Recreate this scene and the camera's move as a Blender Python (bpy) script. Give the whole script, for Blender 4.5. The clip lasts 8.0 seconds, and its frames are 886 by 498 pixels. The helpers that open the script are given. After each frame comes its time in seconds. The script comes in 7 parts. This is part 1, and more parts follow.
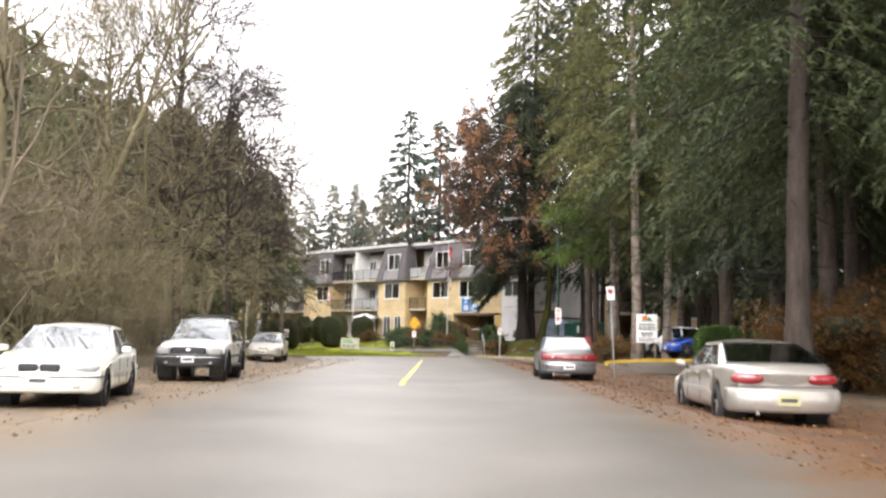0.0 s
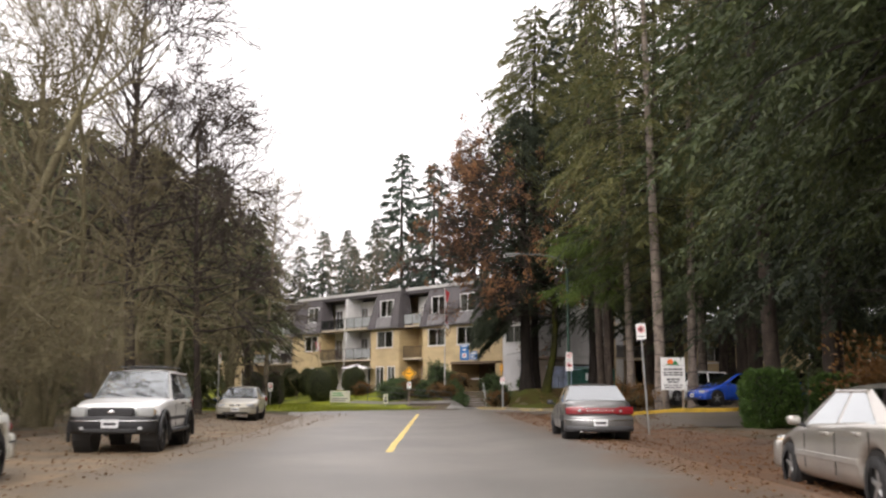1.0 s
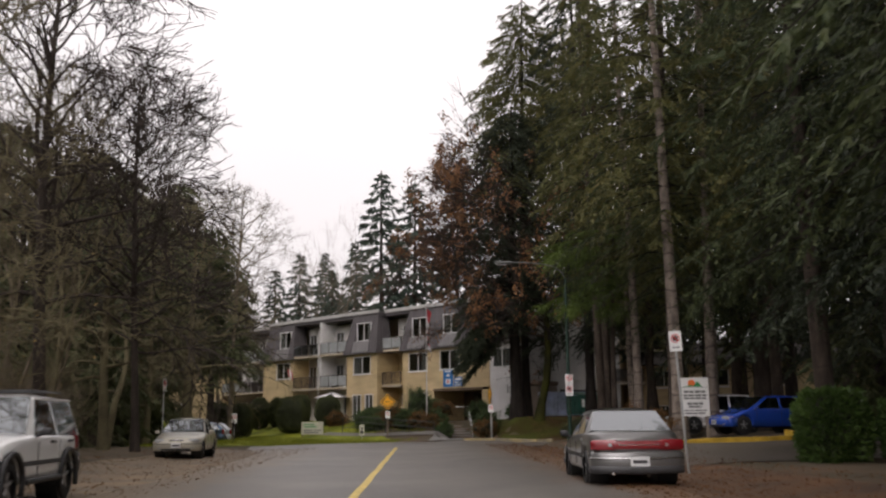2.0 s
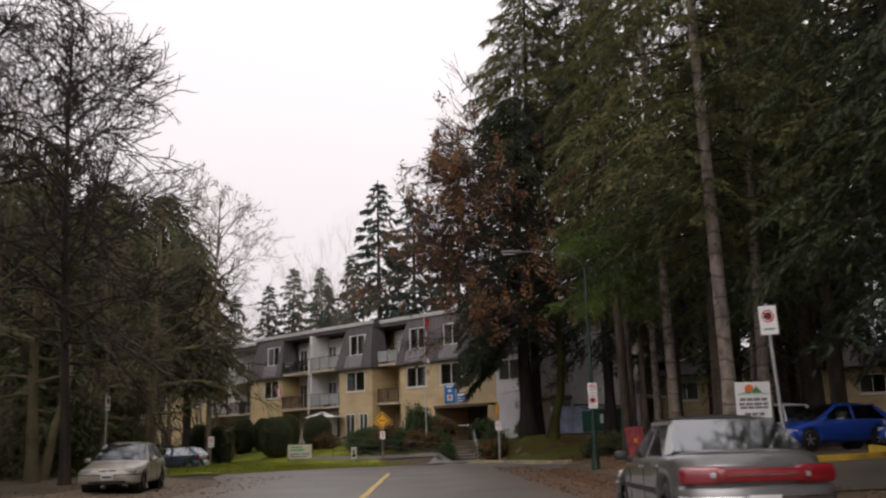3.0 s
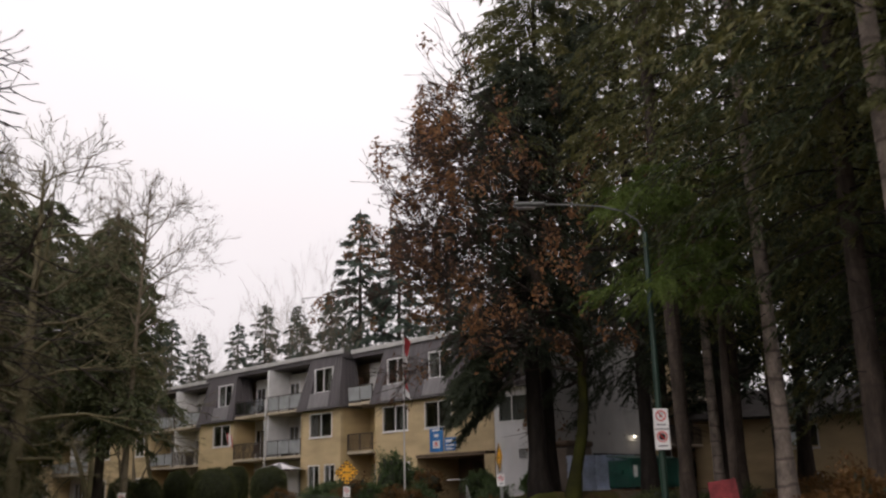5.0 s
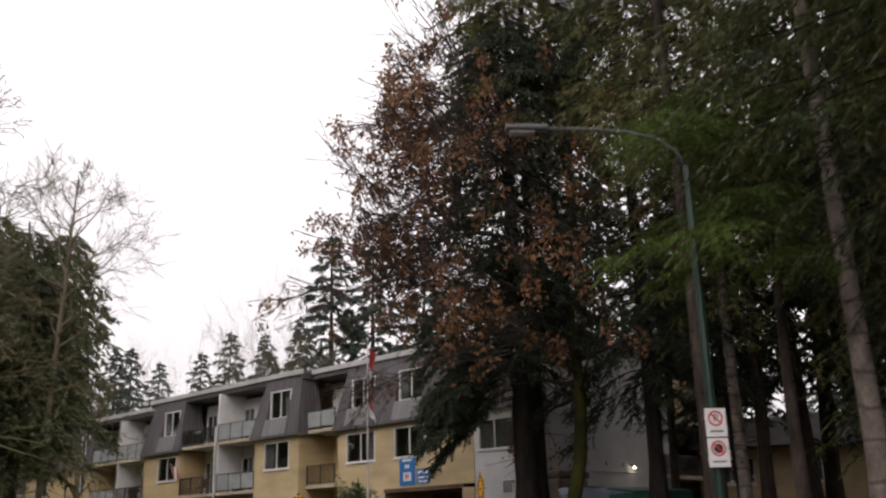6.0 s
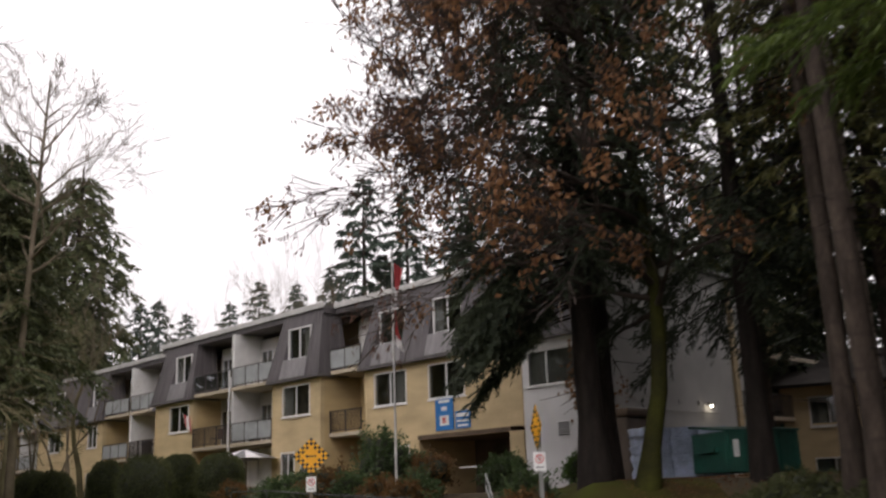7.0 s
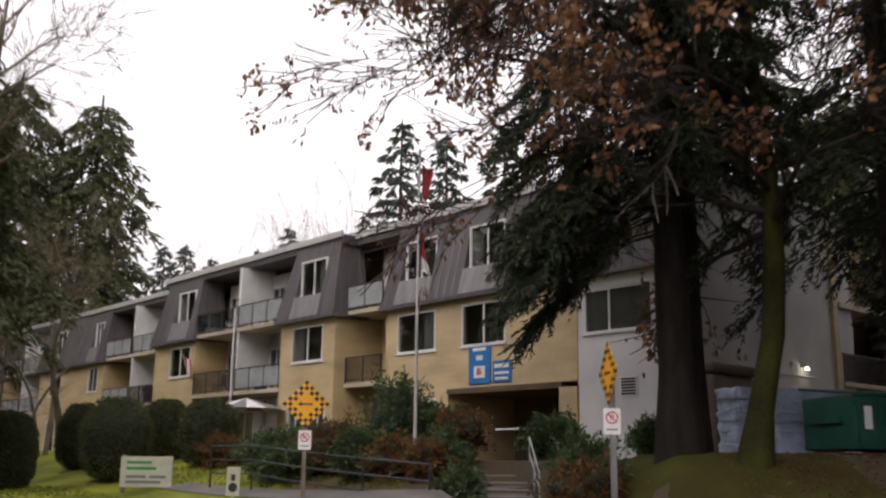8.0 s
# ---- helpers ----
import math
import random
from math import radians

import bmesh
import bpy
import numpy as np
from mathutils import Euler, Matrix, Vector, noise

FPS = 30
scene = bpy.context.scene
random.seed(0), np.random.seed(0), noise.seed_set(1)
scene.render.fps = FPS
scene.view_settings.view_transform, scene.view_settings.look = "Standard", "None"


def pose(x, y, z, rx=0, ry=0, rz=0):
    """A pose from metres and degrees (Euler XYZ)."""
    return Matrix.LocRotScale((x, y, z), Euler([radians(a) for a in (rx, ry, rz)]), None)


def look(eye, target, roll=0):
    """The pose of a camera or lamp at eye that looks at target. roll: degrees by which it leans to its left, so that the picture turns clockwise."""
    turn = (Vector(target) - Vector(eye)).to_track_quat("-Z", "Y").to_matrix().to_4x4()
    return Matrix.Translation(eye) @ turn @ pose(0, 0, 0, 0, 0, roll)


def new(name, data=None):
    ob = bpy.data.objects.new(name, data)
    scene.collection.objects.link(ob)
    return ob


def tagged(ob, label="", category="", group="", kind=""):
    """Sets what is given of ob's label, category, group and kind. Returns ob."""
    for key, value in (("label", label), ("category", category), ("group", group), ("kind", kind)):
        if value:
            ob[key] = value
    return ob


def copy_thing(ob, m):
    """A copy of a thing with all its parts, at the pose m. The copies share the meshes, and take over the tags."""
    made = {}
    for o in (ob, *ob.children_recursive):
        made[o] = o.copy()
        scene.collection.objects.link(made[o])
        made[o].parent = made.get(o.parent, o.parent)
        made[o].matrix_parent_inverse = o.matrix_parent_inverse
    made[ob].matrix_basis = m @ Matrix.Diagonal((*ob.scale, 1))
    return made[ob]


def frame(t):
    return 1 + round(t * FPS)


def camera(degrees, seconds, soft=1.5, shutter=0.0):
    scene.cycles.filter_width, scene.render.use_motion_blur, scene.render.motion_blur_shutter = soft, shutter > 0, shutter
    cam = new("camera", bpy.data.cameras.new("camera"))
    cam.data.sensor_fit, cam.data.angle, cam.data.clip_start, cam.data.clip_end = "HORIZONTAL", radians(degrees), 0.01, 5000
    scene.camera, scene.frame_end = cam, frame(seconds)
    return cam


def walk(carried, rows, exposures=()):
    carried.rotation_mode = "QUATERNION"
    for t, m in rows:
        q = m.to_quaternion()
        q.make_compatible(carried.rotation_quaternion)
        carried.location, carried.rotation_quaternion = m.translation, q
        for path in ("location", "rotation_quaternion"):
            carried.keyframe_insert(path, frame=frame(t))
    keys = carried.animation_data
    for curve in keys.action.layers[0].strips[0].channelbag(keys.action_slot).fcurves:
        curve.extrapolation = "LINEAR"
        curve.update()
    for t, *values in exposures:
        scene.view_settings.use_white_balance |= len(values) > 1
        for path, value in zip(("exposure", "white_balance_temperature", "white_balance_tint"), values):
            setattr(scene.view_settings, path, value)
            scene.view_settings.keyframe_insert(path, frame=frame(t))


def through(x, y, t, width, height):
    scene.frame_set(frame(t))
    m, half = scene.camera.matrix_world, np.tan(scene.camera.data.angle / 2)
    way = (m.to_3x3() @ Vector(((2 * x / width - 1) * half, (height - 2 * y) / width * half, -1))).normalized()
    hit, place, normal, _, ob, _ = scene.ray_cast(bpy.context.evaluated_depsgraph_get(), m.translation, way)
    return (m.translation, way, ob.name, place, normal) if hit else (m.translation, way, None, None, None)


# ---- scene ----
cam = camera(49.5, 8.0, 2.3, 0.4)
PATH = [
    (0, (0.000, 0.000, 1.156), (0.005, 1.832, 1.332), 1.2),
    (0.5, (0.015, 2.740, 1.200), (0.006, 4.563, 1.446), 0.5),
    (1, (-0.022, 5.497, 1.192), (-0.008, 7.317, 1.463), 0.1),
    (1.5, (-0.011, 8.453, 1.193), (0.030, 10.268, 1.489), -0.1),
    (3, (0.414, 18.348, 1.167), (0.461, 20.151, 1.530), -1.5),
    (3.5, (0.486, 21.609, 1.230), (0.534, 23.411, 1.594), -1.8),
    (4, (0.571, 24.887, 1.251), (0.623, 26.687, 1.627), -1.8),
    (4.5, (0.726, 28.202, 1.274), (0.777, 29.994, 1.685), -1.5),
    (6, (1.399, 38.320, 1.238), (1.509, 40.077, 1.772), -1.4),
    (6.5, (1.618, 41.783, 1.259), (1.715, 43.550, 1.762), -2.2),
    (7, (1.725, 45.538, 1.181), (1.762, 47.320, 1.640), -2),
    (7.5, (1.869, 49.121, 1.226), (1.840, 50.912, 1.648), -0.9),
    (8, (1.830, 52.635, 1.225), (1.789, 54.431, 1.622), 0.7),
]
EXPOSURES = [(0.0, 1.62, 6600, 12), (0.5, 1.28, 6650, 13), (1.0, 0.82, 6750, 14), (1.5, 0.15, 6750, 15), (3.0, -0.25, 6700, 17), (4.5, -0.3, 6700, 17), (6.0, -0.05, 6650, 16), (7.0, 0.05, 6650, 16), (8.0, 0.1, 6650, 17)]
walk(cam, [(t, look(eye, target, roll)) for t, eye, target, roll in PATH], EXPOSURES)

# ---- world and sun: a bright overcast winter day ----
world = bpy.data.worlds.new("overcast_sky")
scene.world = world
world.use_nodes = True
wn, wl = world.node_tree.nodes, world.node_tree.links
wn.clear()
w_out = wn.new("ShaderNodeOutputWorld")
w_bg = wn.new("ShaderNodeBackground")
w_sky = wn.new("ShaderNodeTexSky")
w_sky.sky_type = "NISHITA"
w_sky.sun_disc = False
w_sky.sun_elevation = radians(38)
w_sky.sun_rotation = radians(200)
w_sky.dust_density = 6.0
w_sky.air_density = 1.5
w_bw = wn.new("ShaderNodeRGBToBW")
w_gain = wn.new("ShaderNodeMath")
w_gain.operation = "MULTIPLY_ADD"
w_gain.inputs[1].default_value = 0.5
w_gain.inputs[2].default_value = 7.6
w_co = wn.new("ShaderNodeTexCoord")
w_noise = wn.new("ShaderNodeTexNoise")
w_noise.inputs["Scale"].default_value = 1.6
w_noise.inputs["Detail"].default_value = 4.0
w_ramp = wn.new("ShaderNodeValToRGB")
w_ramp.color_ramp.elements[0].position = 0.3
w_ramp.color_ramp.elements[0].color = (0.93, 0.915, 0.935, 1)
w_ramp.color_ramp.elements[1].position = 0.7
w_ramp.color_ramp.elements[1].color = (1.0, 0.985, 0.995, 1)
w_mul = wn.new("ShaderNodeVectorMath")
w_mul.operation = "SCALE"
wl.new(w_sky.outputs["Color"], w_bw.inputs[0])
wl.new(w_bw.outputs[0], w_gain.inputs[0])
wl.new(w_co.outputs["Generated"], w_noise.inputs["Vector"])
wl.new(w_noise.outputs["Fac"], w_ramp.inputs["Fac"])
wl.new(w_ramp.outputs["Color"], w_mul.inputs[0])
w_sep = wn.new("ShaderNodeSeparateXYZ")
w_up = wn.new("ShaderNodeMapRange")
w_up.inputs["From Min"].default_value, w_up.inputs["From Max"].default_value = 0.05, 0.45
w_up.inputs["To Min"].default_value, w_up.inputs["To Max"].default_value = 0.9, 1.28
w_lum = wn.new("ShaderNodeMath")
w_lum.operation = "MULTIPLY"
wl.new(w_co.outputs["Generated"], w_sep.inputs[0])
wl.new(w_sep.outputs["Z"], w_up.inputs["Value"])
wl.new(w_gain.outputs[0], w_lum.inputs[0])
wl.new(w_up.outputs[0], w_lum.inputs[1])
wl.new(w_lum.outputs[0], w_mul.inputs["Scale"])
wl.new(w_mul.outputs[0], w_bg.inputs["Color"])
w_bg.inputs["Strength"].default_value = 0.115
wl.new(w_bg.outputs[0], w_out.inputs["Surface"])

sun = new("sun", bpy.data.lights.new("sun", "SUN"))
sun.data.energy = 0.6
sun.data.angle = radians(40)
sun.data.color = (1.0, 0.97, 0.93)
sun.matrix_world = look((0, 0, 60), (14, 40, 0))


# ---- materials ----
def mat(name, color, rough=0.7, vary=0.25, coarse=1.5, fine=25.0, bump=0.2, metal=0.0, coat=0.0, second=None, stretch=(1, 1, 1), spec=0.5):
    """A surface with stains at a coarse scale, grain at a fine one, and relief."""
    m = bpy.data.materials.new(name)
    m.use_nodes = True
    n, l = m.node_tree.nodes, m.node_tree.links
    b = n["Principled BSDF"]
    co = n.new("ShaderNodeTexCoord")
    mp = n.new("ShaderNodeMapping")
    mp.inputs["Scale"].default_value = stretch
    l.new(co.outputs["Object"], mp.inputs["Vector"])
    n1 = n.new("ShaderNodeTexNoise")
    n1.inputs["Scale"].default_value = coarse
    n1.inputs["Detail"].default_value = 5
    n2 = n.new("ShaderNodeTexNoise")
    n2.inputs["Scale"].default_value = fine
    n2.inputs["Detail"].default_value = 3
    l.new(mp.outputs[0], n1.inputs["Vector"])
    l.new(mp.outputs[0], n2.inputs["Vector"])
    r = n.new("ShaderNodeValToRGB")
    r.color_ramp.elements[0].position = 0.32
    r.color_ramp.elements[1].position = 0.68
    dark = second or tuple(c * (1 - vary) for c in color)
    r.color_ramp.elements[0].color = (*dark, 1)
    r.color_ramp.elements[1].color = (*(min(1, c * (1 + vary * 0.5)) for c in color), 1)
    l.new(n1.outputs["Fac"], r.inputs["Fac"])
    mix = n.new("ShaderNodeMix")
    mix.data_type, mix.blend_type = "RGBA", "MULTIPLY"
    mix.inputs["Factor"].default_value = min(1, vary * 1.6)
    l.new(r.outputs["Color"], mix.inputs["A"])
    g = n.new("ShaderNodeMapRange")
    g.inputs["From Min"].default_value, g.inputs["From Max"].default_value = 0.25, 0.75
    g.inputs["To Min"].default_value, g.inputs["To Max"].default_value = 0.6, 1.2
    l.new(n2.outputs["Fac"], g.inputs["Value"])
    l.new(g.outputs[0], mix.inputs["B"])
    l.new(mix.outputs["Result"], b.inputs["Base Color"])
    b.inputs["Roughness"].default_value = rough
    b.inputs["Metallic"].default_value = metal
    b.inputs["Coat Weight"].default_value = coat
    b.inputs["Coat Roughness"].default_value = 0.06
    b.inputs["Specular IOR Level"].default_value = spec
    if bump:
        bp = n.new("ShaderNodeBump")
        bp.inputs["Strength"].default_value = bump
        bp.inputs["Distance"].default_value = 0.02
        l.new(n2.outputs["Fac"], bp.inputs["Height"])
        l.new(bp.outputs[0], b.inputs["Normal"])
    return m


def leafy(name, stops, rough=0.55, through=0.25):
    """Leaves: the colour differs from leaf to leaf, and some light passes."""
    m = bpy.data.materials.new(name)
    m.use_nodes = True
    n, l = m.node_tree.nodes, m.node_tree.links
    b = n["Principled BSDF"]
    geo = n.new("ShaderNodeNewGeometry")
    r = n.new("ShaderNodeValToRGB")
    r.color_ramp.elements[0].color = (*stops[0], 1)
    r.color_ramp.elements[1].color = (*stops[-1], 1)
    for k, s in enumerate(stops[1:-1], 1):
        e = r.color_ramp.elements.new(k / (len(stops) - 1))
        e.color = (*s, 1)
    co = n.new("ShaderNodeTexCoord")
    n1 = n.new("ShaderNodeTexNoise")
    n1.inputs["Scale"].default_value = 0.5
    n1.inputs["Detail"].default_value = 3
    l.new(co.outputs["Object"], n1.inputs["Vector"])
    add = n.new("ShaderNodeMath")
    add.operation = "MULTIPLY_ADD"
    add.inputs[1].default_value = 0.55
    l.new(geo.outputs["Random Per Island"], add.inputs[0])
    sc = n.new("ShaderNodeMapRange")
    sc.inputs["From Min"].default_value, sc.inputs["From Max"].default_value = 0.3, 0.7
    sc.inputs["To Min"].default_value, sc.inputs["To Max"].default_value = 0.0, 0.45
    l.new(n1.outputs["Fac"], sc.inputs["Value"])
    l.new(sc.outputs[0], add.inputs[2])
    l.new(add.outputs[0], r.inputs["Fac"])
    l.new(r.outputs["Color"], b.inputs["Base Color"])
    b.inputs["Roughness"].default_value = rough
    b.inputs["Specular IOR Level"].default_value = 0.25
    t = n.new("ShaderNodeBsdfTranslucent")
    l.new(r.outputs["Color"], t.inputs["Color"])
    ms = n.new("ShaderNodeMixShader")
    ms.inputs["Fac"].default_value = through
    l.new(b.outputs[0], ms.inputs[1])
    l.new(t.outputs[0], ms.inputs[2])
    l.new(ms.outputs[0], n["Material Output"].inputs["Surface"])
    return m


def glassy(name, tint, rough=0.02, base=0.08):
    """Thin window glass: tinted, seen through, mirror-like at a slant."""
    m = bpy.data.materials.new(name)
    m.use_nodes = True
    n, l = m.node_tree.nodes, m.node_tree.links
    n.remove(n["Principled BSDF"])
    tr = n.new("ShaderNodeBsdfTransparent")
    tr.inputs["Color"].default_value = (*tint, 1)
    gl = n.new("ShaderNodeBsdfGlossy")
    gl.inputs["Roughness"].default_value = rough
    gl.inputs["Color"].default_value = (0.9, 0.93, 0.95, 1)
    fr = n.new("ShaderNodeLayerWeight")
    fr.inputs["Blend"].default_value = 0.5
    pw = n.new("ShaderNodeMath")
    pw.operation = "POWER"
    pw.inputs[1].default_value = 4.0
    l.new(fr.outputs["Facing"], pw.inputs[0])
    ad = n.new("ShaderNodeMath")
    ad.operation = "MULTIPLY_ADD"
    ad.inputs[1].default_value = 0.85
    ad.inputs[2].default_value = base
    l.new(pw.outputs[0], ad.inputs[0])
    ms = n.new("ShaderNodeMixShader")
    l.new(ad.outputs[0], ms.inputs["Fac"])
    l.new(tr.outputs[0], ms.inputs[1])
    l.new(gl.outputs[0], ms.inputs[2])
    l.new(ms.outputs[0], n["Material Output"].inputs["Surface"])
    return m


def glowing(name, color, strength):
    m = bpy.data.materials.new(name)
    m.use_nodes = True
    b = m.node_tree.nodes["Principled BSDF"]
    b.inputs["Base Color"].default_value = (*color, 1)
    b.inputs["Emission Color"].default_value = (*color, 1)
    b.inputs["Emission Strength"].default_value = strength
    return m


def dirty_sides(m, dirt_left, dirt_right):
    """Mud and crushed leaves trodden into the sides of the road, in uneven patches."""
    n, l = m.node_tree.nodes, m.node_tree.links
    b = n["Principled BSDF"]
    was = b.inputs["Base Color"].links[0].from_socket
    co = n.new("ShaderNodeTexCoord")
    sp = n.new("ShaderNodeSeparateXYZ")
    l.new(co.outputs["Object"], sp.inputs[0])
    nz = n.new("ShaderNodeTexNoise")
    nz.inputs["Scale"].default_value, nz.inputs["Detail"].default_value = 0.9, 7
    l.new(co.outputs["Object"], nz.inputs["Vector"])
    wob = n.new("ShaderNodeMath")
    wob.operation = "MULTIPLY_ADD"
    wob.inputs[1].default_value, wob.inputs[2].default_value = 3.6, -1.8
    l.new(nz.outputs["Fac"], wob.inputs[0])
    far = n.new("ShaderNodeMapRange")
    far.inputs["From Min"].default_value, far.inputs["From Max"].default_value = 60.0, 50.0
    l.new(sp.outputs["Y"], far.inputs["Value"])
    for x0, x1, color in ((-3.6, -5.0, dirt_left), (2.6, 4.0, dirt_right)):
        ad = n.new("ShaderNodeMath")
        ad.operation = "ADD"
        l.new(sp.outputs["X"], ad.inputs[0])
        l.new(wob.outputs[0], ad.inputs[1])
        mr = n.new("ShaderNodeMapRange")
        mr.inputs["From Min"].default_value, mr.inputs["From Max"].default_value = x0, x1
        l.new(ad.outputs[0], mr.inputs["Value"])
        mu = n.new("ShaderNodeMath")
        mu.operation = "MULTIPLY"
        l.new(mr.outputs[0], mu.inputs[0])
        l.new(far.outputs[0], mu.inputs[1])
        mx = n.new("ShaderNodeMix")
        mx.data_type = "RGBA"
        l.new(mu.outputs[0], mx.inputs["Factor"])
        l.new(was, mx.inputs["A"])
        mx.inputs["B"].default_value = (*color, 1)
        was = mx.outputs["Result"]
    l.new(was, b.inputs["Base Color"])
    return m


ASPHALT = mat("wet_asphalt", (0.09, 0.076, 0.062), 0.45, 0.4, 0.3, 60, 0.3, second=(0.055, 0.046, 0.038))
DIRT_TAN = mat("tan_wet_dirt", (0.17, 0.118, 0.066), 0.7, 0.45, 0.7, 24, 0.5, second=(0.1, 0.078, 0.052))
DIRT = mat("leafy_dirt", (0.105, 0.048, 0.017), 0.6, 0.5, 0.9, 30, 0.5, second=(0.05, 0.027, 0.013))
FOREST = mat("forest_floor", (0.08, 0.048, 0.024), 0.9, 0.45, 0.4, 14, 0.6, second=(0.045, 0.038, 0.017))
LAWN = mat("lawn_grass", (0.2, 0.22, 0.018), 0.85, 0.4, 0.5, 55, 0.6, second=(0.085, 0.105, 0.014), spec=0.2)
MOSSY_GRASS = mat("mossy_grass", (0.05, 0.06, 0.01), 0.95, 0.4, 0.6, 40, 0.6, second=(0.045, 0.026, 0.012), spec=0.1)
CONCRETE = mat("wet_concrete", (0.2, 0.19, 0.175), 0.7, 0.25, 1.1, 35, 0.2)
KERB_FADED = mat("faded_yellow_kerb_paint", (0.3, 0.235, 0.11), 0.8, 0.35, 1.5, 20, 0.3, second=(0.16, 0.145, 0.12))
KERB_YELLOW = mat("worn_yellow_paint", (0.55, 0.36, 0.04), 0.6, 0.35, 2.0, 40, 0.2)
LINE_YELLOW = mat("road_marking_yellow", (0.62, 0.46, 0.12), 0.6, 0.3, 3.0, 50, 0.1)
SLAB_TAN = mat("weathered_tan_slab_paint", (0.46, 0.39, 0.29), 0.7, 0.25, 0.8, 20, 0.12)
SIDING = mat("cream_yellow_siding", (0.52, 0.4, 0.225), 0.6, 0.2, 0.5, 18, 0.1, stretch=(1, 1, 3))
SIDING_SIDE = mat("ochre_yellow_siding", (0.49, 0.365, 0.185), 0.6, 0.2, 0.5, 18, 0.1, stretch=(1, 1, 3))
STUCCO = mat("white_stucco", (0.68, 0.67, 0.66), 0.8, 0.14, 0.6, 40, 0.25)
STUCCO_GREY = mat("grey_weathered_stucco", (0.54, 0.53, 0.51), 0.85, 0.2, 0.45, 35, 0.25)
SHINGLE = mat("brown_grey_mansard_cladding", (0.082, 0.072, 0.075), 0.6, 0.3, 0.8, 22, 0.25, stretch=(3, 3, 0.5))
APRON = mat("pale_ribbed_apron_metal", (0.2, 0.19, 0.19), 0.45, 0.2, 1.2, 12, 0.1, 0.3, stretch=(3, 3, 0.4))
SHINGLE_WET = mat("wet_dark_roof_shingle", (0.034, 0.03, 0.027), 0.9, 0.35, 1.2, 22, 0.4, spec=0.15)
METAL_ROOF = mat("weathered_grey_roof_metal", (0.12, 0.11, 0.108), 0.45, 0.25, 1.2, 12, 0.1, 0.3, stretch=(3, 3, 0.4))
WHITE_TRIM = mat("white_painted_trim", (0.66, 0.65, 0.63), 0.5, 0.1, 2.0, 30, 0.05)
GUTTER = mat("pale_grey_gutter_metal", (0.5, 0.49, 0.47), 0.45, 0.15, 2.0, 25, 0.05, 0.2)
BALCONY_WALL = mat("off_white_balcony_wall", (0.6, 0.58, 0.54), 0.75, 0.15, 0.8, 25, 0.1)
DARK_RAIL = mat("dark_brown_rail_metal", (0.045, 0.036, 0.032), 0.5, 0.25, 4, 40, 0.05)
BLACK_RAIL = mat("black_painted_steel", (0.03, 0.032, 0.032), 0.4, 0.2, 4, 40, 0.05)
FROSTED = mat("milky_balcony_panel", (0.31, 0.325, 0.32), 0.3, 0.2, 1.5, 20, 0.05)
INTERIOR = mat("dim_room_interior", (0.3, 0.26, 0.22), 0.9, 0.3, 0.8, 10, 0.1)
CURTAIN = mat("pale_curtain_cloth", (0.6, 0.57, 0.52), 0.9, 0.15, 1.0, 12, 0.3, stretch=(6, 6, 0.4))
PANE = glassy("window_glass", (0.6, 0.62, 0.62), 0.02, 0.13)
CAR_GLASS = glassy("car_window_glass", (0.36, 0.4, 0.4), 0.04, 0.26)
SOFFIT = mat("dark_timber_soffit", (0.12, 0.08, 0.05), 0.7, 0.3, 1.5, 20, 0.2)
BROWN_DOOR = mat("brown_painted_door", (0.1, 0.065, 0.045), 0.6, 0.25, 1.5, 20, 0.1)
BARK_FIR = mat("fir_bark", (0.072, 0.056, 0.045), 0.9, 0.5, 1.5, 9, 1.0, second=(0.034, 0.027, 0.022), stretch=(3, 3, 0.7), spec=0.12)
BARK_PALE = mat("pale_grey_fir_bark", (0.25, 0.205, 0.17), 0.9, 0.45, 1.6, 10, 0.9, second=(0.12, 0.1, 0.085), stretch=(2, 2, 1.2), spec=0.12)
BARK_DARK = mat("dark_wet_bark", (0.06, 0.048, 0.04), 0.85, 0.4, 1.5, 9, 1.0, stretch=(3, 3, 0.7), spec=0.12)
BARK_MOSS = mat("mossy_bark", (0.042, 0.044, 0.009), 0.95, 0.4, 1.2, 14, 1.0, second=(0.02, 0.018, 0.009), spec=0.12)
BARK_WET = mat("soaked_black_bark", (0.026, 0.021, 0.018), 0.8, 0.45, 1.5, 9, 1.0, stretch=(3, 3, 0.7), spec=0.12)


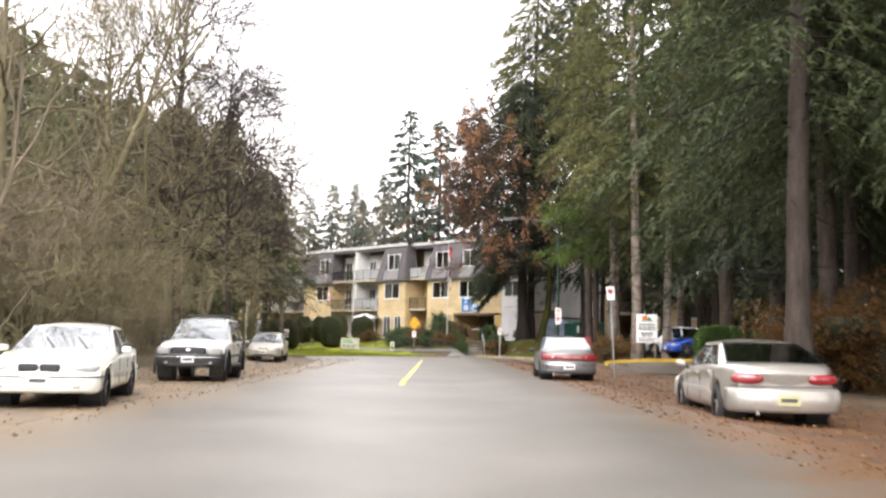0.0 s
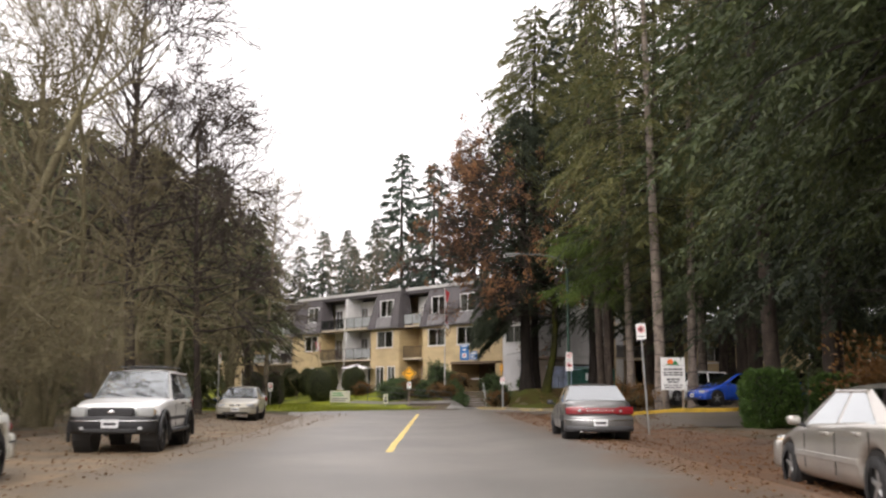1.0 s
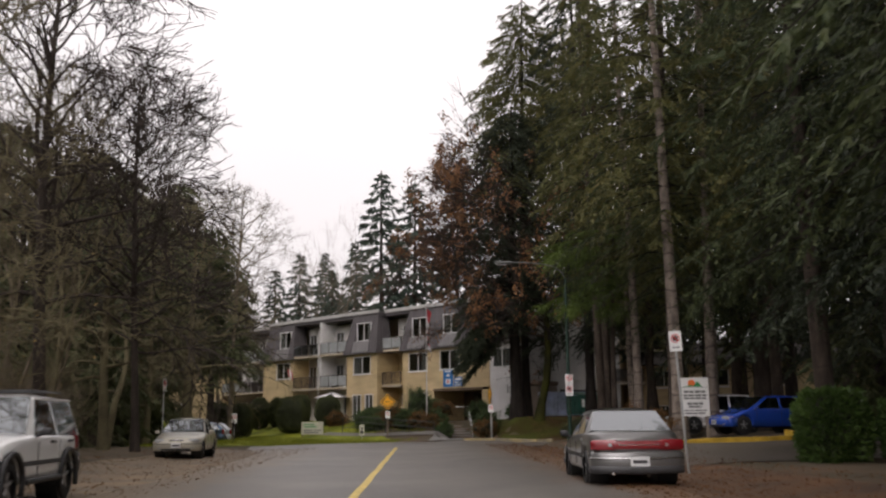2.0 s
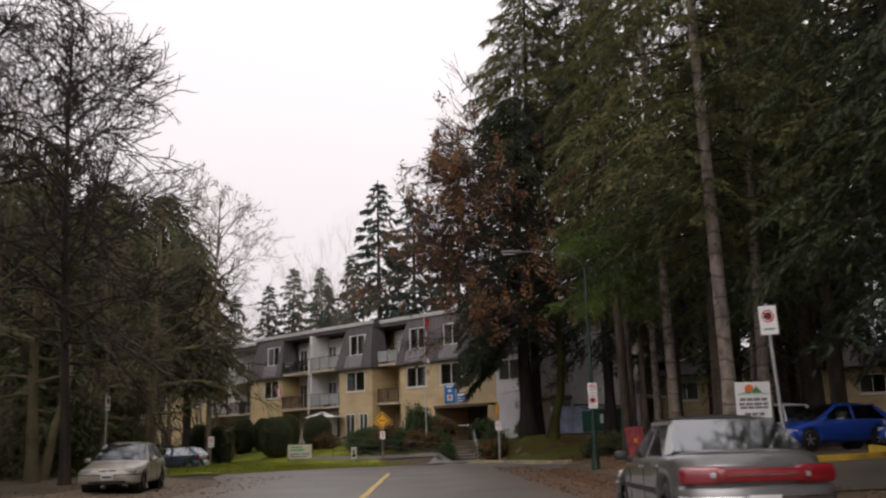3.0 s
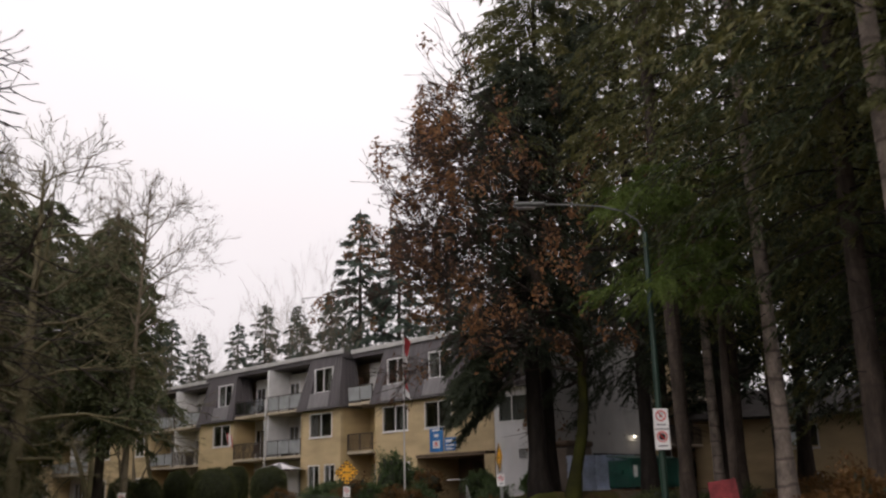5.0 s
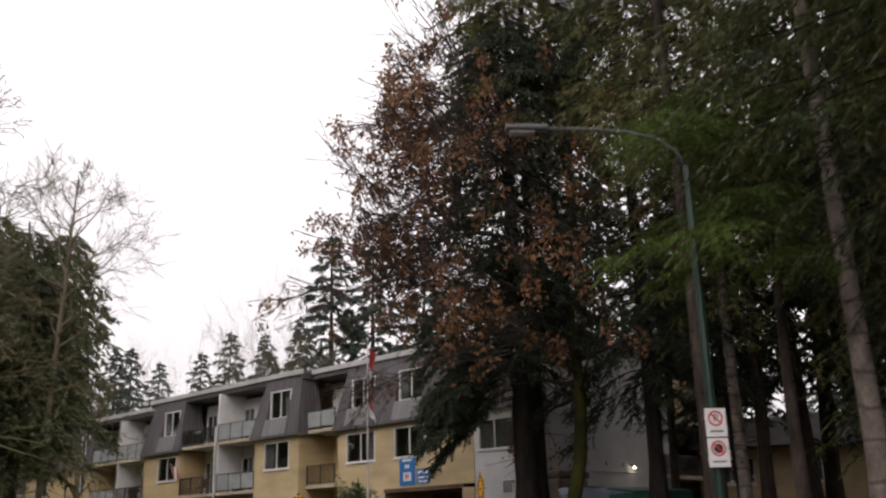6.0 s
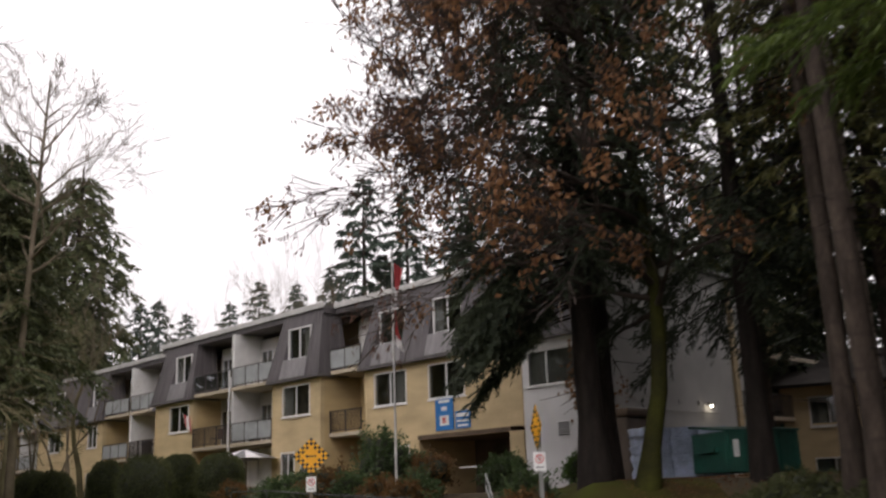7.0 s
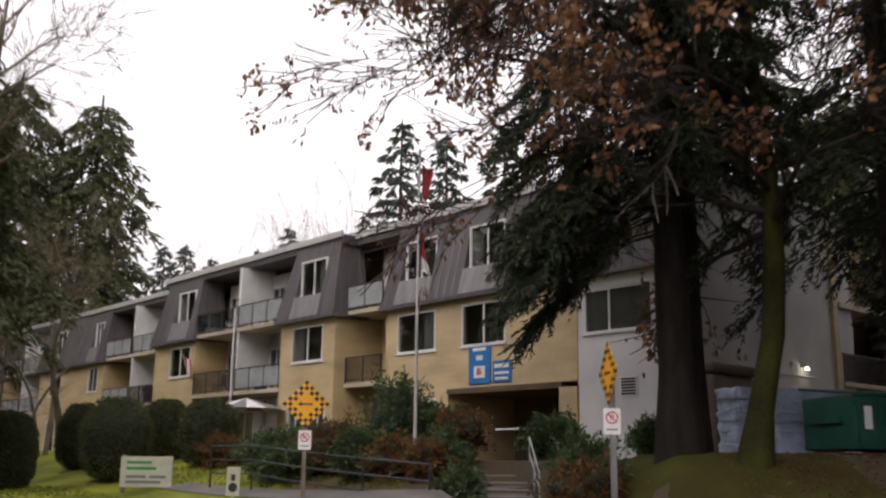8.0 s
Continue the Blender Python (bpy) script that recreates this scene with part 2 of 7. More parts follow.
def whorled(m):
    """Dark uneven rings round a stem where whorls of branches have broken off."""
    n, l = m.node_tree.nodes, m.node_tree.links
    b = n["Principled BSDF"]
    was = b.inputs["Base Color"].links[0].from_socket
    co = n.new("ShaderNodeTexCoord")
    wv = n.new("ShaderNodeTexWave")
    wv.bands_direction = "Z"
    wv.inputs["Scale"].default_value, wv.inputs["Distortion"].default_value = 0.47, 3.4
    wv.inputs["Detail"].default_value, wv.inputs["Detail Scale"].default_value = 3.0, 1.4
    l.new(co.outputs["Object"], wv.inputs["Vector"])
    mr = n.new("ShaderNodeMapRange")
    mr.inputs["From Min"].default_value, mr.inputs["From Max"].default_value = 0.93, 1.0
    mr.inputs["To Min"].default_value, mr.inputs["To Max"].default_value = 0.0, 0.6
    l.new(wv.outputs["Fac"], mr.inputs["Value"])
    mx = n.new("ShaderNodeMix")
    mx.data_type = "RGBA"
    l.new(mr.outputs[0], mx.inputs["Factor"])
    l.new(was, mx.inputs["A"])
    mx.inputs["B"].default_value = (0.045, 0.036, 0.03, 1)
    l.new(mx.outputs["Result"], b.inputs["Base Color"])
    return m


whorled(BARK_PALE)
whorled(BARK_FIR)
TWIG = mat("bare_brown_twigs", (0.185, 0.15, 0.112), 0.9, 0.4, 0.8, 20, 0.2, second=(0.115, 0.096, 0.064), spec=0.12)
TWIG_MOSSY = mat("mossy_olive_twigs", (0.16, 0.14, 0.08), 0.9, 0.4, 0.8, 20, 0.2, second=(0.105, 0.09, 0.056), spec=0.12)
NEEDLE_GREEN = leafy("fir_needles", [(0.028, 0.042, 0.02), (0.052, 0.068, 0.026), (0.085, 0.097, 0.033)])
NEEDLE_BLUE = leafy("dark_fir_needles", [(0.018, 0.027, 0.017), (0.035, 0.046, 0.026), (0.056, 0.065, 0.032)])
NEEDLE_OLIVE = leafy("olive_fir_needles", [(0.048, 0.056, 0.02), (0.096, 0.1, 0.032), (0.15, 0.125, 0.04)])
NEEDLE_BRIGHT = leafy("fresh_green_needles", [(0.045, 0.075, 0.016), (0.085, 0.125, 0.025), (0.13, 0.175, 0.036)], 0.55, 0.4)
# Far firs: air haze is mixed into the needle colour, paler and bluer.
NEEDLE_HAZY = leafy("hazed_far_fir_needles", [(0.035, 0.055, 0.045), (0.06, 0.085, 0.065), (0.085, 0.105, 0.075)])
CEDAR_GREEN = leafy("cedar_sprays", [(0.045, 0.058, 0.026), (0.08, 0.095, 0.04), (0.12, 0.12, 0.055)])
BROWN_LEAF = leafy("withered_brown_leaves", [(0.1, 0.056, 0.031), (0.205, 0.108, 0.052), (0.36, 0.185, 0.082)], 0.55, 0.5)
TAN_LEAF = leafy("dry_tan_leaves", [(0.12, 0.085, 0.035), (0.2, 0.14, 0.055), (0.26, 0.17, 0.06)])
LITTER = leafy("fallen_leaves", [(0.085, 0.044, 0.02), (0.13, 0.066, 0.028), (0.2, 0.1, 0.04)])
SEED_DARK = leafy("hanging_seed_clusters", [(0.05, 0.025, 0.02), (0.09, 0.045, 0.03), (0.13, 0.06, 0.035)])
TOPIARY_GREEN = leafy("clipped_yew_leaves", [(0.04, 0.048, 0.02), (0.066, 0.078, 0.028), (0.1, 0.105, 0.04)])
HEDGE_GREEN = leafy("laurel_hedge_leaves", [(0.03, 0.06, 0.015), (0.06, 0.11, 0.025), (0.1, 0.15, 0.035)], 0.35)
SHRUB_GREEN = leafy("rhododendron_leaves", [(0.03, 0.055, 0.02), (0.06, 0.095, 0.035), (0.1, 0.13, 0.05)], 0.4)
SHRUB_RUST = leafy("rusty_shrub_leaves", [(0.07, 0.036, 0.013), (0.14, 0.07, 0.022), (0.105, 0.078, 0.026)])
GRASS_BLADE = leafy("grass_blades", [(0.09, 0.115, 0.012), (0.16, 0.185, 0.016), (0.24, 0.225, 0.03)])
WET_PATH = mat("dark_wet_path_concrete", (0.115, 0.105, 0.092), 0.55, 0.35, 0.8, 35, 0.2)
# Near-black for bush cores: the shade between leaves is put into the colour.
CORE_SHADE = mat("shaded_bush_inside", (0.025, 0.03, 0.015), 0.95, 0.4, 4, 20, 0.5)
STEEL = mat("galvanised_steel", (0.42, 0.43, 0.42), 0.42, 0.2, 2, 30, 0.1, 0.7)
STEEL_DULL = mat("weathered_dull_steel", (0.13, 0.137, 0.13), 0.6, 0.25, 2, 30, 0.1, 0.4)
GREEN_POLE = mat("green_painted_pole", (0.006, 0.03, 0.017), 0.45, 0.25, 1.5, 25, 0.05)
SIGN_WHITE = mat("white_sign_sheet", (0.74, 0.74, 0.72), 0.4, 0.08, 3, 30, 0.02)
SIGN_RED = mat("red_sign_ink", (0.6, 0.03, 0.03), 0.45, 0.1, 3, 30, 0.0)
SIGN_BLACK = mat("black_sign_ink", (0.02, 0.02, 0.02), 0.5, 0.1, 3, 30, 0.0)
SIGN_GREY = mat("grey_sign_ink", (0.16, 0.16, 0.16), 0.5, 0.1, 3, 30, 0.0)
SIGN_YELLOW = mat("yellow_sign_sheet", (0.85, 0.4, 0.012), 0.4, 0.1, 3, 30, 0.02)
SIGN_GREEN = mat("green_sign_ink", (0.03, 0.25, 0.08), 0.45, 0.1, 3, 30, 0.0)
SIGN_ORANGE = mat("orange_sign_ink", (0.8, 0.16, 0.03), 0.45, 0.1, 3, 30, 0.0)
SIGN_CREAM = mat("weathered_cream_board", (0.5, 0.49, 0.38), 0.6, 0.2, 2, 30, 0.05)
BANNER_BLUE = mat("blue_banner_cloth", (0.02, 0.16, 0.42), 0.7, 0.15, 2, 20, 0.1)
RED_BOARD = mat("faded_red_board", (0.3, 0.045, 0.05), 0.8, 0.45, 3, 20, 0.1)
WOOD_GREY = mat("weathered_timber", (0.2, 0.16, 0.12), 0.8, 0.3, 2, 15, 0.3)
BIN_GREEN = mat("dark_green_bin_steel", (0.012, 0.085, 0.06), 0.5, 0.3, 1.2, 14, 0.15)
BIN_BROWN = mat("brown_weathered_steel", (0.2, 0.155, 0.12), 0.7, 0.25, 1.2, 14, 0.15)
BALE_BLUE = mat("pale_blue_wrapped_bales", (0.46, 0.53, 0.68), 0.5, 0.35, 1.5, 16, 0.5)
RUBBER = mat("tyre_rubber", (0.018, 0.018, 0.018), 0.75, 0.2, 5, 40, 0.2)
RIM = mat("alloy_wheel_metal", (0.5, 0.5, 0.5), 0.35, 0.15, 5, 40, 0.0, 0.8)
BLACK_PLASTIC = mat("black_car_plastic", (0.02, 0.02, 0.021), 0.5, 0.2, 4, 40, 0.05)
GREY_PLASTIC = mat("dark_grey_bumper_plastic", (0.05, 0.05, 0.052), 0.55, 0.2, 4, 40, 0.05)
CHROME = mat("chrome_trim", (0.7, 0.7, 0.7), 0.15, 0.1, 4, 40, 0.0, 1.0)
TAIL_RED = mat("red_tail_lamp_plastic", (0.24, 0.012, 0.018), 0.15, 0.2, 6, 60, 0.0, coat=1.0)
LAMP_AMBER = mat("pale_amber_lens", (0.5, 0.36, 0.2), 0.15, 0.15, 6, 40, 0.0, coat=1.0)
LAMP_CLEAR = mat("clear_headlamp_lens", (0.34, 0.35, 0.34), 0.12, 0.15, 6, 40, 0.0, coat=1.0)
PLATE_WHITE = mat("white_number_plate", (0.65, 0.66, 0.66), 0.5, 0.1, 6, 40, 0.0)
PLATE_YELLOW = mat("pale_yellow_plate", (0.4, 0.385, 0.2), 0.5, 0.1, 6, 40, 0.0)
SEAT_CLOTH = mat("grey_seat_cloth", (0.03, 0.03, 0.032), 1.0, 0.2, 3, 40, 0.2, spec=0.05)
PAINT_WHITE = mat("white_car_paint", (0.82, 0.82, 0.8), 0.28, 0.08, 0.8, 30, 0.0, coat=0.8)
PAINT_CREAM = mat("pearl_white_car_paint", (0.74, 0.74, 0.66), 0.28, 0.08, 0.8, 30, 0.0, coat=0.8)
PAINT_BEIGE = mat("beige_car_paint", (0.42, 0.39, 0.31), 0.3, 0.12, 0.8, 30, 0.0, 0.3, coat=0.8)
PAINT_CHAMP = mat("champagne_silver_car_paint", (0.4, 0.375, 0.335), 0.3, 0.2, 0.8, 30, 0.0, 0.55, coat=0.8)
PAINT_GREY = mat("pewter_grey_car_paint", (0.17, 0.168, 0.162), 0.3, 0.2, 0.8, 30, 0.0, 0.5, coat=0.8)
PAINT_DUSK = mat("dark_blue_car_paint", (0.05, 0.09, 0.15), 0.3, 0.12, 0.8, 30, 0.0, 0.4, coat=0.8)
PAINT_SILVER = mat("silver_car_paint", (0.45, 0.47, 0.48), 0.3, 0.12, 0.8, 30, 0.0, 0.4, coat=0.8)
PAINT_BLUE = mat("bright_blue_car_paint", (0.02, 0.085, 0.48), 0.25, 0.1, 0.8, 30, 0.0, 0.2, coat=0.9)
FLAG_RED = mat("red_flag_cloth", (0.4, 0.045, 0.05), 0.8, 0.15, 3, 30, 0.1)
FLAG_WHITE = mat("white_flag_cloth", (0.7, 0.68, 0.68), 0.8, 0.1, 3, 30, 0.1)
BULB = glowing("lit_wall_lamp_glass", (1.0, 0.93, 0.75), 6.0)


# ---- mesh helpers ----
def part(name, bm, material, parent=None, label=""):
    """Links a bmesh as one mesh object, under a thing or a part."""
    me = bpy.data.meshes.new(name)
    bm.to_mesh(me)
    bm.free()
    me.materials.append(material)
    ob = new(name, me)
    if parent:
        ob.parent = parent
    return tagged(ob, label)


def raw(name, verts, faces, material, parent=None, label="", smooth=False):
    """The same from arrays of vertices and faces with one count of corners."""
    me = bpy.data.meshes.new(name)
    verts, faces = np.asarray(verts, dtype=np.float32), np.asarray(faces, dtype=np.int32)
    k = faces.shape[1]
    me.vertices.add(len(verts))
    me.vertices.foreach_set("co", verts.ravel())
    me.loops.add(faces.size)
    me.loops.foreach_set("vertex_index", faces.ravel())
    me.polygons.add(len(faces))
    me.polygons.foreach_set("loop_start", np.arange(0, faces.size, k, dtype=np.int32))
    me.polygons.foreach_set("use_smooth", np.full(len(faces), smooth))
    me.update(calc_edges=True)
    me.materials.append(material)
    ob = new(name, me)
    if parent:
        ob.parent = parent
    return tagged(ob, label)


def thing(name, label, category, m=None, group="", kind=""):
    ob = new(name)
    ob.empty_display_size = 0.2
    if m is not None:
        ob.matrix_world = m
    return tagged(ob, label, category, group, kind)


def box(bm, x0, x1, y0, y1, z0, z1, bevel=0.0, m=None):
    v = bmesh.ops.create_cube(bm, size=1)["verts"]
    bmesh.ops.scale(bm, vec=(x1 - x0, y1 - y0, z1 - z0), verts=v)
    bmesh.ops.translate(bm, vec=((x0 + x1) / 2, (y0 + y1) / 2, (z0 + z1) / 2), verts=v)
    if bevel:
        ed = {e for q in v for e in q.link_edges}
        v = bmesh.ops.bevel(bm, geom=list(ed), offset=bevel, segments=2, affect="EDGES", profile=0.5)["verts"]
    if m is not None:
        bmesh.ops.transform(bm, matrix=m, verts=v)
    return v


def solid(x0, x1, y0, y1, z0, z1, bevel=0.0):
    bm = bmesh.new()
    box(bm, x0, x1, y0, y1, z0, z1, bevel)
    return bm


def rod(bm, a, b, r0, r1=None, n=8, caps=True):
    """A round bar from a to b."""
    a, b = Vector(a), Vector(b)
    d = b - a
    m = Matrix.Translation((a + b) / 2) @ d.to_track_quat("Z", "Y").to_matrix().to_4x4()
    return bmesh.ops.create_cone(bm, cap_ends=caps, segments=n, radius1=r0, radius2=r0 if r1 is None else r1, depth=d.length, matrix=m)["verts"]


def bar(a, b, r0, r1=None, n=8):
    bm = bmesh.new()
    rod(bm, a, b, r0, r1, n)
    return bm


def sweep(points, r, n=6):
    """A bent round bar along a line of points, in one piece."""
    bm = bmesh.new()
    P = [Vector(p) for p in points]
    rings = []
    for k, p in enumerate(P):
        d = (P[min(k + 1, len(P) - 1)] - P[max(k - 1, 0)]).normalized()
        a = d.cross(Vector((1, 0, 0)) if abs(d.x) < 0.9 else Vector((0, 0, 1))).normalized()
        b = d.cross(a)
        rings.append([bm.verts.new(p + (a * math.cos(math.tau * i / n) + b * math.sin(math.tau * i / n)) * r) for i in range(n)])
    for u, v in zip(rings, rings[1:]):
        for i in range(n):
            bm.faces.new((u[i], u[(i + 1) % n], v[(i + 1) % n], v[i])).smooth = True
    bm.faces.new(rings[0][::-1])
    bm.faces.new(rings[-1])
    bmesh.ops.recalc_face_normals(bm, faces=bm.faces)
    return bm


def panel(corners, thick, normal=None):
    """A plate from its corners, made thick against its normal."""
    bm = bmesh.new()
    vs = [bm.verts.new(c) for c in corners]
    f = bm.faces.new(vs)
    bm.normal_update()
    n = Vector(normal) if normal else f.normal.copy()
    bk = [bm.verts.new(Vector(c) - n * thick) for c in corners]
    bm.faces.new(bk[::-1])
    for i in range(len(vs)):
        j = (i + 1) % len(vs)
        bm.faces.new((vs[j], vs[i], bk[i], bk[j]))
    bmesh.ops.recalc_face_normals(bm, faces=bm.faces)
    return bm


# ---- the lie of the land ----
TURN_B = radians(-47)
UX, UY = math.cos(TURN_B), math.sin(TURN_B)
BX, BY = -5.25, 92.33


def step01(a):
    a = min(1.0, max(0.0, a))
    return a * a * (3 - 2 * a)


def site(u, v, z=0.0):
    """A place given along the front of the building (u), behind it (v) and up."""
    return Vector((BX + u * UX - v * UY, BY + u * UY + v * UX, z))


def ground_z(x, y):
    v = -(x - BX) * UY + (y - BY) * UX
    z = 1.3 * step01((v + 11.5) / 8.5) * step01((y - 66) / 9)
    z += 0.14 * step01((x - 6.0) / 2.5) + 0.2 * step01((-7.6 - x) / 3)
    z = max(z, 1.45 * step01((x - 4.5) / 1.8) * step01((y - 69.0) / 4.2) * step01((30 - x) / 12))
    z += 0.3 * step01((x - 6.2) / 1.8) * step01((y - 38.5) / 4) * step01((66 - y) / 6)
    z += 0.2 * step01((x - 11.3) / 1.5) * step01((y - 43) / 3) * step01((60 - y) / 4)
    z -= 0.32 * step01((-11.5 - x) / 1.5) * step01((y - 62) / 5) * step01((86 - y) / 4)
    lane = step01((x - 1.2) / 0.5) * step01((5.3 - x) / 0.6) * (1 - step01((y - 76.6) / 1.4))
    z = z * (1 - lane) + 0.08 * lane
    z += 0.05 * noise.noise(Vector((x * 0.3, y * 0.3, 0))) * step01((abs(x + 1) - 6) / 3)
    return z


def spread(stops):
    """Coordinates of a grid that grows coarser with distance."""
    out = []
    for (a, b, s) in stops:
        out += list(np.arange(a, b - 1e-6, s))
    return out + [stops[-1][1]]


gx = spread([(-900, -100, 80), (-100, -30, 7), (-30, 30, 1.0), (30, 100, 7), (100, 900, 80)])
gy = spread([(-300, -20, 35), (-20, 0, 4), (0, 100, 1.0), (100, 180, 8), (180, 1500, 110)])
gv = [(x, y, ground_z(x, y) - 0.03) for y in gy for x in gx]
nx = len(gx)
gf = [(j * nx + i, j * nx + i + 1, (j + 1) * nx + i + 1, (j + 1) * nx + i) for j in range(len(gy) - 1) for i in range(nx - 1)]
tagged(raw("ground", gv, gf, FOREST, smooth=True), "brown forest floor of needles and dead leaves", "ground", kind="structure")


def sheet(name, left, right, rows, cols, material, lift, label, category):
    """A piece of ground between two lines, laid on the land."""
    def at(line, s):
        k = s * (len(line) - 1)
        i = min(int(k), len(line) - 2)
        a, b = Vector(line[i]), Vector(line[i + 1])
        return a.lerp(b, k - i)
    vs = []
    for j in range(rows + 1):
        a, b = at(left, j / rows), at(right, j / rows)
        for i in range(cols + 1):
            p = a.lerp(b, i / cols)
            vs.append((p.x, p.y, ground_z(p.x, p.y) + lift))
    c = cols + 1
    fs = [(j * c + i, j * c + i + 1, (j + 1) * c + i + 1, (j + 1) * c + i) for j in range(rows) for i in range(cols)]
    return tagged(raw(name, vs, fs, material, smooth=True), label, category, kind="structure")


ROAD_ASPHALT = dirty_sides(mat("wet_road_asphalt", (0.112, 0.1, 0.085), 0.42, 0.4, 0.3, 60, 0.35, second=(0.066, 0.059, 0.05)), (0.13, 0.094, 0.056), (0.112, 0.06, 0.028))
ROAD_L = [(-5.2, -40), (-5.2, 0), (-5.3, 20), (-5.6, 40), (-6.4, 52), (-8.0, 58), (-8.4, 62), (-6.8, 66.5), (-4, 69.3), (-1, 70.8)]
ROAD_R = [(4.2, -40), (4.2, 0), (4.2, 20), (4.2, 35), (4.4, 45), (4.6, 52), (5.6, 58), (6.9, 62), (6.6, 65.5), (2.6, 69.2)]
sheet("road", ROAD_L, ROAD_R, 90, 12, ROAD_ASPHALT, 0.006, "wet grey asphalt road with a worn surface", "road")
sheet("verge", [(-9.6, -40), (-9.6, 0), (-9.4, 40), (-9.4, 50), (-9.8, 56)], [(-4.5, -40), (-4.5, 0), (-4.6, 25), (-5.3, 44), (-7.2, 56)], 60, 8, DIRT_TAN, -0.006,
      "bare tan dirt shoulder strewn with brown leaves", "verge")
sheet("verge", [(3.3, -40), (3.3, 0), (3.4, 20), (3.7, 32), (4.0, 45), (4.3, 52), (6.0, 58)], [(8.0, -40), (8.0, 0), (7.5, 34), (7.0, 42.2), (7.6, 50), (8.6, 58)], 60, 8, DIRT, -0.006,
      "bare dirt shoulder strewn with orange leaves", "verge")
sheet("driveway", [(6.8, 36.3), (7.2, 40), (7.5, 42.6)], [(60, 38), (60, 52), (60, 66)], 12, 40, ASPHALT, 0.006, "grey asphalt driveway to the parking lot", "driveway")
sheet("lawn", [(-13.5, 58), (-9.6, 57.6), (-8.4, 62), (-6.8, 66.5), (-4, 69.3), (-1, 70.8)],
      [site(-34, -2.5).xy, site(-26, -2.5).xy, site(-17, -2.5).xy, site(-9, -2.5).xy, site(-3, -2.5).xy, site(2.5, -2.5).xy], 50, 26, LAWN, 0.02,
      "bright green wet lawn sloping up to the building", "lawn")
sheet("lawn", [(4.9, 69.0), (4.9, 73), (4.9, 77.4)], [(9.5, 67.5), (9.5, 71.5), (9.5, 76)], 22, 14, MOSSY_GRASS, 0.012,
      "mossy green grass slope below the white wall", "lawn")
sheet("pavement", [(1.4, 73.1), (0.35, 73.9), (-1.3, 75.2), (-2.9, 76.6), (-4.5, 78.2), (-7.0, 81.3)], [(1.9, 73.9), (0.9, 74.6), (-0.75, 75.9), (-2.35, 77.3), (-3.95, 78.9), (-6.4, 82.0)], 30, 4, WET_PATH, 0.045,
      "wet grey concrete footpath sloping up beside the railing", "path")
sheet("pavement", [(0.6, 70.9), (1.2, 74), (1.6, 76.6)], [(3.9, 69.6), (4.2, 74), (4.2, 76.6)], 12, 4, CONCRETE, 0.03, "pale concrete forecourt below the steps", "path")


def kerb(points, material, label, h=0.15, w=0.16):
    """A kerb of stones end to end, each about two metres."""
    top = thing("kerb", label, "kerb", kind="structure")
    for a, b in zip(points, points[1:]):
        a, b = Vector(a), Vector(b)
        n = max(1, round((b - a).length / 2))
        for k in range(n):
            p, q = a.lerp(b, k / n), a.lerp(b, (k + 1) / n)
            d = (q - p).normalized()
            s = Vector((-d.y, d.x)) * w
            p, q = p + d * 0.006, q - d * 0.006
            bm = bmesh.new()
            vs = []
            for (c, dz) in ((p, -0.1), (q, -0.1), (q + s, -0.1), (p + s, -0.1)):
                vs.append(bm.verts.new((c.x, c.y, ground_z(c.x, c.y) + dz)))
            ts = [bm.verts.new((v.co.x, v.co.y, v.co.z + 0.1 + h)) for v in vs]
            bm.faces.new(ts)
            for i in range(4):
                j = (i + 1) % 4
                bm.faces.new((vs[i], vs[j], ts[j], ts[i]))
            bmesh.ops.bevel(bm, geom=[e for e in bm.edges if e.verts[0] in ts and e.verts[1] in ts], offset=0.02, segments=2, affect="EDGES")
            part("kerb_stone", bm, material, top)
    return top


kerb([(12.9, 45.6), (13.1, 44.6), (12.6, 43.9), (11.5, 43.5), (7.4, 42.8)], KERB_YELLOW, "concrete kerb painted yellow and worn, along the driveway")
kerb([(6.9, 62), (6.6, 65.5), (4.6, 67.7), (2.7, 69.2)][::-1], KERB_FADED, "low concrete kerb with faded yellow paint at the road's end")
LINE = thing("road_marking", "worn yellow centre line on wet asphalt", "road marking", kind="structure")
for y0, y1 in ((-30.0, -24.0), (-18, -12), (-6, 0.0), (25.0, 58.0)):
    bm = bmesh.new()
    n = max(2, int((y1 - y0) / 1.5))
    rowv = []
    for k in range(n + 1):
        y = y0 + (y1 - y0) * k / n
        rowv.append([bm.verts.new((-0.95 + dx + 0.012 * math.sin(y * 3.1), y, ground_z(-0.95, y) + 0.012)) for dx in (-0.075, 0.075)])
    for p, q in zip(rowv, rowv[1:]):
        bm.faces.new((p[0], p[1], q[1], q[0]))
    part("stripe", bm, LINE_YELLOW, LINE)


# ---- the apartment building ----
SITE = Matrix.Translation((BX, BY, 0)) @ Matrix.Rotation(TURN_B, 4, "Z")
F1, F2, F3, EAVE, ROOF = 1.35, 4.15, 7.0, 6.88, 10.12
building = thing("apartment_building", "three-storey cream apartment building with a brown mansard top storey", "building", SITE)


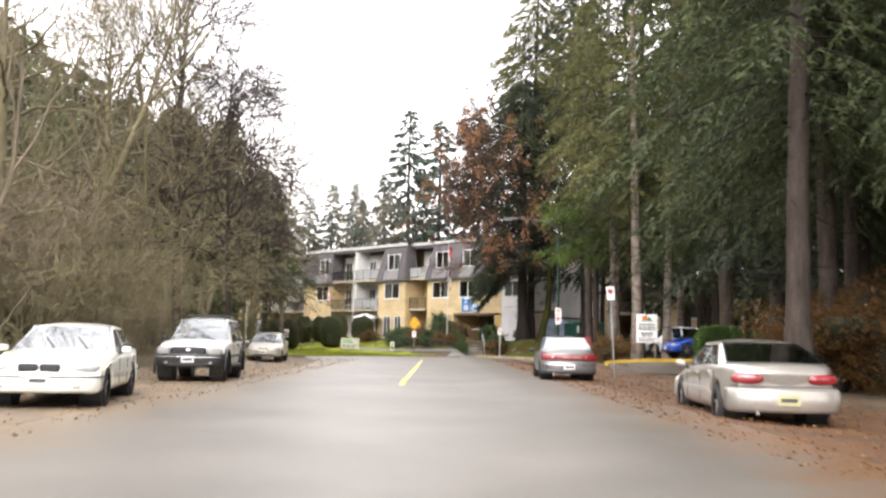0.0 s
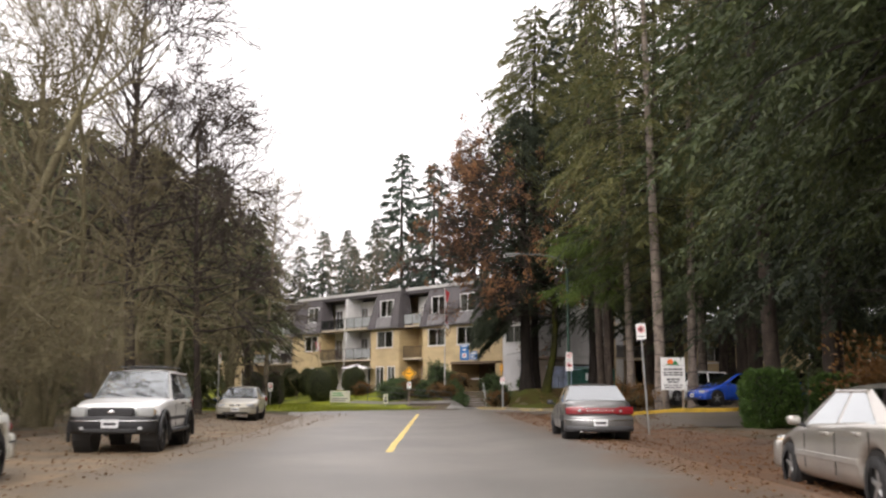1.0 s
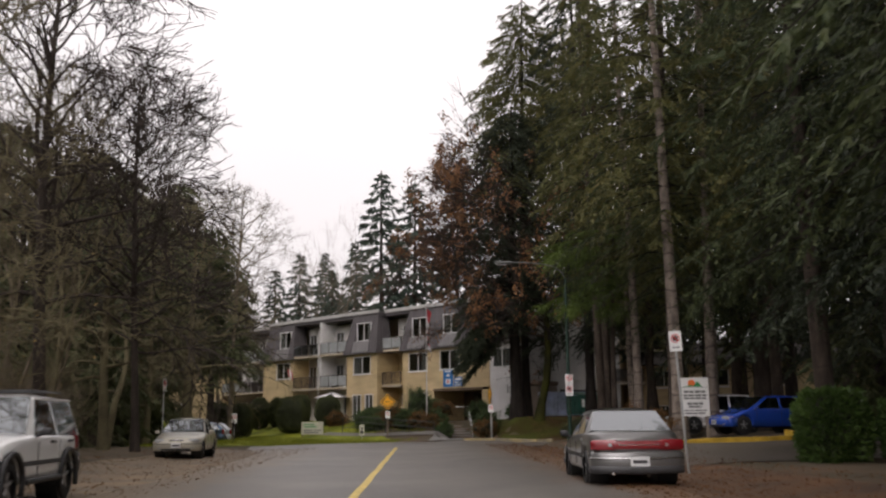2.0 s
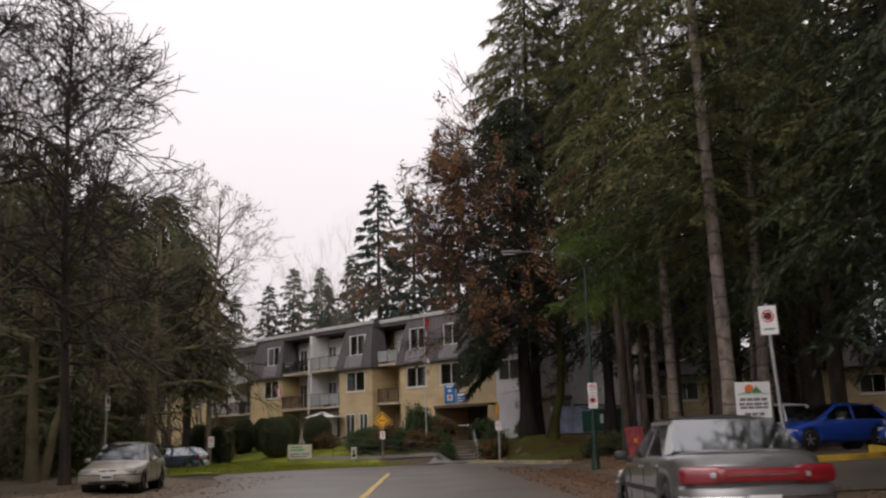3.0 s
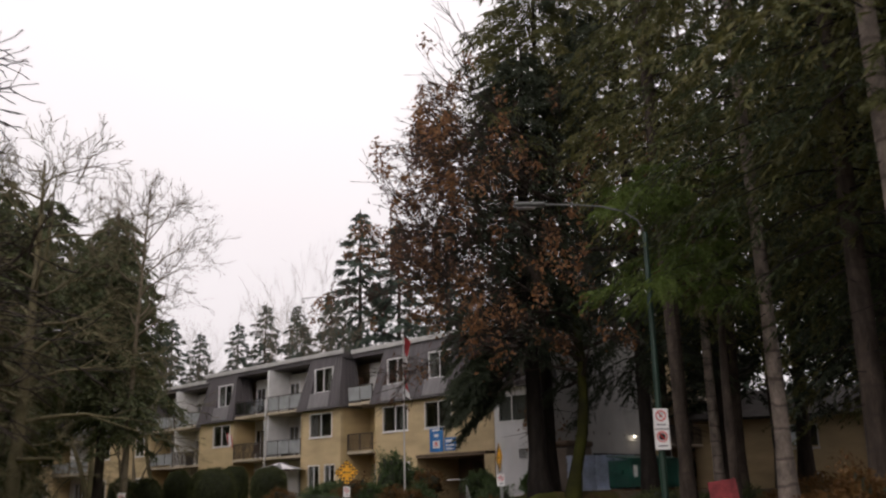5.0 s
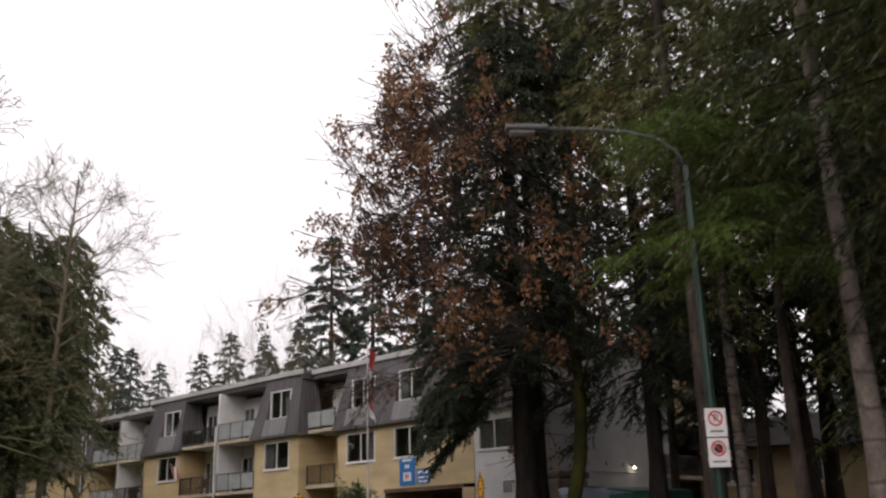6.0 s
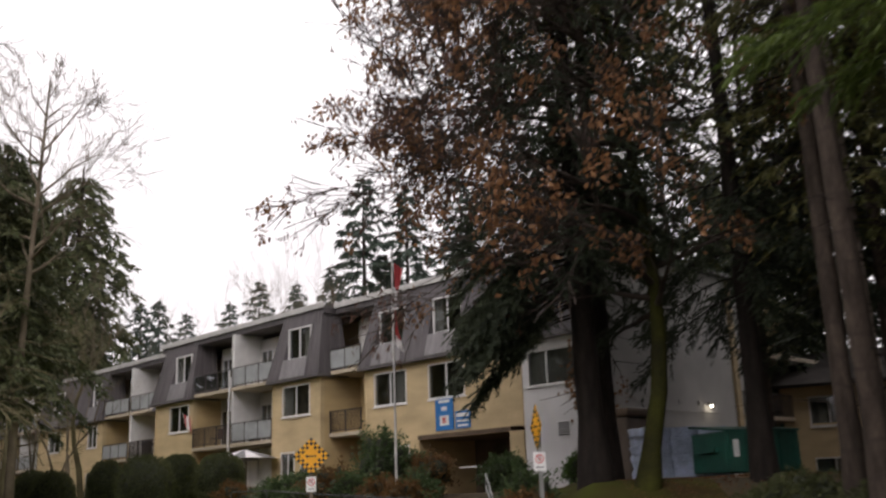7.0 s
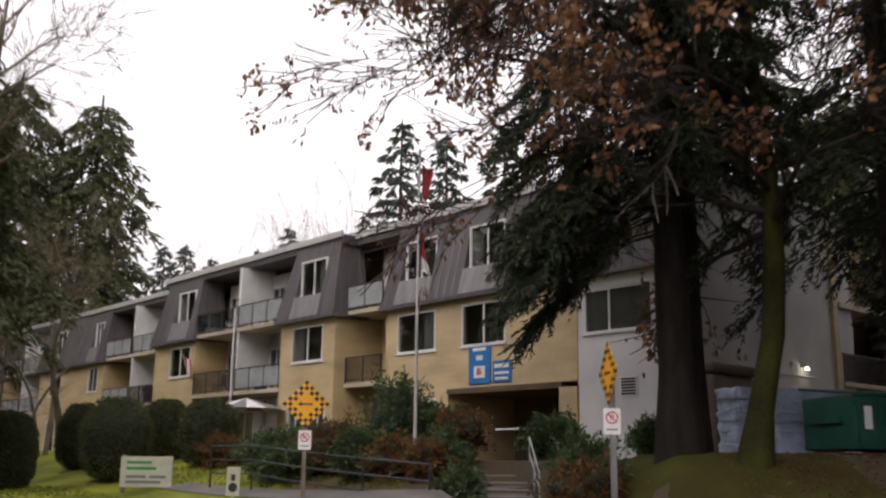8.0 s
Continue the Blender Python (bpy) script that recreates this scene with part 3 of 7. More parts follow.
def boards(name, u0, u1, z0, z1, v, gaps, material, parent, thick=0.2, lap=0.2, side=False, label="", proud=0.013):
    """A wall of lapped boards with openings; side: the wall runs back instead of along."""
    bm = bmesh.new()
    rows = max(1, round((z1 - z0) / lap))
    for k in range(rows):
        a, b = z0 + (z1 - z0) * k / rows, z0 + (z1 - z0) * (k + 1) / rows
        spans = [(u0, u1)]
        for (g0, g1, h0, h1) in gaps:
            if h0 < (a + b) / 2 < h1:
                spans = [s for (p, q) in spans for s in ((p, min(q, g0)), (max(p, g1), q)) if s[1] - s[0] > 0.01]
        for p, q in spans:
            if side:
                c = [(v + proud, p), (v + proud, q), (v - thick, q), (v - thick, p)]
                t = [(v, p), (v, q), (v - thick, q), (v - thick, p)]
            else:
                c = [(p, v - proud), (q, v - proud), (q, v + thick), (p, v + thick)]
                t = [(p, v), (q, v), (q, v + thick), (p, v + thick)]
            lo = [bm.verts.new((*xy, a)) for xy in c]
            hi = [bm.verts.new((*xy, b)) for xy in t]
            bm.faces.new(lo[::-1])
            bm.faces.new(hi)
            for i in range(4):
                j = (i + 1) % 4
                bm.faces.new((lo[i], lo[j], hi[j], hi[i]))
    bmesh.ops.remove_doubles(bm, verts=bm.verts, dist=0.001)
    bmesh.ops.recalc_face_normals(bm, faces=bm.faces)
    return part(name, bm, material, parent, label)


def window(u0, u1, z0, z1, v, parent, cloth=0.0, depth=0.12, name="window", split=0.5):
    """A white-framed sliding window with a dim room or a curtain behind it."""
    bm = bmesh.new()
    w = 0.06
    box(bm, u0 - w, u0, v - 0.03, v + depth, z0 - w, z1 + w)
    box(bm, u1, u1 + w, v - 0.03, v + depth, z0 - w, z1 + w)
    box(bm, u0, u1, v - 0.03, v + depth, z1, z1 + w)
    box(bm, u0, u1, v - 0.03, v + depth, z0 - w, z0)
    fr = part(name, bm, WHITE_TRIM, parent, "white-framed sliding window")
    um = u0 + (u1 - u0) * split
    part("mullion", solid(um - 0.03, um + 0.03, v + 0.0, v + 0.06, z0, z1), WHITE_TRIM, fr)
    for a, b, d in ((u0, um - 0.03, 0.05), (um + 0.03, u1, 0.03)):
        part("pane", solid(a, b, v + d, v + d + 0.008, z0, z1), PANE, fr).visible_shadow = False
    part("window_sill", solid(u0 - 0.12, u1 + 0.12, v - 0.07, v + 0.02, z0 - w - 0.05, z0 - w), WHITE_TRIM, fr)
    part("room", solid(u0 - 0.05, u1 + 0.05, v + 0.75, v + 0.8, z0 - 0.1, z1 + 0.1), INTERIOR, fr, "dim room behind the glass")
    if cloth:
        bm = bmesh.new()
        n = 14
        a, b = (u0, u0 + (u1 - u0) * cloth) if cloth > 0 else (u1 + (u1 - u0) * cloth, u1)
        prev = None
        for k in range(n + 1):
            x = a + (b - a) * k / n
            y = v + 0.13 + 0.02 * math.sin(k * 2.4)
            cur = (bm.verts.new((x, y, z0 + 0.02)), bm.verts.new((x, y, z1 - 0.02)))
            if prev:
                bm.faces.new((prev[0], cur[0], cur[1], prev[1]))
            prev = cur
        part("curtain", bm, CURTAIN, fr, "pale curtain behind the glass")
    return fr


def railing(u0, u1, v, z, parent, kind, h=1.02, ends=()):
    """A balcony rail: posts, top rail, and pickets or a panel."""
    top = part("railing", solid(u0, u1, v - 0.03, v + 0.03, z + h - 0.05, z + h, 0.01), DARK_RAIL, parent)
    part("bottom_rail", solid(u0, u1, v - 0.02, v + 0.02, z + 0.08, z + 0.12), DARK_RAIL, top)
    n = max(2, round((u1 - u0) / 1.3))
    for k in range(n + 1):
        x = u0 + 0.03 + (u1 - u0 - 0.06) * k / n
        part("post", solid(x - 0.025, x + 0.025, v - 0.025, v + 0.025, z, z + h - 0.05), DARK_RAIL, top)
    if kind == "picket":
        bm = bmesh.new()
        x = u0 + 0.1
        while x < u1 - 0.05:
            box(bm, x - 0.012, x + 0.012, v - 0.01, v + 0.01, z + 0.12, z + h - 0.05)
            x += 0.1
        tagged(part("picket_infill", bm, DARK_RAIL, top), kind="stuff")
    else:
        part("panel", solid(u0 + 0.06, u1 - 0.06, v - 0.008, v + 0.008, z + 0.14, z + h - 0.08), FROSTED if kind == "milky" else PANE, top)
    return top


def balcony(u0, u1, front, back, z, parent, kind, wall, door=0.04, clutter=None, wide=0.98):
    b = part("balcony", solid(u0, u1, front, back, z - 0.17, z, 0.015), SLAB_TAN, parent, "recessed balcony with a rail and a glazed door")
    railing(u0 + 0.02, u1 - 0.02, front + 0.05, z, b, kind)
    d0 = u0 + (u1 - u0) * door
    boards("back_wall", u0, u1, z, z + 2.62, back, [(d0, d0 + wide, z, z + 2.05)], wall, b, 0.15, 0.22)
    window(d0, d0 + wide, z + 0.08, z + 2.02, back - 0.01, b, 0.0, name="balcony_door")
    if clutter == "barbecue":
        bm = bmesh.new()
        x = u0 + 1.1
        box(bm, x, x + 0.8, front + 0.25, front + 0.75, z + 0.6, z + 1.0, 0.12)
        box(bm, x + 0.15, x + 0.65, front + 0.3, front + 0.7, z, z + 0.6, 0.02)
        box(bm, x + 0.8, x + 1.15, front + 0.3, front + 0.7, z + 0.72, z + 0.76, 0.01)
        part("covered_barbecue", bm, BLACK_PLASTIC, b, "covered black barbecue on the balcony")
    if clutter == "chair":
        bm = bmesh.new()
        x = d0 + 1.1
        box(bm, x, x + 0.5, front + 0.4, front + 0.9, z + 0.4, z + 0.46, 0.02)
        box(bm, x, x + 0.5, front + 0.85, front + 0.9, z + 0.46, z + 0.95, 0.02)
        for dx in (0.02, 0.46):
            for dy in (0.42, 0.86):
                rod(bm, (x + dx, front + dy, z), (x + dx, front + dy, z + 0.42), 0.018)
        part("balcony_chair", bm, BROWN_DOOR, b, "dark slatted chair on the balcony")
    return b


def mansard(u0, u1, v, parent, left=0.42, right=0.42, gaps=()):
    """A steep clad top storey with standing seams, flaring outwards to the eave."""
    lo, hi, out = EAVE, ROOF, 0.28
    bl, br, tl, tr = u0 - 0.16, u1 + 0.16, u0 + left, u1 - right
    vb, vt = v - out, v + 0.42
    back = v + 1.5

    def face(z):
        return vb + (vt - vb) * (z - lo) / (hi - lo)

    def edge(x, z):
        """The slope's own side lines at the ends, upright lines elsewhere."""
        s = (z - lo) / (hi - lo)
        return bl + (tl - bl) * s if x == bl else br + (tr - br) * s if x == br else x
    bm = bmesh.new()

    def quad(*c):
        bm.faces.new([bm.verts.new(p) for p in c])

    def piece(x0, x1, z0, z1):
        quad((edge(x0, z0), face(z0), z0), (edge(x1, z0), face(z0), z0), (edge(x1, z1), face(z1), z1), (edge(x0, z1), face(z1), z1))
    x = bl
    for g0, g1, h0, h1 in sorted(gaps):
        piece(x, g0, lo, hi)
        piece(g0, g1, lo, h0)
        piece(g0, g1, h1, hi)
        w = face(h1) + 0.1
        quad((g0, face(h0), h0), (g1, face(h0), h0), (g1, w, h0), (g0, w, h0))
        quad((g0, face(h1), h1), (g1, face(h1), h1), (g1, w, h1), (g0, w, h1))
        for g in (g0, g1):
            quad((g, face(h0), h0), (g, w, h0), (g, w, h1), (g, face(h1), h1))
        x = g1
    piece(x, br, lo, hi)
    quad((br, vb, lo), (br, back, lo), (tr, back, hi), (tr, vt, hi))
    quad((bl, vb, lo), (bl, back, lo), (tl, back, hi), (tl, vt, hi))
    quad((bl, vb, lo), (br, vb, lo), (br, back, lo), (bl, back, lo))
    quad((tl, vt, hi), (tr, vt, hi), (tr, back, hi), (tl, back, hi))
    bmesh.ops.remove_doubles(bm, verts=bm.verts, dist=0.001)
    bmesh.ops.recalc_face_normals(bm, faces=bm.faces)
    top = part("mansard", bm, SHINGLE, parent, "steep brown-grey mansard with standing seams")
    n = round((br - bl) / 0.4)
    for k in range(n + 1):
        s = k / n
        a = Vector((bl + (br - bl) * s, vb, lo))
        b = Vector((tl + (tr - tl) * s, vt, hi))
        for g0, g1, h0, h1 in gaps:
            if g0 - 0.1 < (a.x + b.x) / 2 < g1 + 0.1:
                b = a.lerp(b, (h0 - 0.1 - lo) / (hi - lo))
        part("seam", bar(a, b, 0.022, 0.022, 4), METAL_ROOF, top)
    for k in range(1, 5):
        s = k / 5
        part("seam", bar((br, vb + (back - vb) * s, lo), (tr, vt + (back - vt) * s, hi), 0.022, 0.022, 4), METAL_ROOF, top)
    part("eave_trim", solid(bl - 0.03, br + 0.03, vb - 0.04, back, lo - 0.13, lo - 0.004), METAL_ROOF, top)
    return top


def bay(u0, u1, v, wins, doors, parent, seed=0, cloths=(0.0, 0.3, -0.35), plain=False):
    """A projecting bay: boarded below, mansard above, one column of windows or more."""
    gaps = [(a, b, F2 + 1.0, F2 + 2.35) for a, b in wins] + [(a, b, F1 + 0.1, F1 + 2.05) for a, b in doors]
    w = boards("front_wall", u0, u1, 3.68 if plain else 0.4, EAVE - 0.13, v, gaps, SIDING, parent, label="cream lapped board wall")
    boards("side_wall", v + 0.2, v + 2.4, 0.4, EAVE - 0.13, u1, [], SIDING_SIDE, parent, 0.2, side=True)
    part("side_wall", solid(u0, u0 + 0.2, v + 0.2, v + 2.4, 0.4, EAVE - 0.13), SIDING_SIDE, parent)
    for u in (u0 + 0.05, u1 - 0.05):
        part("corner_board", solid(u - 0.06, u + 0.06, v - 0.035, v - 0.02, 3.68 if plain else 0.4, EAVE - 0.13), SIDING, w)
    top = mansard(u0, u1, v, parent, gaps=[((a + b) / 2 - (b - a) * 0.41 - 0.09, (a + b) / 2 + (b - a) * 0.41 + 0.09, F3 + 0.8, F3 + 2.38) for a, b in wins])
    for k, (a, b) in enumerate(wins):
        window(a, b, F2 + 1.0, F2 + 2.35, v, parent, cloths[(k + seed) % 3])
        c = (a + b) / 2
        h = (b - a) / 2 * 0.82
        window(c - h, c + h, F3 + 0.9, F3 + 2.3, v + 0.2, parent, cloths[(k + seed + 1) % 3], depth=0.06)
        part("apron", panel([(c - h - 0.15, v - 0.31, EAVE + 0.02), (c + h + 0.15, v - 0.31, EAVE + 0.02), (c + h + 0.1, v - 0.1, F3 + 0.82), (c - h - 0.1, v - 0.1, F3 + 0.82)], 0.03),
             APRON, top, "pale sloping metal apron below the window")
        for q in np.linspace(-1, 1, 8):
            part("seam", bar((c + q * (h + 0.13), v - 0.31, EAVE + 0.02), (c + q * (h + 0.08), v - 0.1, F3 + 0.82), 0.02, 0.02, 4), APRON, top)
    for a, b in doors:
        window(a, b, F1 + 0.1, F1 + 2.05, v, parent, 0.45)
    return w


# front bays and the balconies between them
bay(-12.75, -8.5, 0.0, [(-11.05, -9.05)], [(-11.2, -9.4)], building)
bay(-0.9, 3.0, 0.0, [(0.0, 2.1)], [(-0.1, 0.9), (1.5, 2.4)], building, 1)
bay(5.35, 14.75, 0.7, [(6.07, 8.1), (9.6, 11.6)], [], building, 2, plain=True)
for u0, u1, kinds in ((-8.5, -4.8, ("picket", "clear")), (-4.6, -0.9, ("milky", "milky"))):
    balcony(u0, u1, -0.08, 1.7, F2, building, kinds[0], BALCONY_WALL, 0.04, "barbecue" if u0 > -5 else "chair")
    balcony(u0, u1, -0.08, 1.7, F3, building, kinds[1], BALCONY_WALL, 0.04, "chair" if u0 > -5 else None)
    boards("back_wall", u0, u1, 0.4, F2 - 0.22, 1.7, [(u0 + 1.2, u0 + 2.8, F1, F1 + 2.05)], BALCONY_WALL, building)
    window(u0 + 1.2, u0 + 2.8, F1 + 0.1, F1 + 2.02, 1.69, building, 0.5, name="patio_door")
part("divider_wall", solid(-4.8, -4.6, 0.06, 1.85, F2 - 0.17, ROOF - 0.3), WHITE_TRIM, building, "white dividing wall between the balconies")
for z, k in ((F2, "picket"), (F3, "milky")):
    balcony(3.0, 5.35, 0.45, 2.3, z, building, k, SIDING_SIDE if z == F2 else BALCONY_WALL, 0.3, "chair" if z == F2 else None)
boards("back_wall", 3.0, 5.35, 0.4, F2 - 0.22, 2.3, [], SIDING_SIDE, building)
window(3.5, 4.9, F1 + 0.5, F1 + 2.05, 2.28, building, 0.4)

ac = part("air_conditioner", solid(-5.75, -5.0, 0.2, 0.62, F3 + 0.01, F3 + 0.6, 0.02), WHITE_TRIM, building, "white boxed air conditioner on the balcony")
part("intake", solid(-5.68, -5.2, 0.19, 0.198, F3 + 0.08, F3 + 0.52), SIGN_BLACK, ac)

# the wing beyond, set back under the trees
WING = 1.5
bay(-15.4, -12.95, WING, [], [], building)
bay(-33.4, -22.75, WING, [(-31.6, -29.6), (-25.05, -23.75)], [(-31.5, -30.0), (-25.0, -23.8)], building, 1)
bay(-44.0, -40.7, WING, [(-43.2, -41.6)], [(-43.2, -41.6)], building)
for u0, u1, k in ((-22.75, -19.2, "chair"), (-19.0, -15.4, "barbecue"), (-37.0, -33.4, "chair"), (-40.7, -37.2, None)):
    for z, rail in ((F2, "picket" if k == "barbecue" else "milky"), (F3, "milky")):
        balcony(u0, u1, WING - 0.06, WING + 1.8, z, building, rail, BALCONY_WALL, 0.04, k if z == F2 or k == "chair" else None)
    boards("back_wall", u0, u1, 0.4, F2 - 0.22, WING + 1.8, [(u0 + 1, u0 + 2.6, F1, F1 + 2.05)], BALCONY_WALL, building)
    window(u0 + 1, u0 + 2.6, F1 + 0.1, F1 + 2.02, WING + 1.79, building, 0.4, name="patio_door")
for u in (-19.1, -37.1):
    part("divider_wall", solid(u - 0.1, u + 0.1, WING + 0.06, WING + 1.95, F2 - 0.17, ROOF - 0.3), WHITE_TRIM, building, "white dividing wall between the balconies")

# flat roof, its rim and the gutter line
for u0, u1, v in ((-44.2, -12.7, WING + 0.38), (-13.0, 2.75, 0.36), (2.75, 18.0, 1.06)):
    r = part("roof", solid(u0, u1, v, 13.5, ROOF, ROOF + 0.12), METAL_ROOF, building, "flat roof with a pale metal rim")
    part("fascia", solid(u0 - 0.05, u1 + 0.05, v - 0.07, v + 0.0, ROOF - 0.02, ROOF + 0.24, 0.01), GUTTER, r)
    part("soffit", solid(u0 + 0.02, u1 - 0.02, v + 0.02, v + 3, ROOF - 0.28, ROOF - 0.004), SHINGLE, r)
for u, v, h in ((-13.5, 2.2, 0.4), (-10.6, 3.2, 0.5), (-7.0, 2.6, 0.35), (-2.2, 3.5, 0.45), (-5.6, 2.2, 0.3)):
    part("roof_vent", bar((u, v, ROOF + 0.12), (u, v, ROOF + 0.12 + h), 0.12, 0.12, 10), GUTTER, building, "short metal roof vent")
part("downpipe", bar((-4.7, -0.14, 1.2), (-4.7, -0.14, F3 + 0.9), 0.045), WHITE_TRIM, building)
part("core", solid(-43.9, 17.4, 4.2, 13, 0.4, ROOF - 0.02), SIDING, building, "plain back part of the building")
part("end_wall", solid(-44.2, -43.9, 1.6, 13, 0.4, ROOF - 0.02), SIDING_SIDE, building)

# the entrance, cut back under the upper storeys
boards("front_wall", 5.35, 8.86, 0.4, 3.68, 0.7, [(6.6, 8.2, F1 + 0.6, F1 + 1.95)], SIDING, building)
window(6.6, 8.2, F1 + 0.6, F1 + 1.95, 0.7, building, 0.3)
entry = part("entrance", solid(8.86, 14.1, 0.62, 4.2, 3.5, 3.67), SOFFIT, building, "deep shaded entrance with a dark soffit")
part("fascia", solid(8.87, 14.02, 0.66, 0.695, 3.48, 3.665, 0.006), SIDING, entry)
part("side_wall", solid(8.66, 8.86, 0.9, 4.2, 0.4, 3.5), SIDING_SIDE, entry)
part("pier", solid(14.03, 14.75, 0.62, 2.0, 0.4, 3.5), SIDING, entry)
# Back wall in dark soffit brown: the recess's shade is put into its colour.
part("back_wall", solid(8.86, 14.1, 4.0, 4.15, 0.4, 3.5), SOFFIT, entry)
for a in (10.0, 11.05, 12.1):
    d = part("door", solid(a, a + 0.98, 3.9, 3.96, F1, F1 + 2.1, 0.01), BROWN_DOOR, entry, "dark glazed entrance door")
    part("pane", solid(a + 0.14, a + 0.84, 3.88, 3.895, F1 + 0.25, F1 + 1.95), PANE, d)
    part("handle", bar((a + 0.1, 3.86, F1 + 0.9), (a + 0.1, 3.86, F1 + 1.2), 0.015), STEEL, d)
part("handrail", bar((11.5, 0.4, F1 + 0.9), (13.8, 0.4, F1 + 0.9), 0.03), WHITE_TRIM, entry)

# the white end block and its weathered end wall
blk = boards("end_block", 14.75, 17.74, 0.4, EAVE - 0.13, 0.7, [(15.1, 17.5, F2 + 0.95, F2 + 2.25)], STUCCO, building, lap=0.21, proud=0.0, label="white stucco end block")
window(15.1, 17.5, F2 + 0.95, F2 + 2.25, 0.7, building, 0.96, split=0.36)
mansard(14.75, 17.74, 0.7, building)
vent = part("wall_vent", solid(16.35, 16.95, 0.66, 0.69, 3.12, 3.7), WHITE_TRIM, building, "white louvred wall vent")
for k in range(6):
    part("slat", panel([(16.4, 0.645, 3.17 + k * 0.085), (16.9, 0.645, 3.17 + k * 0.085), (16.9, 0.625, 3.21 + k * 0.085), (16.4, 0.625, 3.21 + k * 0.085)], 0.012), SIGN_BLACK, vent)
END = part("end_wall", solid(17.5, 17.74, 0.95, 12.6, 0.4, ROOF - 0.05), STUCCO_GREY, building, "grey weathered stucco end wall with conduits")
part("corner_trim", solid(17.6, 17.86, 11.0, 11.35, 0.4, ROOF - 0.05), SIDING, END)
part("conduit", bar((17.79, 1.6, 4.15), (17.79, 9.6, 4.15), 0.025), STUCCO_GREY, END)
for v in (2.4, 3.6, 5.2, 6.6, 8.0):
    part("vent_cap", solid(17.74, 17.84, v - 0.09, v + 0.09, 4.42, 4.6, 0.02), GUTTER, END)
# No hole is cut: a black plate stands for the shade inside the garage.
part("opening", solid(17.742, 17.78, 5.0, 10.2, 0.9, 3.45), SIGN_BLACK, END, "flat black plate painted as the shaded garage opening")
part("lintel", solid(17.745, 17.82, 4.9, 10.3, 3.45, 3.6), STUCCO_GREY, END)
lampw = part("wall_lamp", solid(17.74, 18.0, 8.6, 8.8, 4.45, 4.55, 0.02), STEEL, END, "lit wall lamp over the opening")
part("bulb", bar((17.92, 8.7, 4.36), (17.92, 8.7, 4.45), 0.07, 0.05, 10), BULB, lampw, "glowing lamp glass")
spot = new("wall_lamp_light", bpy.data.lights.new("wall_lamp_light", "POINT"))
spot.data.energy, spot.data.color, spot.data.shadow_soft_size = 2, (1.0, 0.9, 0.7), 0.08
spot.matrix_world = SITE @ Matrix.Translation((18.05, 8.7, 4.3))
part("end_wall", solid(15.6, 15.8, 11.4, 20, 0.4, ROOF - 0.05), SIDING, building)
# Slab added over the side balcony to keep daylight off the recessed wall.
part("balcony_shade_slab", solid(15.81, 17.9, 11.4, 20, F3 - 0.2, F3, 0.015), SLAB_TAN, building)

side_bal = part("balcony", solid(15.81, 17.9, 11.4, 20, F2 - 0.17, F2, 0.015), SLAB_TAN, building, "balcony with a dark rail on the end wall")
part("railing", solid(17.82, 17.88, 11.42, 19.9, F2 + 0.97, F2 + 1.02, 0.01), DARK_RAIL, side_bal)
bm = bmesh.new()
for k in range(84):
    box(bm, 17.84, 17.865, 11.46 + k * 0.1, 11.485 + k * 0.1, F2, F2 + 0.97)
tagged(part("picket_infill", bm, DARK_RAIL, side_bal), kind="stuff")


def banner(u0, u1, z0, z1, v, white):
    b = thing("banner", "blue cloth banner with white marks, hung on the front wall", "banner", SITE)
    part("cloth", solid(u0, u1, v - 0.02, v, z0, z1), BANNER_BLUE, b)
    c = (u0 + u1) / 2
    w = (u1 - u0)
    for k, (a, h, o) in enumerate(white):
        part("mark", solid(c - w * a / 2, c + w * a / 2, v - 0.026, v - 0.022, z0 + (z1 - z0) * o, z0 + (z1 - z0) * (o + h)), SIGN_WHITE if k != 1 else (SIGN_RED if w > 0.9 and z1 - z0 > 1 else SIGN_WHITE), b)
    return b


banner(9.95, 11.0, 3.78, 5.1, 0.66, ((0.5, 0.3, 0.15), (0.25, 0.18, 0.22), (0.3, 0.12, 0.6), (0.6, 0.08, 0.84)))
banner(11.1, 11.95, 3.8, 4.5, 0.66, ((0.8, 0.2, 0.65), (0.8, 0.12, 0.36), (0.7, 0.12, 0.1)))

# small flag on the balcony rail and patio parasol below
bf = thing("balcony_flag", "small red and white flag hanging from the balcony", "flag", SITE)
part("staff", bar((-9.05, -0.05, 5.1), (-9.0, -0.4, 6.1), 0.015), WHITE_TRIM, bf)
for k, (a, b) in enumerate(((0, 0.25), (0.25, 0.75), (0.75, 1))):
    bm2 = bmesh.new()
    prev = None
    for s in (a, (a + b) / 2, b):
        x = -9.0 + 0.85 * s
        cur = (bm2.verts.new((x, -0.3 - 0.12 * s + 0.05 * math.sin(9 * s), 6.0 - 0.25 * s)), bm2.verts.new((x + 0.12, -0.26 - 0.1 * s, 5.35 - 0.45 * s)))
        if prev:
            bm2.faces.new((prev[0], cur[0], cur[1], prev[1]))
        prev = cur
    part("stripe", bm2, FLAG_WHITE if k == 1 else FLAG_RED, bf)
ps = thing("patio_parasol", "striped white patio parasol before the ground floor", "parasol", SITE @ Matrix.Translation((-1.3, -1.3, F1 - 0.12)))
part("pole", bar((0, 0, 0), (0, 0, 2.3), 0.025), STEEL, ps)
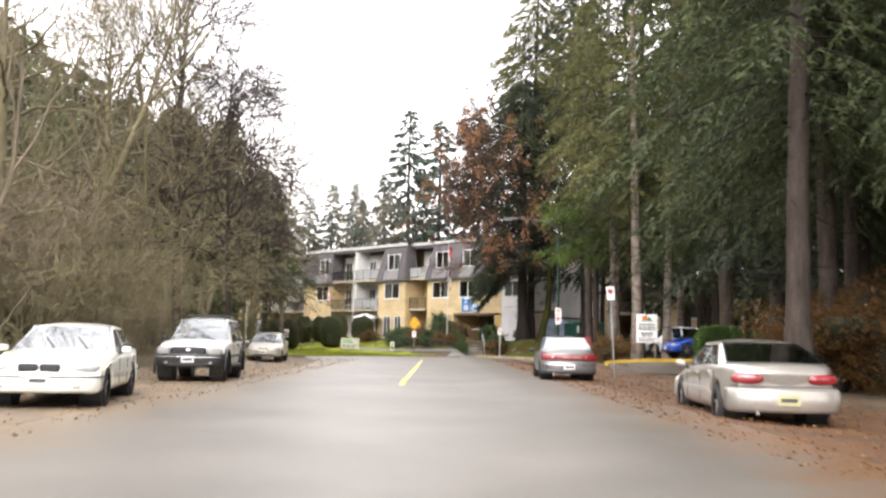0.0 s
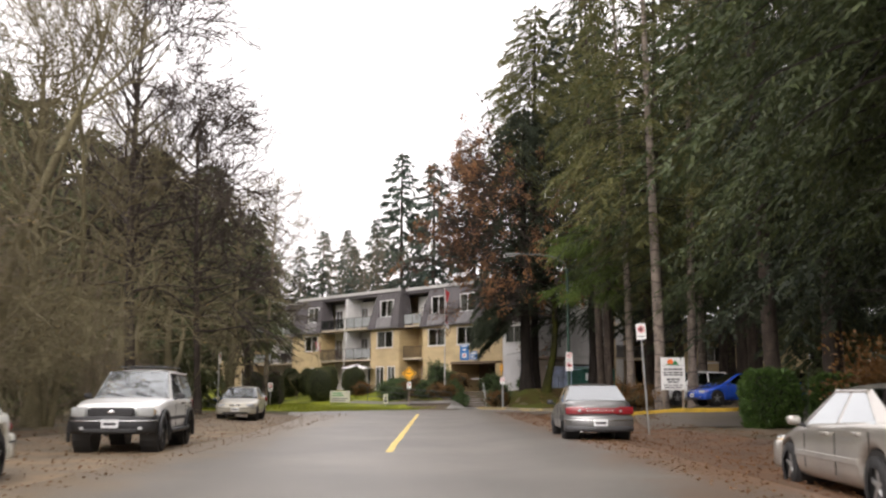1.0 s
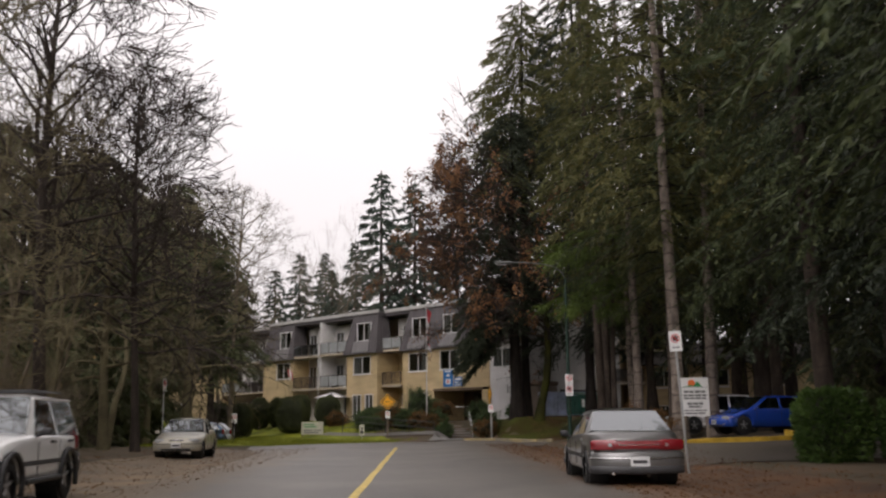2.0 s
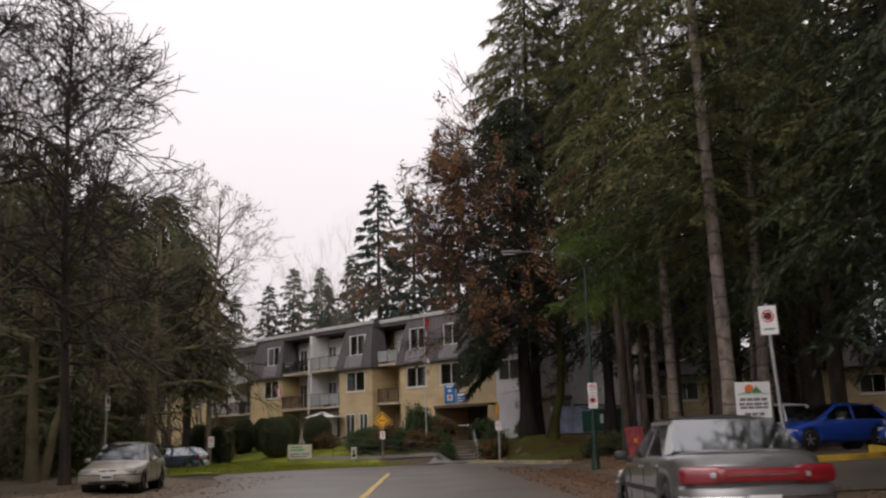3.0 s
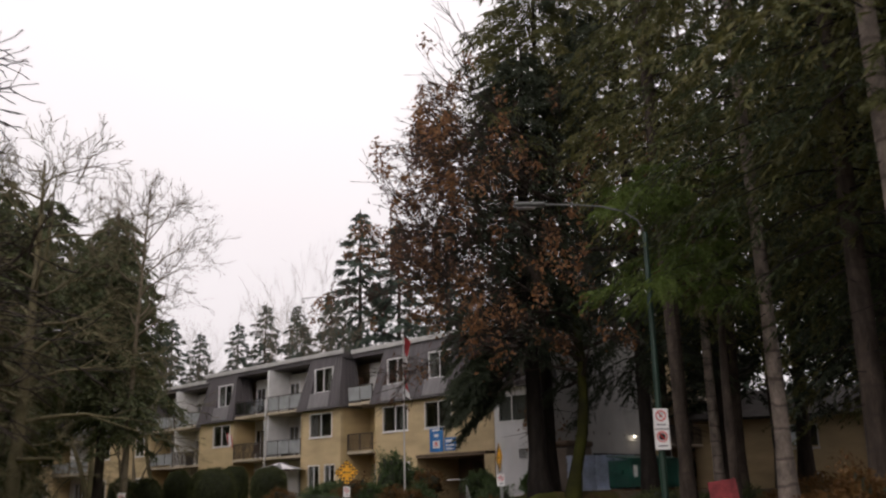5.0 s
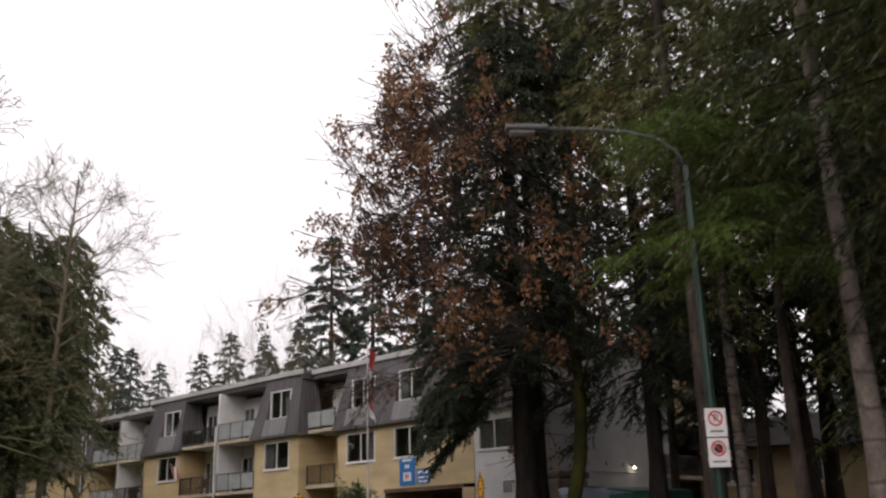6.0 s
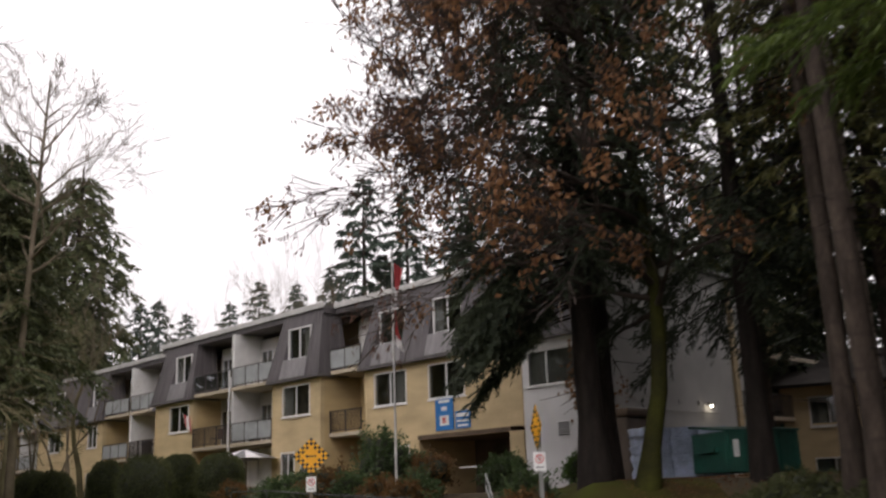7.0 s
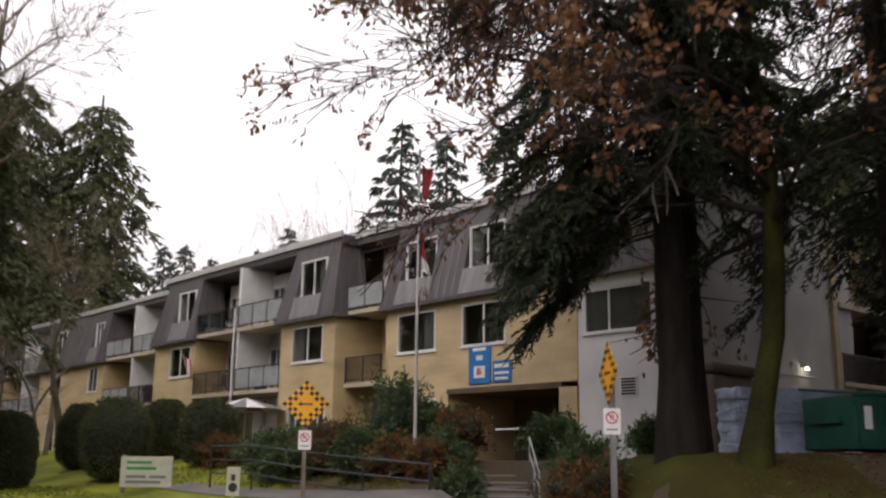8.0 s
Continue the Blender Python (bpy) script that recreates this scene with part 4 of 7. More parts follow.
for k in range(12):
    a, b = k * math.tau / 12, (k + 1) * math.tau / 12
    part("canopy_panel", panel([(0, 0, 2.45), (1.6 * math.cos(a), 1.6 * math.sin(a), 2.0), (1.6 * math.cos(b), 1.6 * math.sin(b), 2.0)], 0.01), FLAG_WHITE if k % 2 else SIGN_GREY, ps)

# steps up to the entrance, with rails
steps = thing("entrance_steps", "concrete steps with steel handrails and a landing", "steps", pose(2.7, 76.4, 0, 0, 0, 4))
Z0 = 0.08
for k in range(5):
    part("step", solid(-0.9, 0.9, k * 0.3, 5.6 if k == 4 else k * 0.3 + 0.34, -0.3, Z0 + 0.165 * (k + 1), 0.015), CONCRETE, steps)
for k in range(5):
    part("nosing", solid(-0.9, 0.9, k * 0.3 - 0.012, k * 0.3 + 0.03, Z0 + 0.165 * (k + 1) - 0.1, Z0 + 0.165 * (k + 1) - 0.03), SOFFIT, steps)
for x in (-0.96, 0.96):
    r = part("handrail", bar((x, -0.15, Z0 + 0.9), (x, 1.6, Z0 + 1.78), 0.024), STEEL, steps)
    part("handrail", bar((x, -0.15, Z0 + 0.5), (x, 1.6, Z0 + 1.38), 0.02), STEEL, steps)
    for y in (-0.12, 0.72, 1.58):
        part("post", bar((x, y, Z0 - 0.2), (x, y, Z0 + 0.9 + 0.503 * (y + 0.15)), 0.022), STEEL, steps)


def path_rail(points, label):
    """A pipe rail with three bars beside the ramp; each point gives its own drop from the bank."""
    t = thing("path_railing", label, "railing")
    g = [Vector((x, y, ground_z(x, y) + lift)) for x, y, lift in points]
    for a, b in zip(g, g[1:]):
        for h in (0.22, 0.58, 0.95):
            part("rail", bar(a + Vector((0, 0, h)), b + Vector((0, 0, h)), 0.022), BLACK_RAIL, t)
    for a in g:
        part("post", bar(a - Vector((0, 0, 0.35)), a + Vector((0, 0, 0.97)), 0.026), BLACK_RAIL, t)
    return t


path_rail([(1.1, 74.4, -0.36), (-0.5, 75.6, -0.17), (-2.1, 76.9, 0.02), (-3.7, 78.4, 0.22), (-5.2, 80.0, 0.22)], "dark steel pipe railing along the sloping path")


# ---- parked cars ----
def smooth_line(stops, y):
    for (a, p), (b, q) in zip(stops, stops[1:]):
        if y <= b:
            return p + (q - p) * step01((y - a) / (b - a)) if b > a else q
    return stops[-1][1]


def blob(cx, cy, cz, rx, ry, rz, n=2.0, turn=0.0, seg=16, rings=10):
    """A rounded lens or cap: n 2 is an ellipsoid, more is boxier."""
    bm = bmesh.new()
    rows = []
    pw = lambda q: math.copysign(abs(q) ** (2 / n), q)
    ct, st = math.cos(turn), math.sin(turn)
    for j in range(1, rings):
        el = -math.pi / 2 + math.pi * j / rings
        row = []
        for i in range(seg):
            a = math.tau * i / seg
            x, y, z = rx * pw(math.cos(el)) * pw(math.cos(a)), ry * pw(math.cos(el)) * pw(math.sin(a)), rz * pw(math.sin(el))
            row.append(bm.verts.new((cx + x * ct - y * st, cy + x * st + y * ct, cz + z)))
        rows.append(row)
    for p, q in zip(rows, rows[1:]):
        for i in range(seg):
            bm.faces.new((p[i], p[(i + 1) % seg], q[(i + 1) % seg], q[i])).smooth = True
    for row, top_z, flip in ((rows[0], cz - rz, True), (rows[-1], cz + rz, False)):
        f = bm.faces.new(row[::-1] if flip else row)
        f.smooth = True
    return bm


def rounded(ob, levels=1):
    """Rounds a part's corners."""
    q = ob.modifiers.new("round", "SUBSURF")
    q.levels = q.render_levels = levels
    return ob


BOW = 0.17


def bowed(x, half):
    return BOW * min(1.0, abs(x) / half) ** 2.4


def wrap_bar(s, h, half, out, z0, z1, back=0.3, depth=0.12):
    """A bumper or strip that follows the bowed end of a car and turns round its corners."""
    bm = bmesh.new()
    line = [(-half, h - BOW - back)] + [(half * t, h - bowed(half * t, half)) for t in np.linspace(-0.99, 0.99, 15)] + [(half, h - BOW - back)]
    rings = []
    for k, (x, y) in enumerate(line):
        a, b = line[max(0, k - 1)], line[min(len(line) - 1, k + 1)]
        dx, dy = b[0] - a[0], b[1] - a[1]
        q = math.hypot(dx, dy)
        nx_, ny_ = -dy / q, dx / q
        dz = z1 - z0
        rings.append([bm.verts.new((x + nx_ * o, s * (y + ny_ * o), z)) for o, z in ((-depth, z0), (out * 0.3, z0), (out * 0.9, z0 + 0.12 * dz), (out, z0 + 0.5 * dz), (out * 0.9, z0 + 0.88 * dz), (out * 0.3, z1), (-depth, z1))])
    for p, q in zip(rings, rings[1:]):
        for i in range(6):
            bm.faces.new((p[i], p[i + 1], q[i + 1], q[i])).smooth = True
    bm.faces.new(rings[0])
    bm.faces.new(rings[-1][::-1])
    bmesh.ops.recalc_face_normals(bm, faces=bm.faces)
    return bm


def car(name, label, m, paint, L, W, deck, belt, cabin, roof_z, wheel_r=0.31, axles=(0.82, 0.8), bumper=None, rear_lamps="corner", front="grille", plate=PLATE_WHITE,
        clear=0.2, rack=False, handle=None, low=None, smooth_levels=1):
    """A parked car, its nose towards +y. deck: height of bonnet and boot along the length; belt: height of the shoulder;
    cabin: windscreen foot, roof front, roof back, rear window foot; all from the middle."""
    car_top = thing(name, label, "car", m, "parked cars")
    h = L / 2
    ya, yb = h - axles[0], -h + axles[1]
    arch = wheel_r + 0.07
    ys = sorted(set([-h, -h + 0.04, -h + 0.12, -h + 0.25, h - 0.25, h - 0.12, h - 0.04, h] + list(np.linspace(-h + 0.4, h - 0.4, 22)) +
                    [c + arch * s for c in (ya, yb) for s in (-1, -0.92, -0.75, -0.45, 0, 0.45, 0.75, 0.92, 1)]))
    ys = [y for y in ys if -h <= y <= h]
    secs = []
    for y in ys:
        e = min(h - y, h + y)
        w = W / 2 * (1 - 0.15 * (1 - step01(e / 0.5)) - 0.04 * (1 - step01(e / 1.4)))
        zt, zs = smooth_line(deck, y), smooth_line(belt, y)
        lo = clear + 0.1 * (1 - step01(e / 0.35))
        for c in (ya, yb):
            if abs(y - c) < arch:
                lo = max(lo, wheel_r + math.sqrt(arch * arch - (y - c) ** 2) * 0.98)
        lo = min(lo, zs - 0.1)
        mid = max(lo + 0.02, (lo + zs) / 2)
        secs.append([(0, zt), (w * 0.55, zt - 0.005), (w * 0.84, zt - 0.025), (w * 0.95, min(zt - 0.05, zs + 0.02)), (w * 0.985, zs - 0.07), (w, mid), (w * 0.985, lo), (w * 0.7, lo)])
    verts, faces, k = [], [], 15
    for y, s in zip(ys, secs):
        e = min(h - y, h + y)
        bend = lambda x: y - math.copysign(bowed(x, W / 2) * (1 - step01(e / 0.8)), y)
        verts += [(x, bend(x), z) for x, z in s[::-1]] + [(-x, bend(x), z) for x, z in s[1:]]
    for j in range(len(ys) - 1):
        faces += [(j * k + i, j * k + i + 1, (j + 1) * k + i + 1, (j + 1) * k + i) for i in range(k - 1)]
    bm = bmesh.new()
    vs = [bm.verts.new(v) for v in verts]
    for f in faces:
        bm.faces.new([vs[i] for i in f]).smooth = True
    bm.faces.new(vs[:k])
    bm.faces.new(vs[-k:][::-1])
    bmesh.ops.recalc_face_normals(bm, faces=bm.faces)
    body = rounded(part("body", bm, paint, car_top), smooth_levels)
    part("underside", solid(-W * 0.36, W * 0.36, -h + 0.2, h - 0.2, clear + 0.02, clear + 0.3), BLACK_PLASTIC, car_top)
    # cabin: roof, pillars and glass
    y1, y2, y3, y4 = cabin
    b1, b2, b3, b4 = (smooth_line(belt, y) - 0.0 for y in (y1, y2, y3, y4))
    wb, wt = W / 2 * 0.94, W / 2 * 0.72
    rz = roof_z
    bm = bmesh.new()
    rows = []
    for s in np.linspace(0, 1, 9):
        y = y3 + (y2 - y3) * s
        drop = 0.075 * abs(2 * s - 1) ** 2.2
        rows.append([bm.verts.new((x * wt, y, rz - drop - 0.055 * abs(x) ** 3)) for x in (-1.05, -0.85, -0.45, 0, 0.45, 0.85, 1.05)])
    for p, q in zip(rows, rows[1:]):
        for i in range(6):
            bm.faces.new((p[i], p[i + 1], q[i + 1], q[i])).smooth = True
    ext = bmesh.ops.solidify(bm, geom=list(bm.faces), thickness=0.035)
    bmesh.ops.recalc_face_normals(bm, faces=bm.faces)
    rounded(part("roof", bm, paint, car_top))
    zr = rz - 0.11
    d1, d4 = smooth_line(deck, y1) - 0.02, smooth_line(deck, y4) - 0.02
    part("windscreen", panel([(-wb * 0.93, y1, d1), (wb * 0.93, y1, d1), (wt * 0.97, y2 + 0.02, zr + 0.03), (-wt * 0.97, y2 + 0.02, zr + 0.03)], 0.012), CAR_GLASS, car_top, "raked windscreen").visible_shadow = False
    part("rear_window", panel([(wb * 0.93, y4, d4), (-wb * 0.93, y4, d4), (-wt * 0.97, y3 - 0.02, zr + 0.03), (wt * 0.97, y3 - 0.02, zr + 0.03)], 0.012), CAR_GLASS, car_top, "sloping rear window").visible_shadow = False
    for sx in (-1, 1):
        def side(y, up):
            t = up
            return Vector((sx * (wb + (wt - wb) * t) * 1.0, y, 0))
        yb_, yt_ = y1 - 0.02, y2
        low_z = lambda y: smooth_line(belt, y) - 0.02
        mid_y = (y1 + y4) / 2 + 0.05
        for nm, (a0, a1, c0, c1) in (("side_window", (y1 - 0.18, y2 - 0.06, mid_y + 0.05, mid_y + 0.02)), ("side_window", (mid_y - 0.05, mid_y - 0.06, y4 + 0.3, y3 + 0.08))):
            part(nm, panel([(sx * wb, a0, low_z(a0)), (sx * wt * 1.01, a1, zr), (sx * wt * 1.01, c1, zr), (sx * wb, c0, low_z(c0))], 0.008), CAR_GLASS, car_top).visible_shadow = False
        for nm, q in (("pillar", ((wb * 0.93, y1, d1), (wt * 0.97, y2 + 0.02, zr + 0.03), (wt * 1.01, y2 - 0.06, zr), (wb, y1 - 0.18, low_z(y1 - 0.18)))),
                      ("pillar", ((wb, mid_y + 0.05, low_z(mid_y)), (wt * 1.01, mid_y + 0.02, zr), (wt * 1.01, mid_y - 0.06, zr), (wb, mid_y - 0.05, low_z(mid_y)))),
                      ("pillar", ((wb, y4 + 0.3, low_z(y4 + 0.3)), (wt * 1.01, y3 + 0.08, zr), (wt * 0.97, y3 - 0.02, zr + 0.03), (wb * 0.93, y4, d4)))):
            part(nm, panel([(sx * x, y, z) for x, y, z in q], 0.03, (sx, 0, 0)), paint, car_top)
        part("roof_rail", bar((sx * wt, y2 - 0.03, zr + 0.01), (sx * wt, y3 + 0.03, zr + 0.01), 0.026, 0.026, 8), paint, car_top)
        part("mirror", blob(sx * (W / 2 + 0.1), y1 - 0.25, low_z(y1 - 0.2) + 0.09, 0.085, 0.045, 0.06, 3), BLACK_PLASTIC if handle or low == BLACK_PLASTIC else paint, car_top)
        part("mirror_arm", bar((sx * (W / 2 - 0.04), y1 - 0.25, low_z(y1 - 0.2) + 0.02), (sx * (W / 2 + 0.06), y1 - 0.25, low_z(y1 - 0.2) + 0.06), 0.025, 0.025, 6), BLACK_PLASTIC, car_top)
        if handle:
            for c in (ya, yb):
                arc = [(sx * (W / 2 + 0.005), c + (arch + 0.02) * math.cos(t), wheel_r + (arch + 0.02) * math.sin(t)) for t in np.linspace(-0.35, math.pi + 0.35, 13)]
                part("wheel_flare", sweep(arc, 0.042), BLACK_PLASTIC, car_top, "black wheel arch flare")
            part("side_step", bar((sx * (W / 2 + 0.02), yb + arch + 0.08, clear + 0.05), (sx * (W / 2 + 0.02), ya - arch - 0.08, clear + 0.05), 0.045, 0.045, 8), BLACK_PLASTIC, car_top)
        for yy in (y1 - 1.0, y1 - 1.95):
            zz = smooth_line(belt, yy) - 0.13
            part("door_handle", solid(sx * W / 2 - 0.02, sx * W / 2 + 0.02, yy - 0.1, yy + 0.1, zz, zz + 0.04, 0.008), handle or paint, car_top)
        for yy in (y1 - 0.28, mid_y, y4 + 0.42):
            part("door_gap", solid(sx * W / 2 * 0.995 - 0.004, sx * W / 2 * 0.995 + 0.004, yy - 0.006, yy + 0.006, clear + 0.12, smooth_line(belt, yy) - 0.09), SIGN_BLACK, body)
        part("side_moulding", solid(sx * W / 2 - 0.008, sx * W / 2 + 0.014, yb + arch, ya - arch, clear + 0.27, clear + 0.34, 0.005), low or paint, car_top)
    # seats and dashboard behind the glass
    for x in (-0.36, 0.36):
        for yy in ((y1 + y2) / 2 - 0.85, (y1 + y2) / 2 - 1.75):
            s = part("seat", solid(x - 0.24, x + 0.24, yy - 0.1, yy + 0.12, belt[2][1] - 0.4, belt[2][1] + 0.18, 0.05), SEAT_CLOTH, car_top)
            if yy > (y1 + y2) / 2 - 1.0:
                part("headrest", solid(x - 0.12, x + 0.12, yy - 0.05, yy + 0.06, belt[2][1] + 0.2, belt[2][1] + 0.36, 0.03), SEAT_CLOTH, s)
    part("dashboard", solid(-wb * 0.85, wb * 0.85, y1 - 0.6, y1 - 0.1, belt[2][1] - 0.35, d1 - 0.02, 0.04), BLACK_PLASTIC, car_top)
    part("floor_pan", solid(-wb * 0.85, wb * 0.85, y4 + 0.1, y1 - 0.15, clear + 0.3, clear + 0.36), SEAT_CLOTH, car_top)
    # wheels
    for sx in (-1, 1):
        for yy in (ya, yb):
            bm = bmesh.new()
            prof = [(0.5, 0.62), (0.5, 0.9), (0.42, 0.985), (0.25, 1.0), (-0.25, 1.0), (-0.5, 0.94), (-0.5, 0.5)]
            n, tw = 24, 0.185
            ring = [[bm.verts.new((sx * (W / 2 - 0.11 + a * tw), yy + r * wheel_r * math.cos(t), wheel_r + r * wheel_r * math.sin(t))) for a, r in prof] for t in np.linspace(0, math.tau, n, endpoint=False)]
            for i in range(n):
                for j in range(len(prof) - 1):
                    bm.faces.new((ring[i][j], ring[i][j + 1], ring[(i + 1) % n][j + 1], ring[(i + 1) % n][j])).smooth = True
            bmesh.ops.recalc_face_normals(bm, faces=bm.faces)
            wheel = part("wheel", bm, RUBBER, car_top, "black rubber tyre")
            bm = bmesh.new()
            xo = sx * (W / 2 - 0.05)
            rod(bm, (xo - sx * 0.1, yy, wheel_r), (xo - sx * 0.06, yy, wheel_r), wheel_r * 0.62, None, 20)
            for q in range(5):
                t = q * math.tau / 5 + 0.3
                rod(bm, (xo - sx * 0.03, yy + 0.05 * math.cos(t), wheel_r + 0.05 * math.sin(t)), (xo - sx * 0.02, yy + wheel_r * 0.6 * math.cos(t), wheel_r + wheel_r * 0.6 * math.sin(t)), 0.035, 0.03, 6)
            rod(bm, (xo - sx * 0.06, yy, wheel_r), (xo, yy, wheel_r), 0.06, 0.05, 10)
            part("rim", bm, RIM, wheel, "silver wheel rim")
            bm = bmesh.new()
            rod(bm, (sx * (W / 2 - 0.4), yy, wheel_r), (sx * (W / 2 - 0.06), yy, wheel_r), arch * 0.99, None, 20)
            part("wheel_well", bm, SIGN_BLACK, car_top)
    # bumpers, lamps, grille and plates
    bc = bumper or paint
    zf, zb = smooth_line(deck, h - 0.1), smooth_line(deck, -h + 0.1)
    half = W / 2 * 0.9
    top_b = clear + 0.4
    for s in (1, -1):
        part("bumper", wrap_bar(s, h, half, 0.06, clear + 0.04, top_b), bc, car_top)
        if low not in (None, PAINT_CHAMP):
            part("bumper_strip", wrap_bar(s, h, half, 0.075, top_b - 0.13, top_b - 0.1, 0.3, 0.0), CHROME if handle or low == BLACK_PLASTIC else GREY_PLASTIC, car_top, "rub strip")
        if low == BLACK_PLASTIC:
            part("lower_skirt", wrap_bar(s, h, half, 0.068, clear + 0.02, clear + 0.17, 0.3, 0.05), GREY_PLASTIC, car_top, "darker lower bumper")
        yp = h + 0.066
        zp = top_b - 0.17
        p = part("number_plate", solid(-0.16, 0.16, min(s * yp, s * (yp + 0.014)), max(s * yp, s * (yp + 0.014)), zp - 0.08, zp + 0.08), plate, car_top, "number plate with plain dark bars")
        part("plate_bar", solid(-0.12, 0.12, min(s * (yp + 0.014), s * (yp + 0.018)), max(s * (yp + 0.014), s * (yp + 0.018)), zp - 0.03, zp + 0.025), GREY_PLASTIC, p)
        if s > 0 and front != "split":
            part("air_intake", solid(-0.5, 0.5, min(s * (h + 0.02), s * (h + 0.064)), max(s * (h + 0.02), s * (h + 0.064)), clear + 0.06, clear + 0.13, 0.01), SIGN_BLACK, car_top)
    lens = {"split": (0.63, 0.2, 0.085, 2.4, 0.13), "grille": (0.6, 0.19, 0.085, 3.0, 0.12), "wide": (0.62, 0.17, 0.1, 6.0, 0.13)}[front]
    for sx in (-1, 1):
        cx, rx, rz_, nn, dz = lens
        cx = cx * W / 1.76
        yl = h - bowed(cx, W / 2)
        part("headlamp", blob(sx * cx, yl - 0.05, zf - dz, rx, 0.09, rz_, nn, -sx * 0.28), LAMP_CLEAR, car_top, "clear headlamp")
        part("indicator", blob(sx * (W / 2 * 0.86), h - 0.27, zf - dz - 0.01, 0.05, 0.13, rz_ * 0.7, 3), LAMP_AMBER, car_top, "pale amber side lamp")
        part("fog_lamp", blob(sx * 0.55, h - bowed(0.55, half) + 0.055, clear + 0.14, 0.055, 0.015, 0.03, 3), LAMP_CLEAR, car_top)
        if rear_lamps == "corner":
            cx = 0.56 * W / 1.74
            part("tail_lamp", blob(sx * cx, -h + bowed(cx, W / 2) + 0.075, zb - 0.2, 0.24, 0.09, 0.085, 2.6, sx * 0.24), TAIL_RED, car_top, "almond-shaped red tail lamp")
        if rear_lamps == "band":
            cx = 0.6 * W / 1.75
            t_ = part("tail_lamp", blob(sx * cx, -h + bowed(cx, W / 2) + 0.07, zb - 0.2, 0.24, 0.09, 0.095, 5, sx * 0.26), TAIL_RED, car_top, "large red tail lamp")
            part("reversing_lens", blob(sx * (cx - 0.1), -h + bowed(cx - 0.1, W / 2) - 0.012, zb - 0.2, 0.05, 0.015, 0.03, 3, sx * 0.2), LAMP_CLEAR, t_)
        if rear_lamps == "tall":
            part("tail_lamp", blob(sx * W * 0.4, -h + bowed(W * 0.4, W / 2) + 0.03, zb - 0.18, 0.08, 0.08, 0.17, 3.5, sx * 0.35), TAIL_RED, car_top, "red tail lamp")
    if rear_lamps == "band":
        part("tail_lamp", blob(0, -h + 0.035, zb - 0.2, 0.46, 0.05, 0.07, 8), TAIL_RED, car_top, "red band between the tail lamps")
        part("chrome_line", solid(-0.34, 0.34, -h - 0.022, -h - 0.012, zb - 0.207, zb - 0.193, 0.003), CHROME, car_top)
    part("boot_gap", wrap_bar(-1, h, half, 0.012, zb - 0.315, zb - 0.305, 0.05, 0.05), SIGN_BLACK, body)
    part("exhaust", bar((-0.45, -h - 0.02, clear + 0.03), (-0.45, -h + 0.3, clear + 0.03), 0.03, 0.03, 10), CHROME, car_top)
    if front == "split":
        for sx in (-1, 1):
            g = part("grille", blob(sx * 0.16, h - 0.02, zf - 0.12, 0.155, 0.06, 0.075, 6), CHROME, car_top, "one half of a split grille")
            part("grille_mesh", blob(sx * 0.16, h + 0.002, zf - 0.12, 0.148, 0.05, 0.068, 7), SIGN_BLACK, g)
            for k in range(5):
                part("grille_bar", solid(sx * 0.16 - 0.118 + k * 0.055, sx * 0.16 - 0.112 + k * 0.055, h + 0.044, h + 0.054, zf - 0.175, zf - 0.065), GREY_PLASTIC, g)
    elif front == "wide":
        g = part("grille", blob(0, h - 0.03, zf - 0.125, 0.45, 0.06, 0.09, 7), BLACK_PLASTIC, car_top, "dark full-width grille")
        for k in range(3):
            part("grille_slat", solid(-0.4, 0.4, h + 0.022, h + 0.034, zf - 0.175 + k * 0.045, zf - 0.163 + k * 0.045, 0.003), GREY_PLASTIC, g)
        part("badge", blob(0, h + 0.035, zf - 0.125, 0.07, 0.012, 0.035, 2), CHROME, g)
        part("grille_strip", wrap_bar(1, h, half, 0.03, zf - 0.25, zf - 0.225, 0.2, 0.04), CHROME, car_top, "bright strip over the bumper")
    else:
        g = part("grille", blob(0, h - 0.02, zf - 0.12, 0.27, 0.05, 0.06, 3.5), CHROME, car_top)
        part("grille_mesh", blob(0, h - 0.002, zf - 0.12, 0.25, 0.042, 0.047, 3.5), SIGN_BLACK, g)
        part("badge", blob(0, h + 0.04, zf - 0.12, 0.05, 0.01, 0.03, 2), CHROME, g)
    for sx in (-0.42, 0.12):
        part("wiper", bar((sx, y1 + 0.02, d1 + 0.02), (sx + (0.24 if front == "split" else 0.42), (y1 * 0.5 + y2 * 0.5) if front == "split" else y1 * 0.85 + y2 * 0.15, (d1 + zr) / 2 + 0.035 if front == "split" else d1 * 0.85 + zr * 0.15 + 0.03), 0.012, 0.012, 5), BLACK_PLASTIC, car_top)
    if rack:
        for sx in (-1, 1):
            part("roof_bar", bar((sx * wt * 0.8, y2 - 0.3, rz + 0.035), (sx * wt * 0.8, y3 + 0.1, rz + 0.035), 0.015), BLACK_PLASTIC, car_top)
        for yy in np.linspace(y2 - 0.5, y3 + 0.3, 3):
            part("roof_bar", bar((-wt * 0.8, yy, rz + 0.045), (wt * 0.8, yy, rz + 0.045), 0.014), BLACK_PLASTIC, car_top)
    part("aerial", bar((-W * 0.4, y1 + 0.1, d1), (-W * 0.42, y1 - 0.2, d1 + 0.7), 0.005, 0.004, 4), BLACK_PLASTIC, car_top)
    return car_top


